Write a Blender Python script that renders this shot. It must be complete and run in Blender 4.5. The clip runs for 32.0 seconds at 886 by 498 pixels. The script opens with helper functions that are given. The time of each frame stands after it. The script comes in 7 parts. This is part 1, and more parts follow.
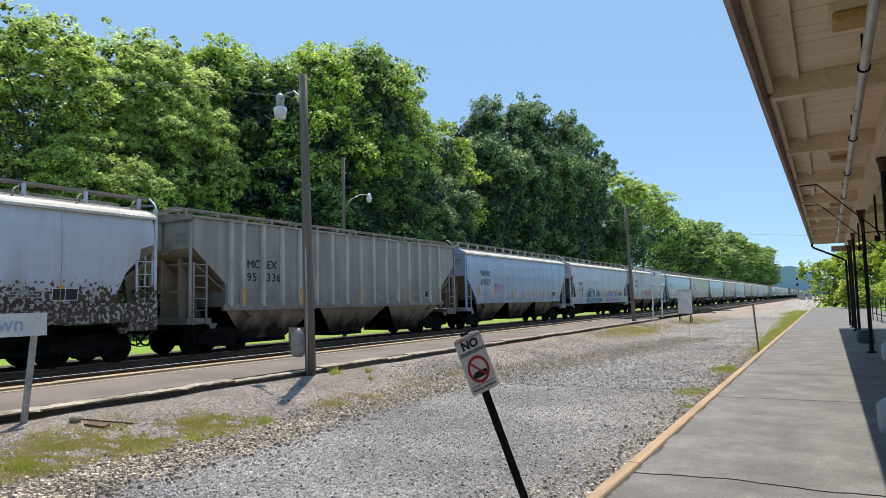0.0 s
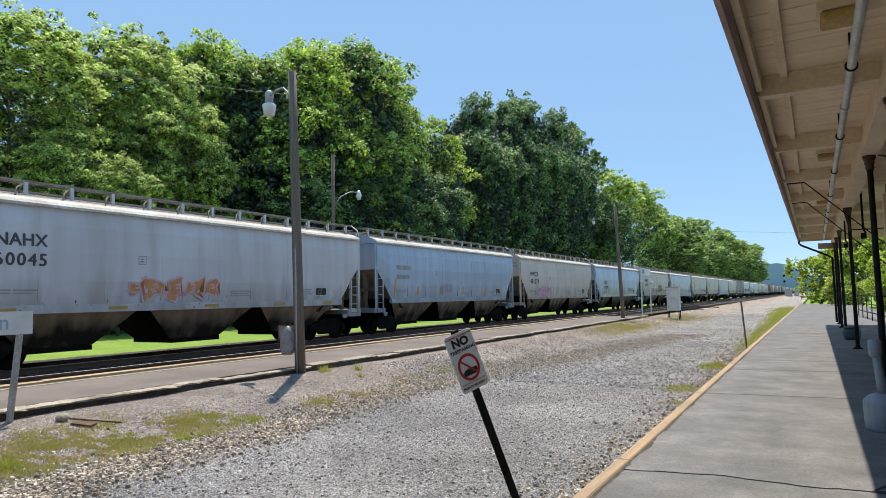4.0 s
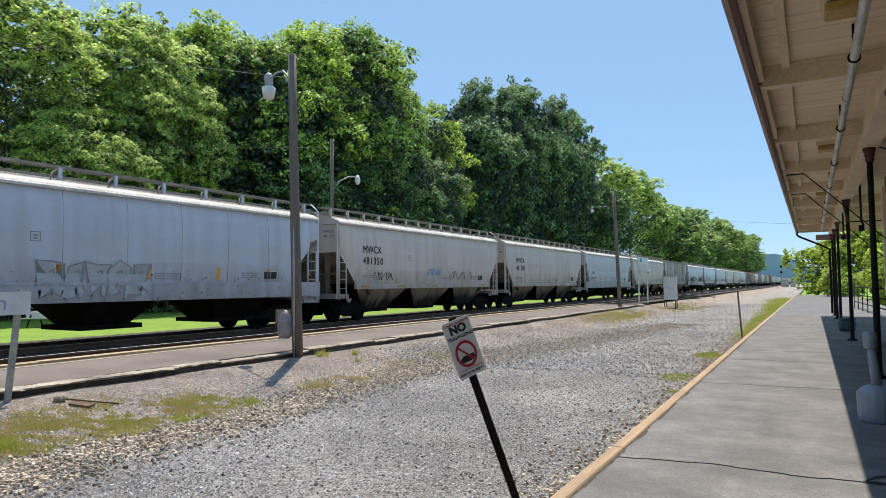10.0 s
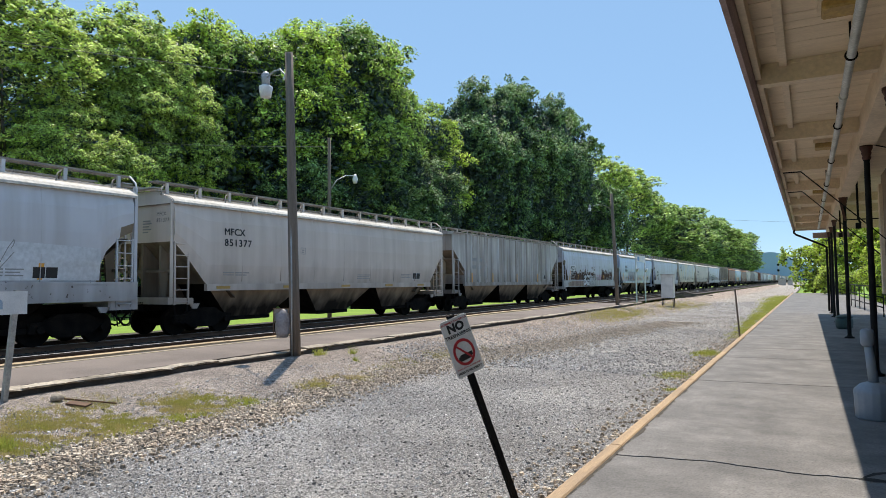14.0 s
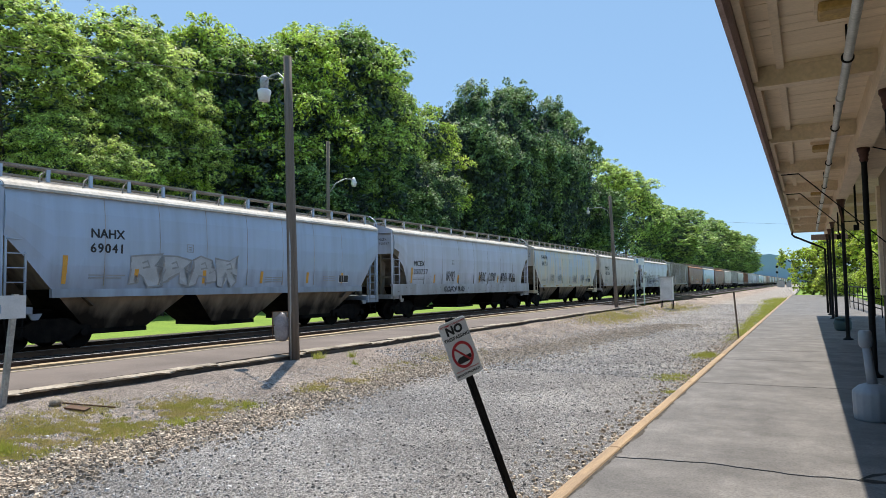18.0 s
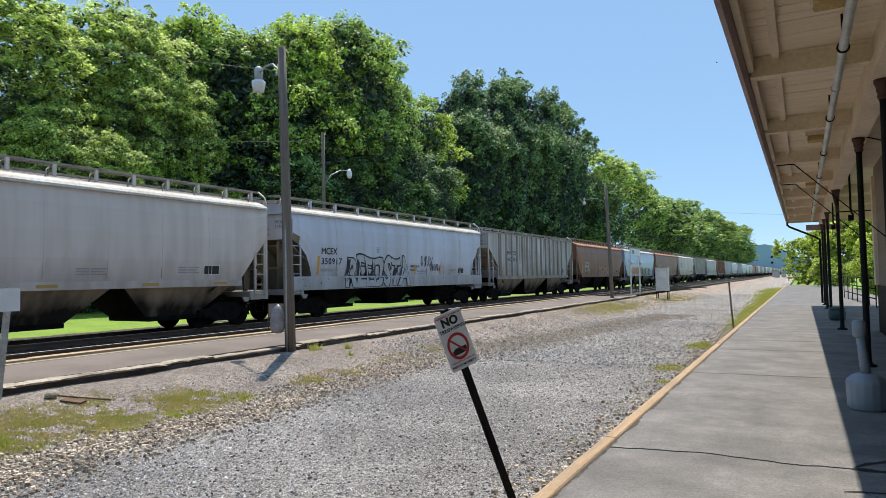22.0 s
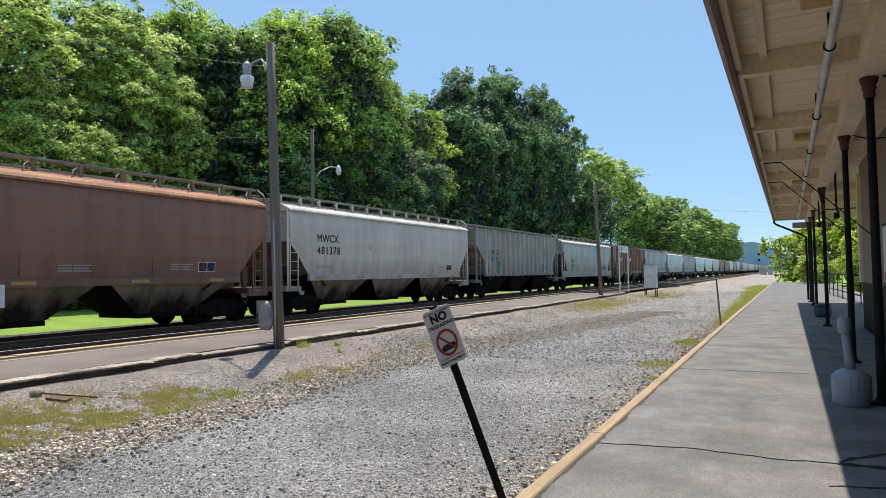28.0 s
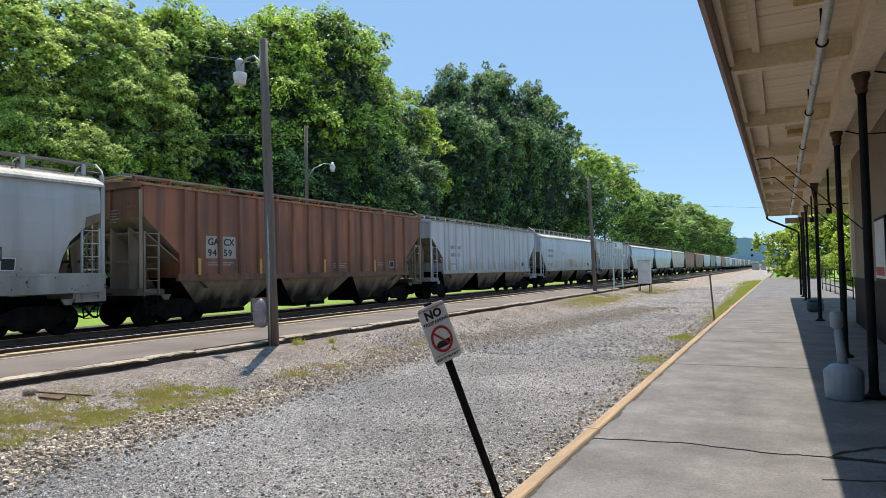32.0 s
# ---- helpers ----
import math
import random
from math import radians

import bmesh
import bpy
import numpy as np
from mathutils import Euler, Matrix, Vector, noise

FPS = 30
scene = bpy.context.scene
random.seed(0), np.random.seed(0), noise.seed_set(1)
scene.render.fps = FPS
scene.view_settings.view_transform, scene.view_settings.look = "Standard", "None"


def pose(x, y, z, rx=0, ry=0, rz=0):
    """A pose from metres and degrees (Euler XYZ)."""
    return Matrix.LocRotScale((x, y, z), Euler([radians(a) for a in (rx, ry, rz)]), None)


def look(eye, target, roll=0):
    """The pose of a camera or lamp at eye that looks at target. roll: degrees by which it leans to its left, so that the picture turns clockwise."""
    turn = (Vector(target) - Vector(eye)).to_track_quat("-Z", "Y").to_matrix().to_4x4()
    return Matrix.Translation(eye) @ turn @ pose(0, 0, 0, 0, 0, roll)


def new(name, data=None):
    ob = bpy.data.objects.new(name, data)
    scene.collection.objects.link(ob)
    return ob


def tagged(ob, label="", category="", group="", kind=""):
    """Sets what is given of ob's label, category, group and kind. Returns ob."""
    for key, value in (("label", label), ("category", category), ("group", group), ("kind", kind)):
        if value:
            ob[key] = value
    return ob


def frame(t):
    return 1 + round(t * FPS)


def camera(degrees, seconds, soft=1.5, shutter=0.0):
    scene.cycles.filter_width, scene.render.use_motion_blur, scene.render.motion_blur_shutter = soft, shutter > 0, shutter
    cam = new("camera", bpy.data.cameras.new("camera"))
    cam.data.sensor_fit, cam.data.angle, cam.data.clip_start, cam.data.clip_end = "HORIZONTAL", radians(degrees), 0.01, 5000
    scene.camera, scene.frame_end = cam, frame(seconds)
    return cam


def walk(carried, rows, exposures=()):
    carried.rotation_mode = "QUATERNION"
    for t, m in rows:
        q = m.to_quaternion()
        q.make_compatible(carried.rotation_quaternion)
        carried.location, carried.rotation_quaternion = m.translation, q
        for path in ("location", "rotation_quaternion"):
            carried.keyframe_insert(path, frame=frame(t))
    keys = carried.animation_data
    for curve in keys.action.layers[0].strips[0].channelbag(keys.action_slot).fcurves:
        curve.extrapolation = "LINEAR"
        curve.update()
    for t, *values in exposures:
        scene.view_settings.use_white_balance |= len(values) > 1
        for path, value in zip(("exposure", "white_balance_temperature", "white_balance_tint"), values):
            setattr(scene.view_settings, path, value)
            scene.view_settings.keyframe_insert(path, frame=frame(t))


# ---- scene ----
# ---- camera ----
cam = camera(68.57, 32.0, soft=0.8)


def view(x, y, z, yaw, pitch, roll):
    """A camera pose from an eye and its turn to the left, up and over, in degrees."""
    a, b = radians(yaw), radians(pitch)
    eye = Vector((x, y, z))
    return look(eye, eye + Vector((-math.sin(a) * math.cos(b), math.cos(a) * math.cos(b), math.sin(b))), roll)


walk(cam, [
    (0, view(-0.000, 0.002, 1.646, 30.53, 4.62, -1.17)),
    (0.5, view(-0.004, 0.002, 1.647, 30.47, 4.53, -1.01)),
    (1, view(-0.010, 0.000, 1.647, 30.37, 4.48, -0.94)),
    (1.5, view(-0.012, 0.005, 1.647, 30.40, 4.49, -0.93)),
    (2, view(-0.013, 0.006, 1.649, 30.32, 4.56, -0.97)),
    (2.5, view(-0.014, 0.003, 1.653, 30.27, 4.26, -1.05)),
    (3, view(-0.014, 0.002, 1.652, 30.52, 4.54, -1.47)),
    (3.5, view(-0.012, 0.010, 1.650, 29.75, 4.41, -1.35)),
    (5.5, view(-0.009, 0.019, 1.649, 29.66, 4.32, -1.10)),
    (6, view(-0.014, 0.015, 1.650, 30.15, 4.19, -0.87)),
    (6.5, view(-0.007, -0.003, 1.650, 30.37, 3.99, -0.56)),
    (7, view(-0.007, -0.002, 1.652, 30.11, 4.02, -0.71)),
    (7.5, view(-0.011, -0.004, 1.651, 30.10, 3.81, -0.67)),
    (8, view(-0.010, 0.000, 1.650, 30.04, 3.68, -0.79)),
    (8.5, view(-0.013, 0.001, 1.652, 29.87, 3.49, -0.88)),
    (9, view(-0.013, 0.009, 1.652, 29.81, 3.34, -0.64)),
    (9.5, view(-0.010, 0.002, 1.650, 29.69, 3.21, -0.56)),
    (10, view(-0.015, 0.008, 1.656, 29.49, 3.13, -0.46)),
    (10.5, view(-0.014, 0.010, 1.649, 29.44, 3.10, -0.38)),
    (11, view(-0.012, 0.013, 1.651, 29.41, 3.16, -0.41)),
    (11.5, view(-0.011, 0.008, 1.650, 29.07, 3.41, -0.45)),
    (12, view(-0.015, 0.013, 1.651, 29.18, 3.39, -0.69)),
    (12.5, view(-0.015, 0.014, 1.651, 29.28, 3.25, -0.67)),
    (13, view(-0.016, 0.011, 1.647, 29.26, 3.30, -0.51)),
    (13.5, view(-0.014, 0.013, 1.649, 29.28, 3.12, -0.60)),
    (14, view(-0.018, 0.014, 1.651, 29.29, 3.03, -0.59)),
    (14.5, view(-0.017, 0.004, 1.649, 29.22, 3.07, -0.44)),
    (16.5, view(-0.013, 0.011, 1.648, 29.21, 2.87, -0.56)),
    (17, view(-0.015, 0.010, 1.650, 29.12, 3.10, -0.50)),
    (17.5, view(-0.011, 0.011, 1.647, 29.20, 3.23, -0.52)),
    (18, view(-0.010, 0.008, 1.648, 29.19, 3.30, -0.77)),
    (18.5, view(-0.015, 0.002, 1.649, 29.04, 3.37, -0.90)),
    (19, view(-0.011, 0.012, 1.649, 29.03, 3.29, -0.91)),
    (19.5, view(-0.006, 0.013, 1.651, 29.08, 3.09, -1.07)),
    (20, view(-0.004, 0.017, 1.646, 29.25, 3.06, -0.96)),
    (20.5, view(-0.001, 0.017, 1.652, 29.35, 3.00, -0.98)),
    (21, view(-0.002, 0.010, 1.648, 29.35, 2.96, -0.96)),
    (21.5, view(0.001, 0.018, 1.650, 29.19, 2.71, -1.04)),
    (22, view(-0.007, 0.019, 1.650, 28.86, 2.53, -0.96)),
    (22.5, view(-0.007, 0.015, 1.649, 28.62, 2.42, -1.19)),
    (23, view(-0.005, 0.018, 1.647, 28.36, 2.65, -1.20)),
    (23.5, view(-0.002, 0.016, 1.648, 28.04, 2.83, -1.42)),
    (24, view(-0.012, 0.019, 1.651, 27.78, 2.78, -1.14)),
    (24.5, view(-0.013, 0.028, 1.648, 27.69, 2.70, -1.06)),
    (25, view(-0.013, 0.030, 1.648, 27.68, 2.53, -0.75)),
    (25.5, view(-0.014, 0.023, 1.644, 27.65, 2.45, -0.79)),
    (27.5, view(-0.011, 0.029, 1.642, 27.87, 2.27, -1.18)),
    (28, view(-0.007, 0.027, 1.644, 27.94, 2.26, -0.93)),
    (28.5, view(-0.010, 0.021, 1.644, 27.85, 2.18, -0.82)),
    (29, view(-0.013, 0.021, 1.647, 27.64, 2.01, -0.91)),
    (29.5, view(-0.008, 0.024, 1.649, 27.58, 1.89, -1.10)),
    (30, view(-0.012, 0.029, 1.646, 27.46, 1.86, -1.15)),
    (30.5, view(-0.011, 0.026, 1.644, 27.48, 1.81, -0.93)),
    (31, view(-0.010, 0.026, 1.642, 27.48, 1.85, -0.79)),
    (31.5, view(-0.008, 0.026, 1.644, 27.46, 1.92, -0.97)),
    (32, view(-0.008, 0.027, 1.644, 27.45, 1.95, -1.16)),
], exposures=[(0, 0.34), (32, 0.34)])

# ---- sky and sun ----
SUN_WAY = Vector((0.228, -0.325, -1.0)).normalized()
world = bpy.data.worlds.new("sky")
scene.world = world
world.use_nodes = True
wn = world.node_tree
sky = wn.nodes.new("ShaderNodeTexSky")
sky.sky_type, sky.sun_disc = "NISHITA", False
sky.sun_elevation, sky.sun_rotation = radians(68.3), radians(-35.0)
sky.air_density, sky.dust_density, sky.ozone_density = 0.85, 0.0, 2.0
sky.altitude = 1200
wn.nodes["Background"].inputs["Strength"].default_value = 0.155
# a faint warm-green cast, as the clear summer sky has
cast = wn.nodes.new("ShaderNodeMix")
cast.data_type, cast.blend_type = "RGBA", "MULTIPLY"
cast.inputs[0].default_value, cast.inputs[7].default_value = 1.0, (1.04, 1.09, 1.02, 1)
wn.links.new(sky.outputs[0], cast.inputs[6])
# thin even haze over the whole sky
haze = wn.nodes.new("ShaderNodeMix")
haze.data_type = "RGBA"
haze.inputs[0].default_value, haze.inputs[7].default_value = 0.74, (1.70, 2.86, 4.5, 1)
wn.links.new(cast.outputs[2], haze.inputs[6])
wn.links.new(haze.outputs[2], wn.nodes["Background"].inputs[0])
sun = new("sun", bpy.data.lights.new("sun", "SUN"))
sun.data.energy, sun.data.angle, sun.data.color = 4.6, radians(0.55), (1.0, 0.92, 0.80)
sun.rotation_euler = SUN_WAY.to_track_quat("-Z", "Y").to_euler()


# ---- materials ----
def surf(name, a, b, scale=1.5, rough=0.8, bump=0.3, metal=0.0, fine=30.0, stretch=(1, 1, 1), spread=0.18, through_light=0.0):
    """A surface that wanders between two colours at a coarse and a fine scale, with a fine relief."""
    m = bpy.data.materials.new(name)
    m.use_nodes = True
    nt, bsdf = m.node_tree, m.node_tree.nodes["Principled BSDF"]
    N, L = nt.nodes.new, nt.links.new
    tc, mp = N("ShaderNodeTexCoord"), N("ShaderNodeMapping")
    info = N("ShaderNodeObjectInfo")
    off = N("ShaderNodeMath")
    off.operation = "MULTIPLY"
    off.inputs[1].default_value = 37.0
    L(info.outputs["Random"], off.inputs[0])
    L(off.outputs[0], mp.inputs["Location"])
    mp.inputs["Scale"].default_value = stretch
    L(tc.outputs["Object"], mp.inputs["Vector"])
    n1, n2 = N("ShaderNodeTexNoise"), N("ShaderNodeTexNoise")
    n1.inputs["Scale"].default_value, n1.inputs["Detail"].default_value = scale, 5.0
    n2.inputs["Scale"].default_value, n2.inputs["Detail"].default_value = fine, 3.0
    L(mp.outputs[0], n1.inputs["Vector"])
    L(mp.outputs[0], n2.inputs["Vector"])
    r1 = N("ShaderNodeMapRange")
    r1.inputs[1].default_value, r1.inputs[2].default_value = 0.35, 0.65
    L(n1.outputs["Fac"], r1.inputs[0])
    mix = N("ShaderNodeMix")
    mix.data_type = "RGBA"
    mix.inputs[6].default_value, mix.inputs[7].default_value = (*a, 1), (*b, 1)
    L(r1.outputs[0], mix.inputs[0])
    r2 = N("ShaderNodeMapRange")
    r2.inputs[1].default_value, r2.inputs[2].default_value = 0.3, 0.7
    r2.inputs[3].default_value, r2.inputs[4].default_value = 1 - spread, 1 + spread
    L(n2.outputs["Fac"], r2.inputs[0])
    mul = N("ShaderNodeMix")
    mul.data_type, mul.blend_type = "RGBA", "MULTIPLY"
    mul.inputs[0].default_value = 1.0
    L(mix.outputs[2], mul.inputs[6])
    L(r2.outputs[0], mul.inputs[7])
    L(mul.outputs[2], bsdf.inputs["Base Color"])
    bsdf.inputs["Roughness"].default_value, bsdf.inputs["Metallic"].default_value = rough, metal
    if bump:
        bp = N("ShaderNodeBump")
        bp.inputs["Strength"].default_value, bp.inputs["Distance"].default_value = bump, 0.02
        L(n2.outputs["Fac"], bp.inputs["Height"])
        L(bp.outputs[0], bsdf.inputs["Normal"])
    if through_light:
        tr, add = N("ShaderNodeBsdfTranslucent"), N("ShaderNodeMixShader")
        L(mul.outputs[2], tr.inputs["Color"])
        add.inputs[0].default_value = through_light
        L(bsdf.outputs[0], add.inputs[1])
        L(tr.outputs[0], add.inputs[2])
        L(add.outputs[0], nt.nodes["Material Output"].inputs["Surface"])
    return m


def paint(name, base, dirt, rust=0.0, streak=0.45, rough=0.5, band=0.0, splash_shade=(1.1, 2.7, 0.75, 0.75)):
    """Weathered paint of a railway car: vertical streaks of dirt, faint blotches, flecks of rust."""
    m = bpy.data.materials.new(name)
    m.use_nodes = True
    nt, bsdf = m.node_tree, m.node_tree.nodes["Principled BSDF"]
    N, L = nt.nodes.new, nt.links.new
    tc, info, off = N("ShaderNodeTexCoord"), N("ShaderNodeObjectInfo"), N("ShaderNodeMath")
    off.operation = "MULTIPLY"
    off.inputs[1].default_value = 91.0
    L(info.outputs["Random"], off.inputs[0])

    def noise_of(stretch, scale, detail, lo, hi):
        mp, n, r = N("ShaderNodeMapping"), N("ShaderNodeTexNoise"), N("ShaderNodeMapRange")
        mp.inputs["Scale"].default_value = stretch
        L(off.outputs[0], mp.inputs["Location"])
        L(tc.outputs["Object"], mp.inputs["Vector"])
        n.inputs["Scale"].default_value, n.inputs["Detail"].default_value = scale, detail
        L(mp.outputs[0], n.inputs["Vector"])
        r.inputs[1].default_value, r.inputs[2].default_value = lo, hi
        L(n.outputs["Fac"], r.inputs[0])
        return r.outputs[0]

    def mixed(fac, a, b, kind="MIX"):
        x = N("ShaderNodeMix")
        x.data_type, x.blend_type = "RGBA", kind
        for s, v in ((0, fac), (6, a), (7, b)):
            if isinstance(v, (tuple, float)):
                x.inputs[s].default_value = (*v, 1) if isinstance(v, tuple) else v
            else:
                L(v, x.inputs[s])
        return x.outputs[2]

    def scaled(v, k):
        x = N("ShaderNodeMath")
        x.operation = "MULTIPLY"
        L(v, x.inputs[0])
        x.inputs[1].default_value = k
        return x.outputs[0]

    streaks = noise_of((2.0, 2.0, 0.12), 1.2, 6.0, 0.42, 0.72)
    blots = noise_of((1, 1, 1), 0.35, 4.0, 0.35, 0.7)
    col = mixed(scaled(streaks, streak), base, dirt)
    col = mixed(scaled(blots, streak * 0.7), col, dirt)
    # splashed dirt along the foot of the sides, in ragged tongues; on hoppers it also paints in shade
    foot, sum_, low, xyz0 = N("ShaderNodeMapRange"), N("ShaderNodeMath"), N("ShaderNodeMapRange"), N("ShaderNodeSeparateXYZ")
    L(tc.outputs["Object"], xyz0.inputs[0])
    L(xyz0.outputs["Z"], foot.inputs[0])
    foot.inputs[1].default_value, foot.inputs[2].default_value, foot.inputs[3].default_value, foot.inputs[4].default_value = splash_shade[0], splash_shade[1], 0.55, -0.15
    L(foot.outputs[0], sum_.inputs[0])
    L(noise_of((2.2, 2.2, 0.5), 0.9, 6.0, 0, 1), sum_.inputs[1])
    L(sum_.outputs[0], low.inputs[0])
    low.inputs[1].default_value, low.inputs[2].default_value = 0.5, 1.05
    col = mixed(scaled(low.outputs[0], splash_shade[2]), col, tuple(splash_shade[3] * c for c in dirt))
    if rust:
        # rust breaks out low on the sides and thins out upwards
        xyz, fall, add, cut = N("ShaderNodeSeparateXYZ"), N("ShaderNodeMapRange"), N("ShaderNodeMath"), N("ShaderNodeMapRange")
        L(tc.outputs["Object"], xyz.inputs[0])
        L(xyz.outputs["Z"], fall.inputs[0])
        fall.inputs[1].default_value, fall.inputs[2].default_value = 1.9, 2.8
        fall.inputs[3].default_value, fall.inputs[4].default_value = 0.12 + band, -0.08
        L(noise_of((1.3, 1.3, 1.0), 7.5, 6.0, 0, 1), add.inputs[0])
        L(fall.outputs[0], add.inputs[1])
        L(add.outputs[0], cut.inputs[0])
        cut.inputs[1].default_value, cut.inputs[2].default_value = 0.80 - 0.1 * rust, 0.86 - 0.1 * rust
        col = mixed(cut.outputs[0], col, (0.052, 0.027, 0.018))
    L(col, bsdf.inputs["Base Color"])
    bsdf.inputs["Roughness"].default_value = rough
    bp, w = N("ShaderNodeBump"), noise_of((1, 1, 1), 1.1, 3.0, 0, 1)
    bp.inputs["Strength"].default_value, bp.inputs["Distance"].default_value = 0.25, 0.05
    L(w, bp.inputs["Height"])
    L(bp.outputs[0], bsdf.inputs["Normal"])
    return m


def pebbled(name, a, b, scale):
    """Small stones: cells of their own shade with dark joints and a rough relief, over drifting patches of two colours."""
    m = surf(name, a, b, 0.55, 0.95, 0.0, fine=9.0, spread=0.22)
    nt, bsdf = m.node_tree, m.node_tree.nodes["Principled BSDF"]
    N, L = nt.nodes.new, nt.links.new
    tc, v1, v2 = N("ShaderNodeTexCoord"), N("ShaderNodeTexVoronoi"), N("ShaderNodeTexVoronoi")
    v1.inputs["Scale"].default_value, v2.inputs["Scale"].default_value = scale, scale * 2.7
    bw, bw2 = N("ShaderNodeRGBToBW"), N("ShaderNodeRGBToBW")
    r, r2, mul, mul2, height, bp = N("ShaderNodeMapRange"), N("ShaderNodeMapRange"), N("ShaderNodeMix"), N("ShaderNodeMix"), N("ShaderNodeMath"), N("ShaderNodeBump")
    for v, w, rr, span in ((v1, bw, r, (0.32, 1.7)), (v2, bw2, r2, (0.6, 1.45))):
        L(tc.outputs["Object"], v.inputs["Vector"])
        L(v.outputs["Color"], w.inputs[0])
        L(w.outputs[0], rr.inputs[0])
        rr.inputs[1].default_value, rr.inputs[2].default_value = 0.2, 0.8
        rr.inputs[3].default_value, rr.inputs[4].default_value = span
    old = bsdf.inputs["Base Color"].links[0].from_socket
    for x, src, fac in ((mul, old, r), (mul2, mul.outputs[2], r2)):
        x.data_type, x.blend_type = "RGBA", "MULTIPLY"
        x.inputs[0].default_value = 1.0
        L(src, x.inputs[6])
        L(fac.outputs[0], x.inputs[7])
    L(mul2.outputs[2], bsdf.inputs["Base Color"])
    height.operation = "ADD"
    L(v1.outputs["Distance"], height.inputs[0])
    L(v2.outputs["Distance"], height.inputs[1])
    bp.invert = True
    bp.inputs["Strength"].default_value, bp.inputs["Distance"].default_value = 0.8, 0.02
    L(height.outputs[0], bp.inputs["Height"])
    L(bp.outputs[0], bsdf.inputs["Normal"])
    return m


def stained(name, a, b):
    """Old concrete: broad stains, smears across the slab, fine grit."""
    m = surf(name, a, b, 2.2, 0.85, 0.3, fine=60.0, spread=0.2)
    nt, bsdf = m.node_tree, m.node_tree.nodes["Principled BSDF"]
    N, L = nt.nodes.new, nt.links.new
    tc, mp, n, r, mul = N("ShaderNodeTexCoord"), N("ShaderNodeMapping"), N("ShaderNodeTexNoise"), N("ShaderNodeMapRange"), N("ShaderNodeMix")
    mp.inputs["Scale"].default_value = (1.0, 1.25, 1)
    L(tc.outputs["Object"], mp.inputs["Vector"])
    L(mp.outputs[0], n.inputs["Vector"])
    n.inputs["Scale"].default_value, n.inputs["Detail"].default_value, n.inputs["Distortion"].default_value = 1.0, 9.0, 0.5
    r.inputs[1].default_value, r.inputs[2].default_value, r.inputs[3].default_value, r.inputs[4].default_value = 0.38, 0.62, 0.82, 1.05
    L(n.outputs["Fac"], r.inputs[0])
    mul.data_type, mul.blend_type = "RGBA", "MULTIPLY"
    mul.inputs[0].default_value = 1.0
    L(bsdf.inputs["Base Color"].links[0].from_socket, mul.inputs[6])
    L(r.outputs[0], mul.inputs[7])
    # scuffs and pitting at a hand's width, and dark specks
    last = mul.outputs[2]
    for scale, lo, hi, dark, light in ((7.0, 0.42, 0.62, 0.91, 1.04), (34.0, 0.34, 0.46, 0.78, 1.02)):
        n3, r3, m3 = N("ShaderNodeTexNoise"), N("ShaderNodeMapRange"), N("ShaderNodeMix")
        n3.inputs["Scale"].default_value, n3.inputs["Detail"].default_value = scale, 6.0
        L(tc.outputs["Object"], n3.inputs["Vector"])
        r3.inputs[1].default_value, r3.inputs[2].default_value, r3.inputs[3].default_value, r3.inputs[4].default_value = lo, hi, dark, light
        L(n3.outputs["Fac"], r3.inputs[0])
        m3.data_type, m3.blend_type = "RGBA", "MULTIPLY"
        m3.inputs[0].default_value = 1.0
        L(last, m3.inputs[6])
        L(r3.outputs[0], m3.inputs[7])
        last = m3.outputs[2]
    L(last, bsdf.inputs["Base Color"])
    return m


def plain(name, col, rough=0.6, metal=0.0):
    return surf(name, col, tuple(c * 0.82 for c in col), 3.0, rough, 0.05, metal, 60.0, spread=0.08)


def each_own(m, lo, hi):
    """Give every loose piece of a joined mesh a shade of its own."""
    nt, bsdf = m.node_tree, m.node_tree.nodes["Principled BSDF"]
    geo, r, mul = nt.nodes.new("ShaderNodeNewGeometry"), nt.nodes.new("ShaderNodeMapRange"), nt.nodes.new("ShaderNodeMix")
    nt.links.new(geo.outputs["Random Per Island"], r.inputs[0])
    r.inputs[3].default_value, r.inputs[4].default_value = lo, hi
    mul.data_type, mul.blend_type = "RGBA", "MULTIPLY"
    mul.inputs[0].default_value = 1.0
    nt.links.new(bsdf.inputs["Base Color"].links[0].from_socket, mul.inputs[6])
    nt.links.new(r.outputs[0], mul.inputs[7])
    nt.links.new(mul.outputs[2], bsdf.inputs["Base Color"])
    return m


def leafy(name, a, b, through_light):
    """Glossy leaves: each one its own shade, some light passing through."""
    m = each_own(surf(name, a, b, 0.25, 0.52, 0.0, fine=1.6, spread=0.3), 0.35, 1.7)
    nt, bsdf = m.node_tree, m.node_tree.nodes["Principled BSDF"]
    bsdf.inputs["Specular IOR Level"].default_value = 0.55
    if through_light:
        tr, add = nt.nodes.new("ShaderNodeBsdfTranslucent"), nt.nodes.new("ShaderNodeMixShader")
        nt.links.new(bsdf.inputs["Base Color"].links[0].from_socket, tr.inputs["Color"])
        add.inputs[0].default_value = through_light
        nt.links.new(bsdf.outputs[0], add.inputs[1])
        nt.links.new(tr.outputs[0], add.inputs[2])
        nt.links.new(add.outputs[0], nt.nodes["Material Output"].inputs["Surface"])
    return m


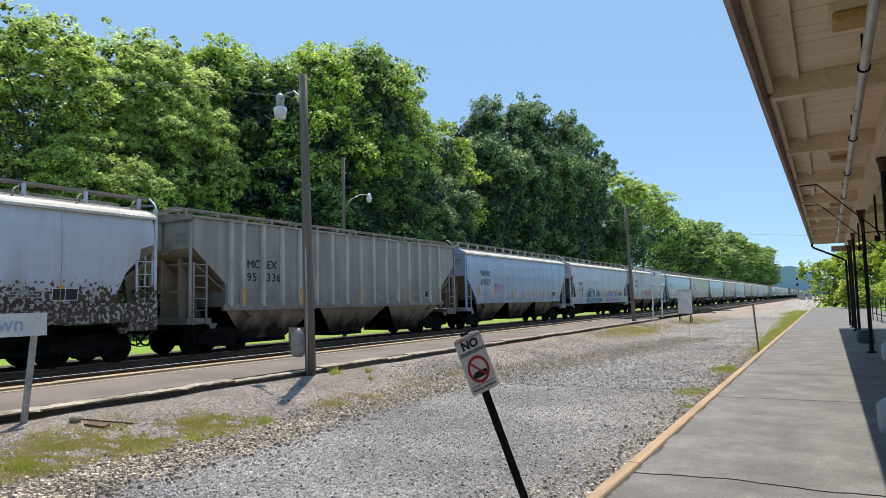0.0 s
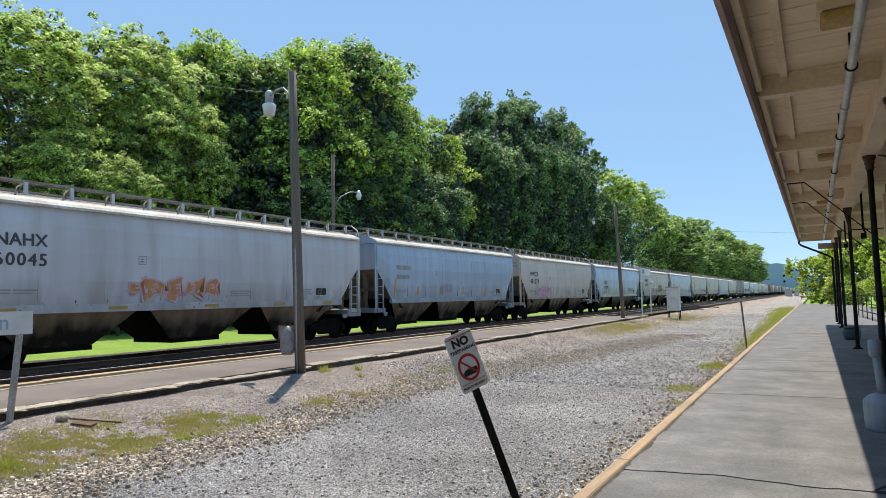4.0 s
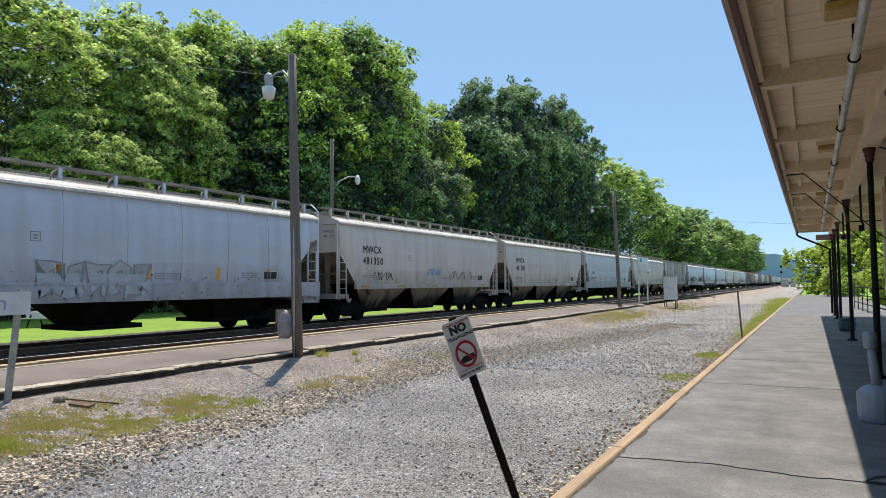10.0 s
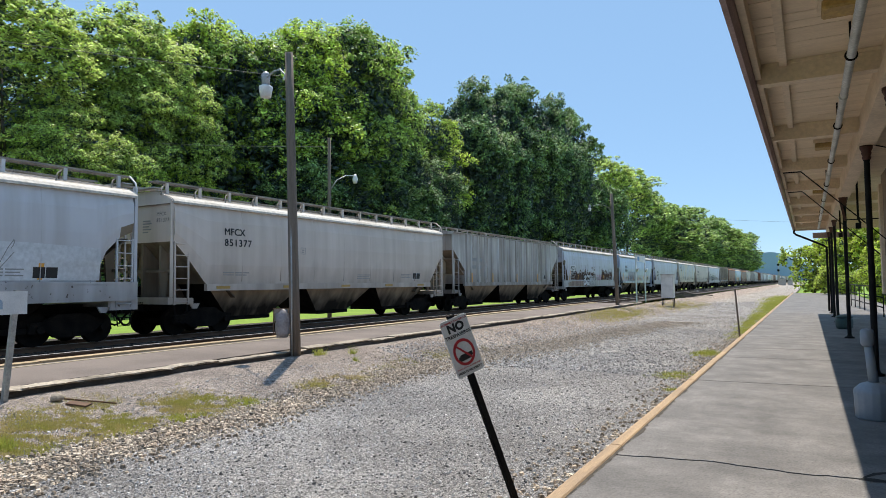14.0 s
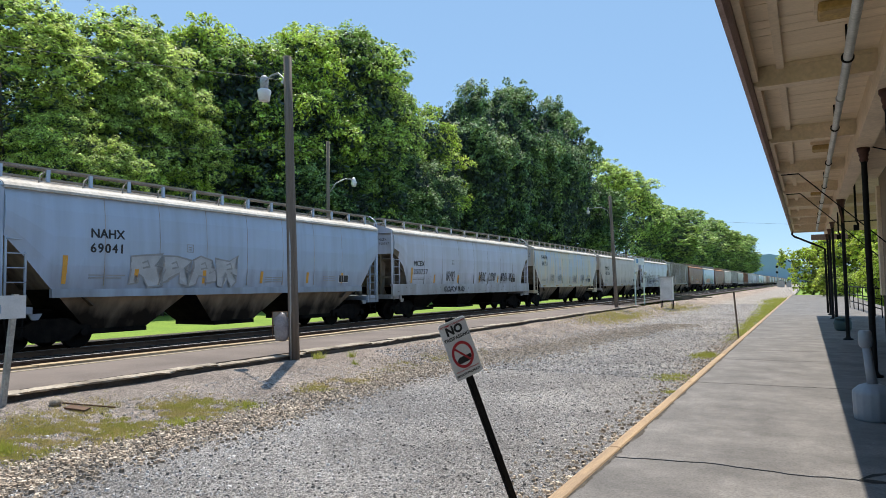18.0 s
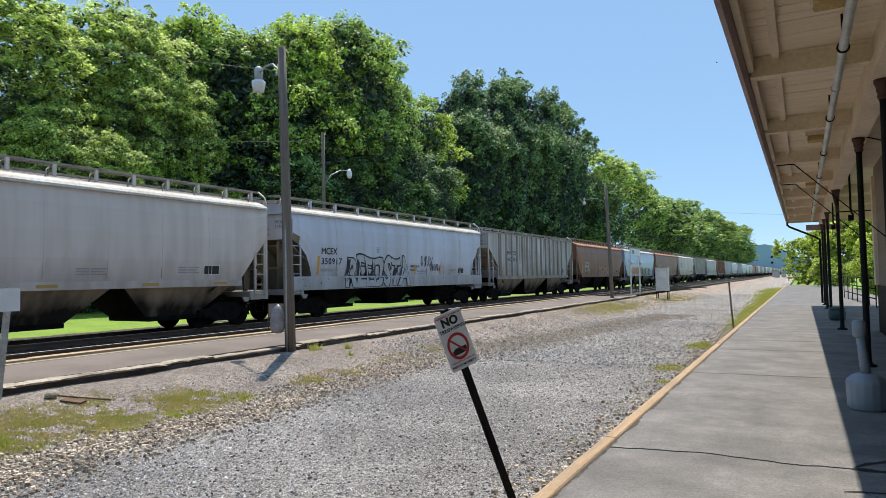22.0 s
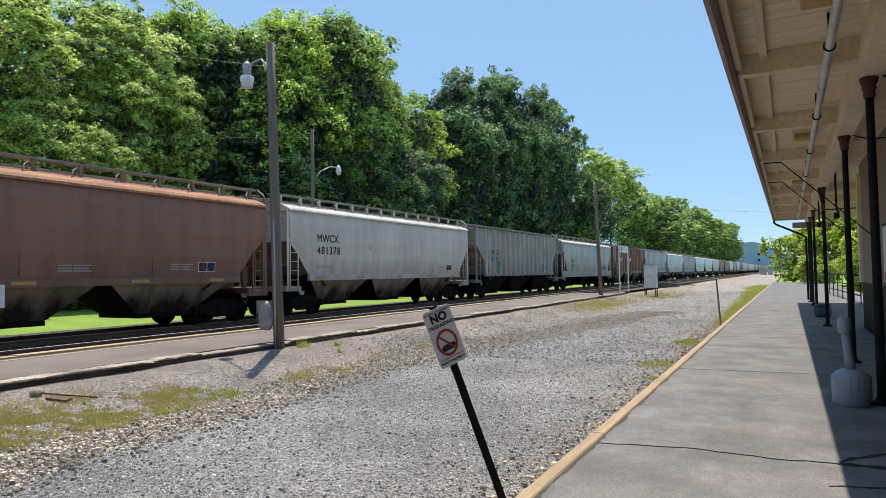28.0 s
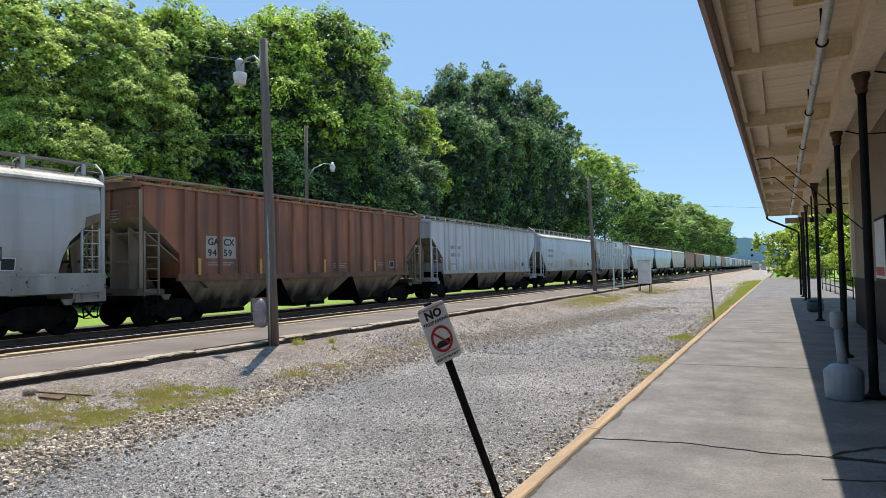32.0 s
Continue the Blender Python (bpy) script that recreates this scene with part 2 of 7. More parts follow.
def earthy(m, colour, x0, x1, axis="X"):
    """Earth worked in among the stones: fades in between two places across the lot, with a ragged edge."""
    nt, bsdf = m.node_tree, m.node_tree.nodes["Principled BSDF"]
    N, L = nt.nodes.new, nt.links.new
    tc, xyz, n, add, r, mix = N("ShaderNodeTexCoord"), N("ShaderNodeSeparateXYZ"), N("ShaderNodeTexNoise"), N("ShaderNodeMath"), N("ShaderNodeMapRange"), N("ShaderNodeMix")
    n.inputs["Scale"].default_value, n.inputs["Detail"].default_value = 0.9, 6.0
    L(tc.outputs["Object"], xyz.inputs[0])
    L(tc.outputs["Object"], n.inputs["Vector"])
    add.operation = "MULTIPLY_ADD"
    L(n.outputs["Fac"], add.inputs[0])
    add.inputs[1].default_value = 3.0
    L(xyz.outputs[axis], add.inputs[2])
    L(add.outputs[0], r.inputs[0])
    r.inputs[1].default_value, r.inputs[2].default_value, r.inputs[3].default_value, r.inputs[4].default_value = x0 + 1.5, x1 + 1.5, 0.0, 0.85
    mix.data_type = "RGBA"
    L(r.outputs[0], mix.inputs[0])
    old = bsdf.inputs["Base Color"].links[0].from_socket
    tint = N("ShaderNodeMix")
    tint.data_type, tint.blend_type = "RGBA", "MULTIPLY"
    tint.inputs[0].default_value = 1.0
    L(old, tint.inputs[6])
    tint.inputs[7].default_value = (*colour, 1)
    L(old, mix.inputs[6])
    L(tint.outputs[2], mix.inputs[7])
    L(mix.outputs[2], bsdf.inputs["Base Color"])
    return m


M = {
    "kerb_weeds": surf("kerb_weeds", (0.32, 0.37, 0.06), (0.47, 0.46, 0.12), 1.5, 0.9, 0.0, through_light=0.5),
    "grass": surf("grass", (0.145, 0.25, 0.022), (0.20, 0.31, 0.03), 0.6, 0.9, 0.6, fine=14, spread=0.3),
    "weeds": surf("weeds", (0.37, 0.36, 0.09), (0.50, 0.40, 0.19), 2.0, 0.9, 0.0, through_light=0.5),
    "gravel": earthy(earthy(pebbled("gravel", (0.240, 0.226, 0.217), (0.384, 0.364, 0.349), 68.0), (1.02, 0.88, 0.77), -6.6, -8.6), (1.0, 0.935, 0.85), 9.0, 22.0, "Y"),
    "stone": each_own(surf("stone", (0.60, 0.51, 0.405), (0.40, 0.315, 0.235), 5.0, 0.9, 0.4, fine=40), 0.3, 1.35),
    "pebble": each_own(surf("pebble", (0.48, 0.465, 0.455), (0.35, 0.335, 0.325), 9.0, 0.9, 0.2, fine=40), 0.15, 1.8),
    "ballast": pebbled("ballast", (0.055, 0.044, 0.036), (0.095, 0.078, 0.064), 16.0),
    "asphalt": surf("asphalt", (0.135, 0.109, 0.093), (0.19, 0.154, 0.132), 0.7, 0.9, 0.4, fine=60, spread=0.2),
    "concrete": stained("concrete", (0.208, 0.196, 0.188), (0.155, 0.147, 0.142)),
    "stone_edge": surf("stone_edge", (0.44, 0.375, 0.295), (0.20, 0.165, 0.125), 1.8, 0.9, 0.8, fine=20, spread=0.3),
    "timber": surf("timber", (0.46, 0.32, 0.19), (0.33, 0.235, 0.15), 1.5, 0.8, 0.4, fine=25, stretch=(6, 0.5, 6)),
    "edge_timber": surf("edge_timber", (0.50, 0.37, 0.22), (0.34, 0.245, 0.14), 1.5, 0.85, 0.4, fine=25, stretch=(6, 0.5, 6)),
    "yellow": surf("yellow_paint", (0.43, 0.345, 0.20), (0.31, 0.26, 0.18), 2.0, 0.8, 0.2),
    "pole_wood": surf("pole_wood", (0.125, 0.10, 0.08), (0.21, 0.172, 0.14), 1.2, 0.9, 0.6, fine=18, stretch=(9, 9, 0.25)),
    "rail": surf("rail_steel", (0.62, 0.58, 0.54), (0.50, 0.46, 0.42), 2.0, 0.5, 0.0, 0.4),
    "rail_rust": surf("rail_rust", (0.10, 0.055, 0.035), (0.15, 0.085, 0.05), 2.0, 0.9, 0.2),
    "tie": surf("tie_wood", (0.06, 0.05, 0.042), (0.11, 0.09, 0.075), 2.0, 0.95, 0.5),
    "cream": surf("cream_paint", (0.78, 0.65, 0.48), (0.66, 0.54, 0.39), 0.9, 0.7, 0.15, fine=20, stretch=(0.5, 3, 1), spread=0.08),
    "cream_beam": surf("cream_beam_paint", (0.74, 0.61, 0.46), (0.62, 0.51, 0.37), 1.1, 0.7, 0.15, fine=18, spread=0.1),
    "fascia": surf("fascia_paint", (0.26, 0.185, 0.18), (0.34, 0.25, 0.24), 1.2, 0.7, 0.1),
    "black": surf("black_iron", (0.008, 0.008, 0.009), (0.016, 0.015, 0.014), 4.0, 0.6, 0.1),
    "capital": surf("capital_paint", (0.06, 0.02, 0.016), (0.09, 0.035, 0.025), 5.0, 0.6, 0.1),
    "pipe": surf("galvanised_pipe", (0.55, 0.56, 0.55), (0.42, 0.43, 0.42), 3.0, 0.5, 0.05, 0.3),
    "lamp_yellow": surf("aged_fixture", (0.45, 0.30, 0.09), (0.32, 0.22, 0.09), 4.0, 0.6, 0.05),
    "grey_metal": surf("grey_metal", (0.42, 0.43, 0.44), (0.32, 0.33, 0.34), 2.0, 0.5, 0.05, 0.3),
    "galv": surf("galvanised", (0.45, 0.44, 0.42), (0.34, 0.33, 0.31), 3.0, 0.5, 0.1, 0.4),
    "cabinet": surf("cabinet_paint", (0.62, 0.60, 0.57), (0.50, 0.48, 0.45), 2.0, 0.6, 0.05),
    "white": plain("white_enamel", (0.72, 0.72, 0.72), 0.4),
    "glass_white": plain("lamp_glass", (0.75, 0.76, 0.78), 0.25),
    "sign_letter": plain("sign_letter", (0.34, 0.44, 0.56)),
    "sign_blue": plain("sign_blue", (0.12, 0.28, 0.50)),
    "ink": plain("black_ink", (0.015, 0.015, 0.017), 0.6),
    "red": plain("red_ink", (0.42, 0.03, 0.04), 0.5),
    "dark_ink": plain("faded_ink", (0.06, 0.06, 0.065), 0.6),
    "plastic": surf("grey_plastic", (0.27, 0.30, 0.34), (0.235, 0.265, 0.305), 2.0, 0.45, 0.0, spread=0.04),
    "teal": surf("teal_bin", (0.03, 0.07, 0.075), (0.05, 0.09, 0.09), 3.0, 0.6, 0.1),
    "bag": surf("clear_bag", (0.46, 0.42, 0.43), (0.33, 0.30, 0.31), 5.0, 0.35, 0.5, through_light=0.35),
    "wainscot": surf("wainscot", (0.006, 0.005, 0.005), (0.011, 0.009, 0.009), 1.5, 0.6, 0.2),
    "wire": plain("wire", (0.18, 0.18, 0.19)),
    "bark": surf("bark", (0.06, 0.048, 0.036), (0.11, 0.09, 0.07), 2.0, 0.95, 0.8, fine=9, stretch=(3, 3, 0.6)),
    "leaf": leafy("leaf_mid", (0.33, 0.46, 0.08), (0.62, 0.75, 0.15), 0.33),
    "leaf_deep": leafy("leaf_deep", (0.225, 0.36, 0.078), (0.48, 0.62, 0.135), 0.31),
    "leaf_dark": leafy("leaf_dark", (0.098, 0.19, 0.078), (0.25, 0.37, 0.118), 0.14),
    # near-black leaf: the shade in the gaps of a crown, as colour
    "leaf_core_shade": leafy("leaf_core_shade", (0.018, 0.038, 0.036), (0.036, 0.064, 0.048), 0.0),
    "leaf_light": leafy("leaf_light", (0.37, 0.49, 0.14), (0.62, 0.72, 0.225), 0.45),
    "leaf_bright": leafy("leaf_bright", (0.36, 0.47, 0.06), (0.56, 0.64, 0.11), 0.46),
    # duller and bluer leaf: haze of distance put into the colour
    "leaf_far": leafy("leaf_far", (0.25, 0.37, 0.105), (0.42, 0.54, 0.165), 0.34),
    "roof_walk": surf("roof_walk", (0.30, 0.27, 0.235), (0.19, 0.165, 0.14), 1.5, 0.8, 0.2),
    "chord_dust": surf("chord_dust", (0.60, 0.565, 0.51), (0.44, 0.40, 0.345), 0.9, 0.75, 0.1, fine=10, spread=0.18),
    "roof_dust": surf("roof_dust", (0.37, 0.34, 0.30), (0.24, 0.21, 0.18), 0.8, 0.85, 0.2, fine=12, spread=0.25),
    "rib_grime": surf("rib_grime", (0.33, 0.28, 0.235), (0.20, 0.16, 0.125), 1.0, 0.7, 0.0, fine=8, stretch=(2, 2, 0.5), spread=0.1),
    # paler than the panels: the light the ribs catch is put into their colour
    "rib_lit": surf("rib_lit_paint", (0.50, 0.47, 0.43), (0.36, 0.33, 0.29), 0.8, 0.6, 0.0, fine=6, spread=0.08),
    "wall_paint": surf("wall_paint", (0.27, 0.21, 0.155), (0.22, 0.17, 0.125), 0.9, 0.75, 0.15, fine=20, spread=0.1),
    "roof_rust": surf("roof_rust", (0.42, 0.20, 0.10), (0.28, 0.14, 0.08), 0.8, 0.85, 0.2, fine=12, spread=0.25),
    # black steel of the under gear; also paints the shade on hopper ends
    "under": surf("steel_and_shade", (0.008, 0.0075, 0.007), (0.018, 0.0145, 0.012), 3.0, 0.8, 0.2),
    "orange": plain("orange_reflector", (0.72, 0.35, 0.045), 0.5),
    "amber": plain("amber_reflector", (0.45, 0.28, 0.07), 0.5),
    # the ridge's blue is distance haze painted into its base colour
    "hill": surf("far_hill", (0.28, 0.375, 0.59), (0.32, 0.415, 0.63), 0.01, 1.0, 0.0, spread=0.05),
    "roof_grey": surf("shelter_roof", (0.20, 0.22, 0.23), (0.27, 0.29, 0.30), 1.0, 0.8, 0.1),
    "tag_blue": plain("spray_blue", (0.10, 0.30, 0.62)),
    "tag_pink": plain("spray_pink", (0.55, 0.16, 0.30)),
    "tag_rose": plain("spray_rose", (0.62, 0.40, 0.46)),
    "tag_orange": plain("spray_orange", (0.55, 0.26, 0.10)),
    "tag_green": plain("spray_green", (0.05, 0.22, 0.12)),
    "tag_grey": plain("spray_silver", (0.45, 0.46, 0.47)),
    "tag_white": plain("spray_white", (0.68, 0.69, 0.71)),
    "tag_faded": plain("spray_faded", (0.36, 0.24, 0.25)),
    "seam": surf("weld_grime", (0.48, 0.45, 0.42), (0.27, 0.225, 0.18), 1.1, 0.7, 0.0, fine=8, stretch=(3, 3, 0.5), spread=0.3),
    "rust": surf("bare_rust", (0.055, 0.026, 0.017), (0.10, 0.05, 0.032), 4.0, 0.9, 0.3, fine=30, spread=0.4),
    "rust_stain": surf("rust_stain", (0.17, 0.105, 0.07), (0.36, 0.29, 0.23), 1.5, 0.8, 0.1, fine=12, stretch=(2, 2, 0.4), spread=0.25),
    "pale_paint": surf("pale_paint", (0.62, 0.64, 0.67), (0.50, 0.51, 0.52), 1.0, 0.5, 0.05, fine=9, spread=0.12),
    "stencil": plain("stencil_grey", (0.30, 0.30, 0.30)),
    "pale_panel": plain("pale_patch", (0.42, 0.385, 0.335)),
    "stain_dark": surf("stain_dark", (0.27, 0.235, 0.205), (0.44, 0.41, 0.375), 1.0, 0.8, 0.0, fine=7, stretch=(2, 2, 0.4), spread=0.25),
    "silt": surf("silt", (0.045, 0.038, 0.03), (0.10, 0.085, 0.068), 6.0, 0.95, 0.4, fine=60, spread=0.3),
    "soot": plain("shadow_gap", (0.02, 0.018, 0.016), 0.9),
}
PAINT = {
    "white": paint("car_white", (0.555, 0.575, 0.66), (0.31, 0.28, 0.24), 0.4, 0.36, 0.4),
    "white_rust": paint("car_white_rusty", (0.55, 0.58, 0.65), (0.30, 0.24, 0.18), 0.6, 0.4, 0.4, band=0.2),
    "blue": paint("car_blue_grey", (0.40, 0.49, 0.63), (0.25, 0.26, 0.28), 0.0, 0.35, 0.27),
    "faded": paint("car_faded", (0.42, 0.50, 0.62), (0.70, 0.55, 0.33), 0.0, 1.0, 0.45),
    "dusty": paint("car_dusty", (0.47, 0.47, 0.46), (0.27, 0.23, 0.19), 0.25, 0.55),
    "beige": paint("car_beige", (0.64, 0.555, 0.495), (0.37, 0.30, 0.245), 0.0, 0.4),
    "grey": paint("car_grey", (0.60, 0.60, 0.63), (0.32, 0.30, 0.28), 0.2, 0.45),
    "dark_grey": paint("car_dark_grey", (0.335, 0.31, 0.285), (0.155, 0.13, 0.11), 0.0, 0.7),
    "brown": paint("car_brown", (0.27, 0.117, 0.068), (0.145, 0.073, 0.052), 0.0, 0.6),
    "dirty": paint("car_end_grime", (0.27, 0.225, 0.165), (0.11, 0.088, 0.064), 0.0, 0.9, 0.8),
    # tan grime above; the shade low on the bays is painted in near-black
    "hopper_grime": paint("car_hopper_grime", (0.40, 0.315, 0.225), (0.14, 0.105, 0.08), 0.0, 0.6, 0.8, splash_shade=(0.62, 1.5, 0.97, 0.14)),
    "tan": paint("car_end_dust", (0.36, 0.29, 0.21), (0.16, 0.12, 0.085), 0.0, 0.8, 0.8),
    "ribbed_white": paint("car_old_white", (0.60, 0.585, 0.565), (0.19, 0.15, 0.12), 0.3, 0.85),
    "red_brown": paint("car_rust_red", (0.40, 0.13, 0.058), (0.105, 0.052, 0.036), 0.45, 1.0),
}
for m in (PAINT["hopper_grime"], PAINT["dirty"], M["wainscot"], M["black"]):
    m.node_tree.nodes["Principled BSDF"].inputs["Specular IOR Level"].default_value = 0.12
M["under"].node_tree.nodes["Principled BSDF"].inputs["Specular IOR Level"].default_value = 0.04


# ---- mesh helpers ----
def box(bm, x0, x1, y0, y1, z0, z1):
    v = [bm.verts.new((x, y, z)) for z in (z0, z1) for x, y in ((x0, y0), (x1, y0), (x1, y1), (x0, y1))]
    for f in ((3, 2, 1, 0), (4, 5, 6, 7), (0, 1, 5, 4), (1, 2, 6, 5), (2, 3, 7, 6), (3, 0, 4, 7)):
        bm.faces.new([v[i] for i in f])
    return v


def rod(bm, p, q, r, r2=None, seg=8, caps=True):
    p, q = Vector(p), Vector(q)
    turn = (q - p).to_track_quat("Z", "Y").to_matrix()
    r2 = r if r2 is None else r2
    rings = []
    for c, rad in ((p, r), (q, r2)):
        rings.append([bm.verts.new(c + turn @ Vector((rad * math.cos(a), rad * math.sin(a), 0))) for a in (i * math.tau / seg for i in range(seg))])
    for i in range(seg):
        f = bm.faces.new((rings[0][i], rings[0][(i + 1) % seg], rings[1][(i + 1) % seg], rings[1][i]))
        f.smooth = seg > 5
    if caps:
        bm.faces.new(rings[0][::-1])
        bm.faces.new(rings[1])
    return rings


def tube(bm, points, r, seg=8):
    """A bent round bar. r: one radius, or one for each point."""
    pts = [Vector(p) for p in points]
    rad = r if isinstance(r, (list, tuple)) else [r] * len(pts)
    rings, turn = [], None
    for i, p in enumerate(pts):
        way = (pts[min(i + 1, len(pts) - 1)] - pts[max(i - 1, 0)]).normalized()
        if turn is None:
            turn = way.to_track_quat("Z", "Y")
        else:
            turn = (turn @ Vector((0, 0, 1))).rotation_difference(way) @ turn
        rings.append([bm.verts.new(p + turn @ Vector((rad[i] * math.cos(k * math.tau / seg), rad[i] * math.sin(k * math.tau / seg), 0))) for k in range(seg)])
    for a, b in zip(rings, rings[1:]):
        for k in range(seg):
            f = bm.faces.new((a[k], a[(k + 1) % seg], b[(k + 1) % seg], b[k]))
            f.smooth = seg > 5
    bm.faces.new(rings[0][::-1])
    bm.faces.new(rings[-1])


def lathe(bm, profile, seg=20, centre=(0, 0, 0)):
    """profile: pairs of radius and height, from below to above."""
    cx, cy, cz = centre
    rings = [[bm.verts.new((cx + r * math.cos(i * math.tau / seg), cy + r * math.sin(i * math.tau / seg), cz + z)) for i in range(seg)] for r, z in profile]
    for a, b in zip(rings, rings[1:]):
        for i in range(seg):
            f = bm.faces.new((a[i], a[(i + 1) % seg], b[(i + 1) % seg], b[i]))
            f.smooth = True
    bm.faces.new(rings[0][::-1])
    bm.faces.new(rings[-1])


def prism(bm, outline, axis, a, b):
    """Push a flat outline along an axis from a to b. The outline's two numbers are the other two axes in order."""
    def at(p, w):
        c = list(p)
        c.insert(axis, w)
        return c
    lo, hi = [bm.verts.new(at(p, a)) for p in outline], [bm.verts.new(at(p, b)) for p in outline]
    n = len(outline)
    for i in range(n):
        bm.faces.new((lo[i], lo[(i + 1) % n], hi[(i + 1) % n], hi[i]))
    bm.faces.new(lo[::-1])
    bm.faces.new(hi)


def mesh_of(name, bm, material, even=True):
    if even:
        bmesh.ops.recalc_face_normals(bm, faces=bm.faces)
    me = bpy.data.meshes.new(name)
    bm.to_mesh(me)
    bm.free()
    me.materials.append(material)
    return me


def part(name, bm, material, parent, label="", at=None):
    """Link a bmesh, or a mesh made before, as one mesh object under a thing or a part."""
    me = bm if isinstance(bm, bpy.types.Mesh) else mesh_of(name, bm, material)
    ob = new(name, me)
    ob.parent = parent
    if at is not None:
        ob.matrix_basis = at if isinstance(at, Matrix) else Matrix.Translation(at)
    return tagged(ob, label)


def thing(name, at, label, category, group="", kind=""):
    ob = new(name)
    ob.empty_display_size = 0.3
    ob.matrix_basis = at if isinstance(at, Matrix) else Matrix.Translation(at)
    return tagged(ob, label, category, group, kind)


def solid(name, bm, material, label="", category="", group="", kind="", at=None):
    ob = new(name, bm if isinstance(bm, bpy.types.Mesh) else mesh_of(name, bm, material))
    if at is not None:
        ob.matrix_basis = at if isinstance(at, Matrix) else Matrix.Translation(at)
    return tagged(ob, label, category, group, kind)


glyphs = {}     # outlines of words at a size of one metre


def lettering(text, size, material, bold=0.0):
    """A flat mesh of words, standing in the y-z plane and read from +x, with its lower left corner at 0."""
    key = (text, round(bold / size, 4))
    if key not in glyphs:
        cu = bpy.data.curves.new("words", "FONT")
        cu.body, cu.size, cu.offset, cu.resolution_u = text, 1.0, bold / size, 3
        cu.space_character = 1.2 if text.isdigit() else 1.0
        ob = bpy.data.objects.new("words", cu)
        scene.collection.objects.link(ob)
        bpy.context.view_layer.update()
        glyphs[key] = bpy.data.meshes.new_from_object(ob.evaluated_get(bpy.context.evaluated_depsgraph_get()))
        bpy.data.objects.remove(ob)
        glyphs[key].transform(Matrix(((0, 0, 1, 0), (1, 0, 0, 0), (0, 1, 0, 0), (0, 0, 0, 1))))
    me = glyphs[key].copy()
    me.transform(Matrix.Scale(size, 4))
    me.materials.clear()
    me.materials.append(material)
    return me


# ---- ground, lot, platform, tracks ----
RAIL_Z = 0.09          # top of the rails
TRAIN_X, NEAR_X = -18.6, -14.8   # centre lines of the two tracks


def lot_height(x, y):
    """Height of the gravel lot: level by the walk, a low bank up to the far platform."""
    s = min(max((-x - 7.95) / 2.4, 0.0), 1.0)
    s = s * s * (3 - 2 * s)
    bumps = 0.03 * noise.noise(Vector((x * 0.5, y * 0.5, 0))) + 0.012 * noise.noise(Vector((x * 2.1, y * 2.1, 3)))
    return -0.30 + 0.30 * s + bumps


def sheet(name, xs, ys, height, material, label, kind="structure", category="ground"):
    vs = [(x, y, height(x, y)) for y in ys for x in xs]
    n = len(xs)
    fs = [(j * n + i, j * n + i + 1, (j + 1) * n + i + 1, (j + 1) * n + i) for j in range(len(ys) - 1) for i in range(n - 1)]
    me = bpy.data.meshes.new(name)
    me.from_pydata(vs, [], fs)
    me.materials.append(material)
    for p in me.polygons:
        p.use_smooth = True
    return tagged(new(name, me), label, category, "", kind)


def steps(a, b, n):
    return [a + (b - a) * i / n for i in range(n + 1)]


def ground_height(x, y):
    if x > -22.5:
        return -0.55
    rise = min(max(0.0, -46.0 - x) * 0.3, 16.0)
    return -0.55 + 0.25 * min((-22.5 - x) / 6, 1) + rise + 0.05 * noise.noise(Vector((x * 0.2, y * 0.2, 1)))


sheet("ground", [-1800, -400, -160, *steps(-100, -22, 52), -10, 0, 60, 400, 1800], [-400, -100, *steps(-30, 90, 50), 150, 300, 700, 1500, 3000],
      ground_height, M["grass"], "mown green grass field behind the tracks")
lot_ys = [*steps(-8, 30, 150), *steps(31, 90, 60), 120, 180, 300, 600]
sheet("gravel_lot", steps(-10.75, -1.7, 60), lot_ys, lot_height, M["gravel"], "grey gravel lot between the two platforms")


def bed_height(x, y):
    side = max(0.0, abs(x + 16.9) - 4.3) * (0.06 if x < -17 else 0.33)
    return -0.07 - side + 0.02 * noise.noise(Vector((x * 3, y * 3, 0)))


sheet("ballast_bed", steps(-25.6, -12.6, 48), [*steps(-15, 60, 150), 90, 140, 300, 700, 1500], bed_height, M["ballast"], "dark stone ballast under the tracks")

# far platform: asphalt top, stone edge, timber edge with a yellow line
platform = thing("platform", (0, 0, 0), "low asphalt platform with a worn stone edge", "platform", kind="structure")
bm = bmesh.new()
prism(bm, [(-13.32, -0.3), (-10.74, -0.3), (-10.74, 0.14), (-13.32, 0.155)], 1, -12, 46)
part("asphalt_top", bm, M["asphalt"], platform)
rng = random.Random(5)
y = -12.0
edge_meshes = []
for i in range(7):
    bm = bmesh.new()
    l = 0.7 + 0.33 * i
    cuts = 8 + 2 * i
    rows = []
    for j in range(cuts + 1):
        yy = 0.01 + (l - 0.02) * j / cuts
        rag = [rng.uniform(-0.022, 0.022) for _ in range(5)]
        rows.append([bm.verts.new(c) for c in ((-0.14, yy, -0.05), (-0.14, yy, 0.008 + rag[0] * 0.3), (0.06, yy, 0.010 + rag[1] * 0.4), (0.125 + rag[2], yy, -0.004 + rag[3] * 0.3), (0.11 + rag[4], yy, -0.036))])
    for p, q in zip(rows, rows[1:]):
        for j in range(5):
            bm.faces.new((p[j], p[(j + 1) % 5], q[(j + 1) % 5], q[j]))
    bm.faces.new(rows[0][::-1])
    bm.faces.new(rows[-1])
    edge_meshes.append((l, mesh_of("edge_stone", bm, M["stone_edge"])))
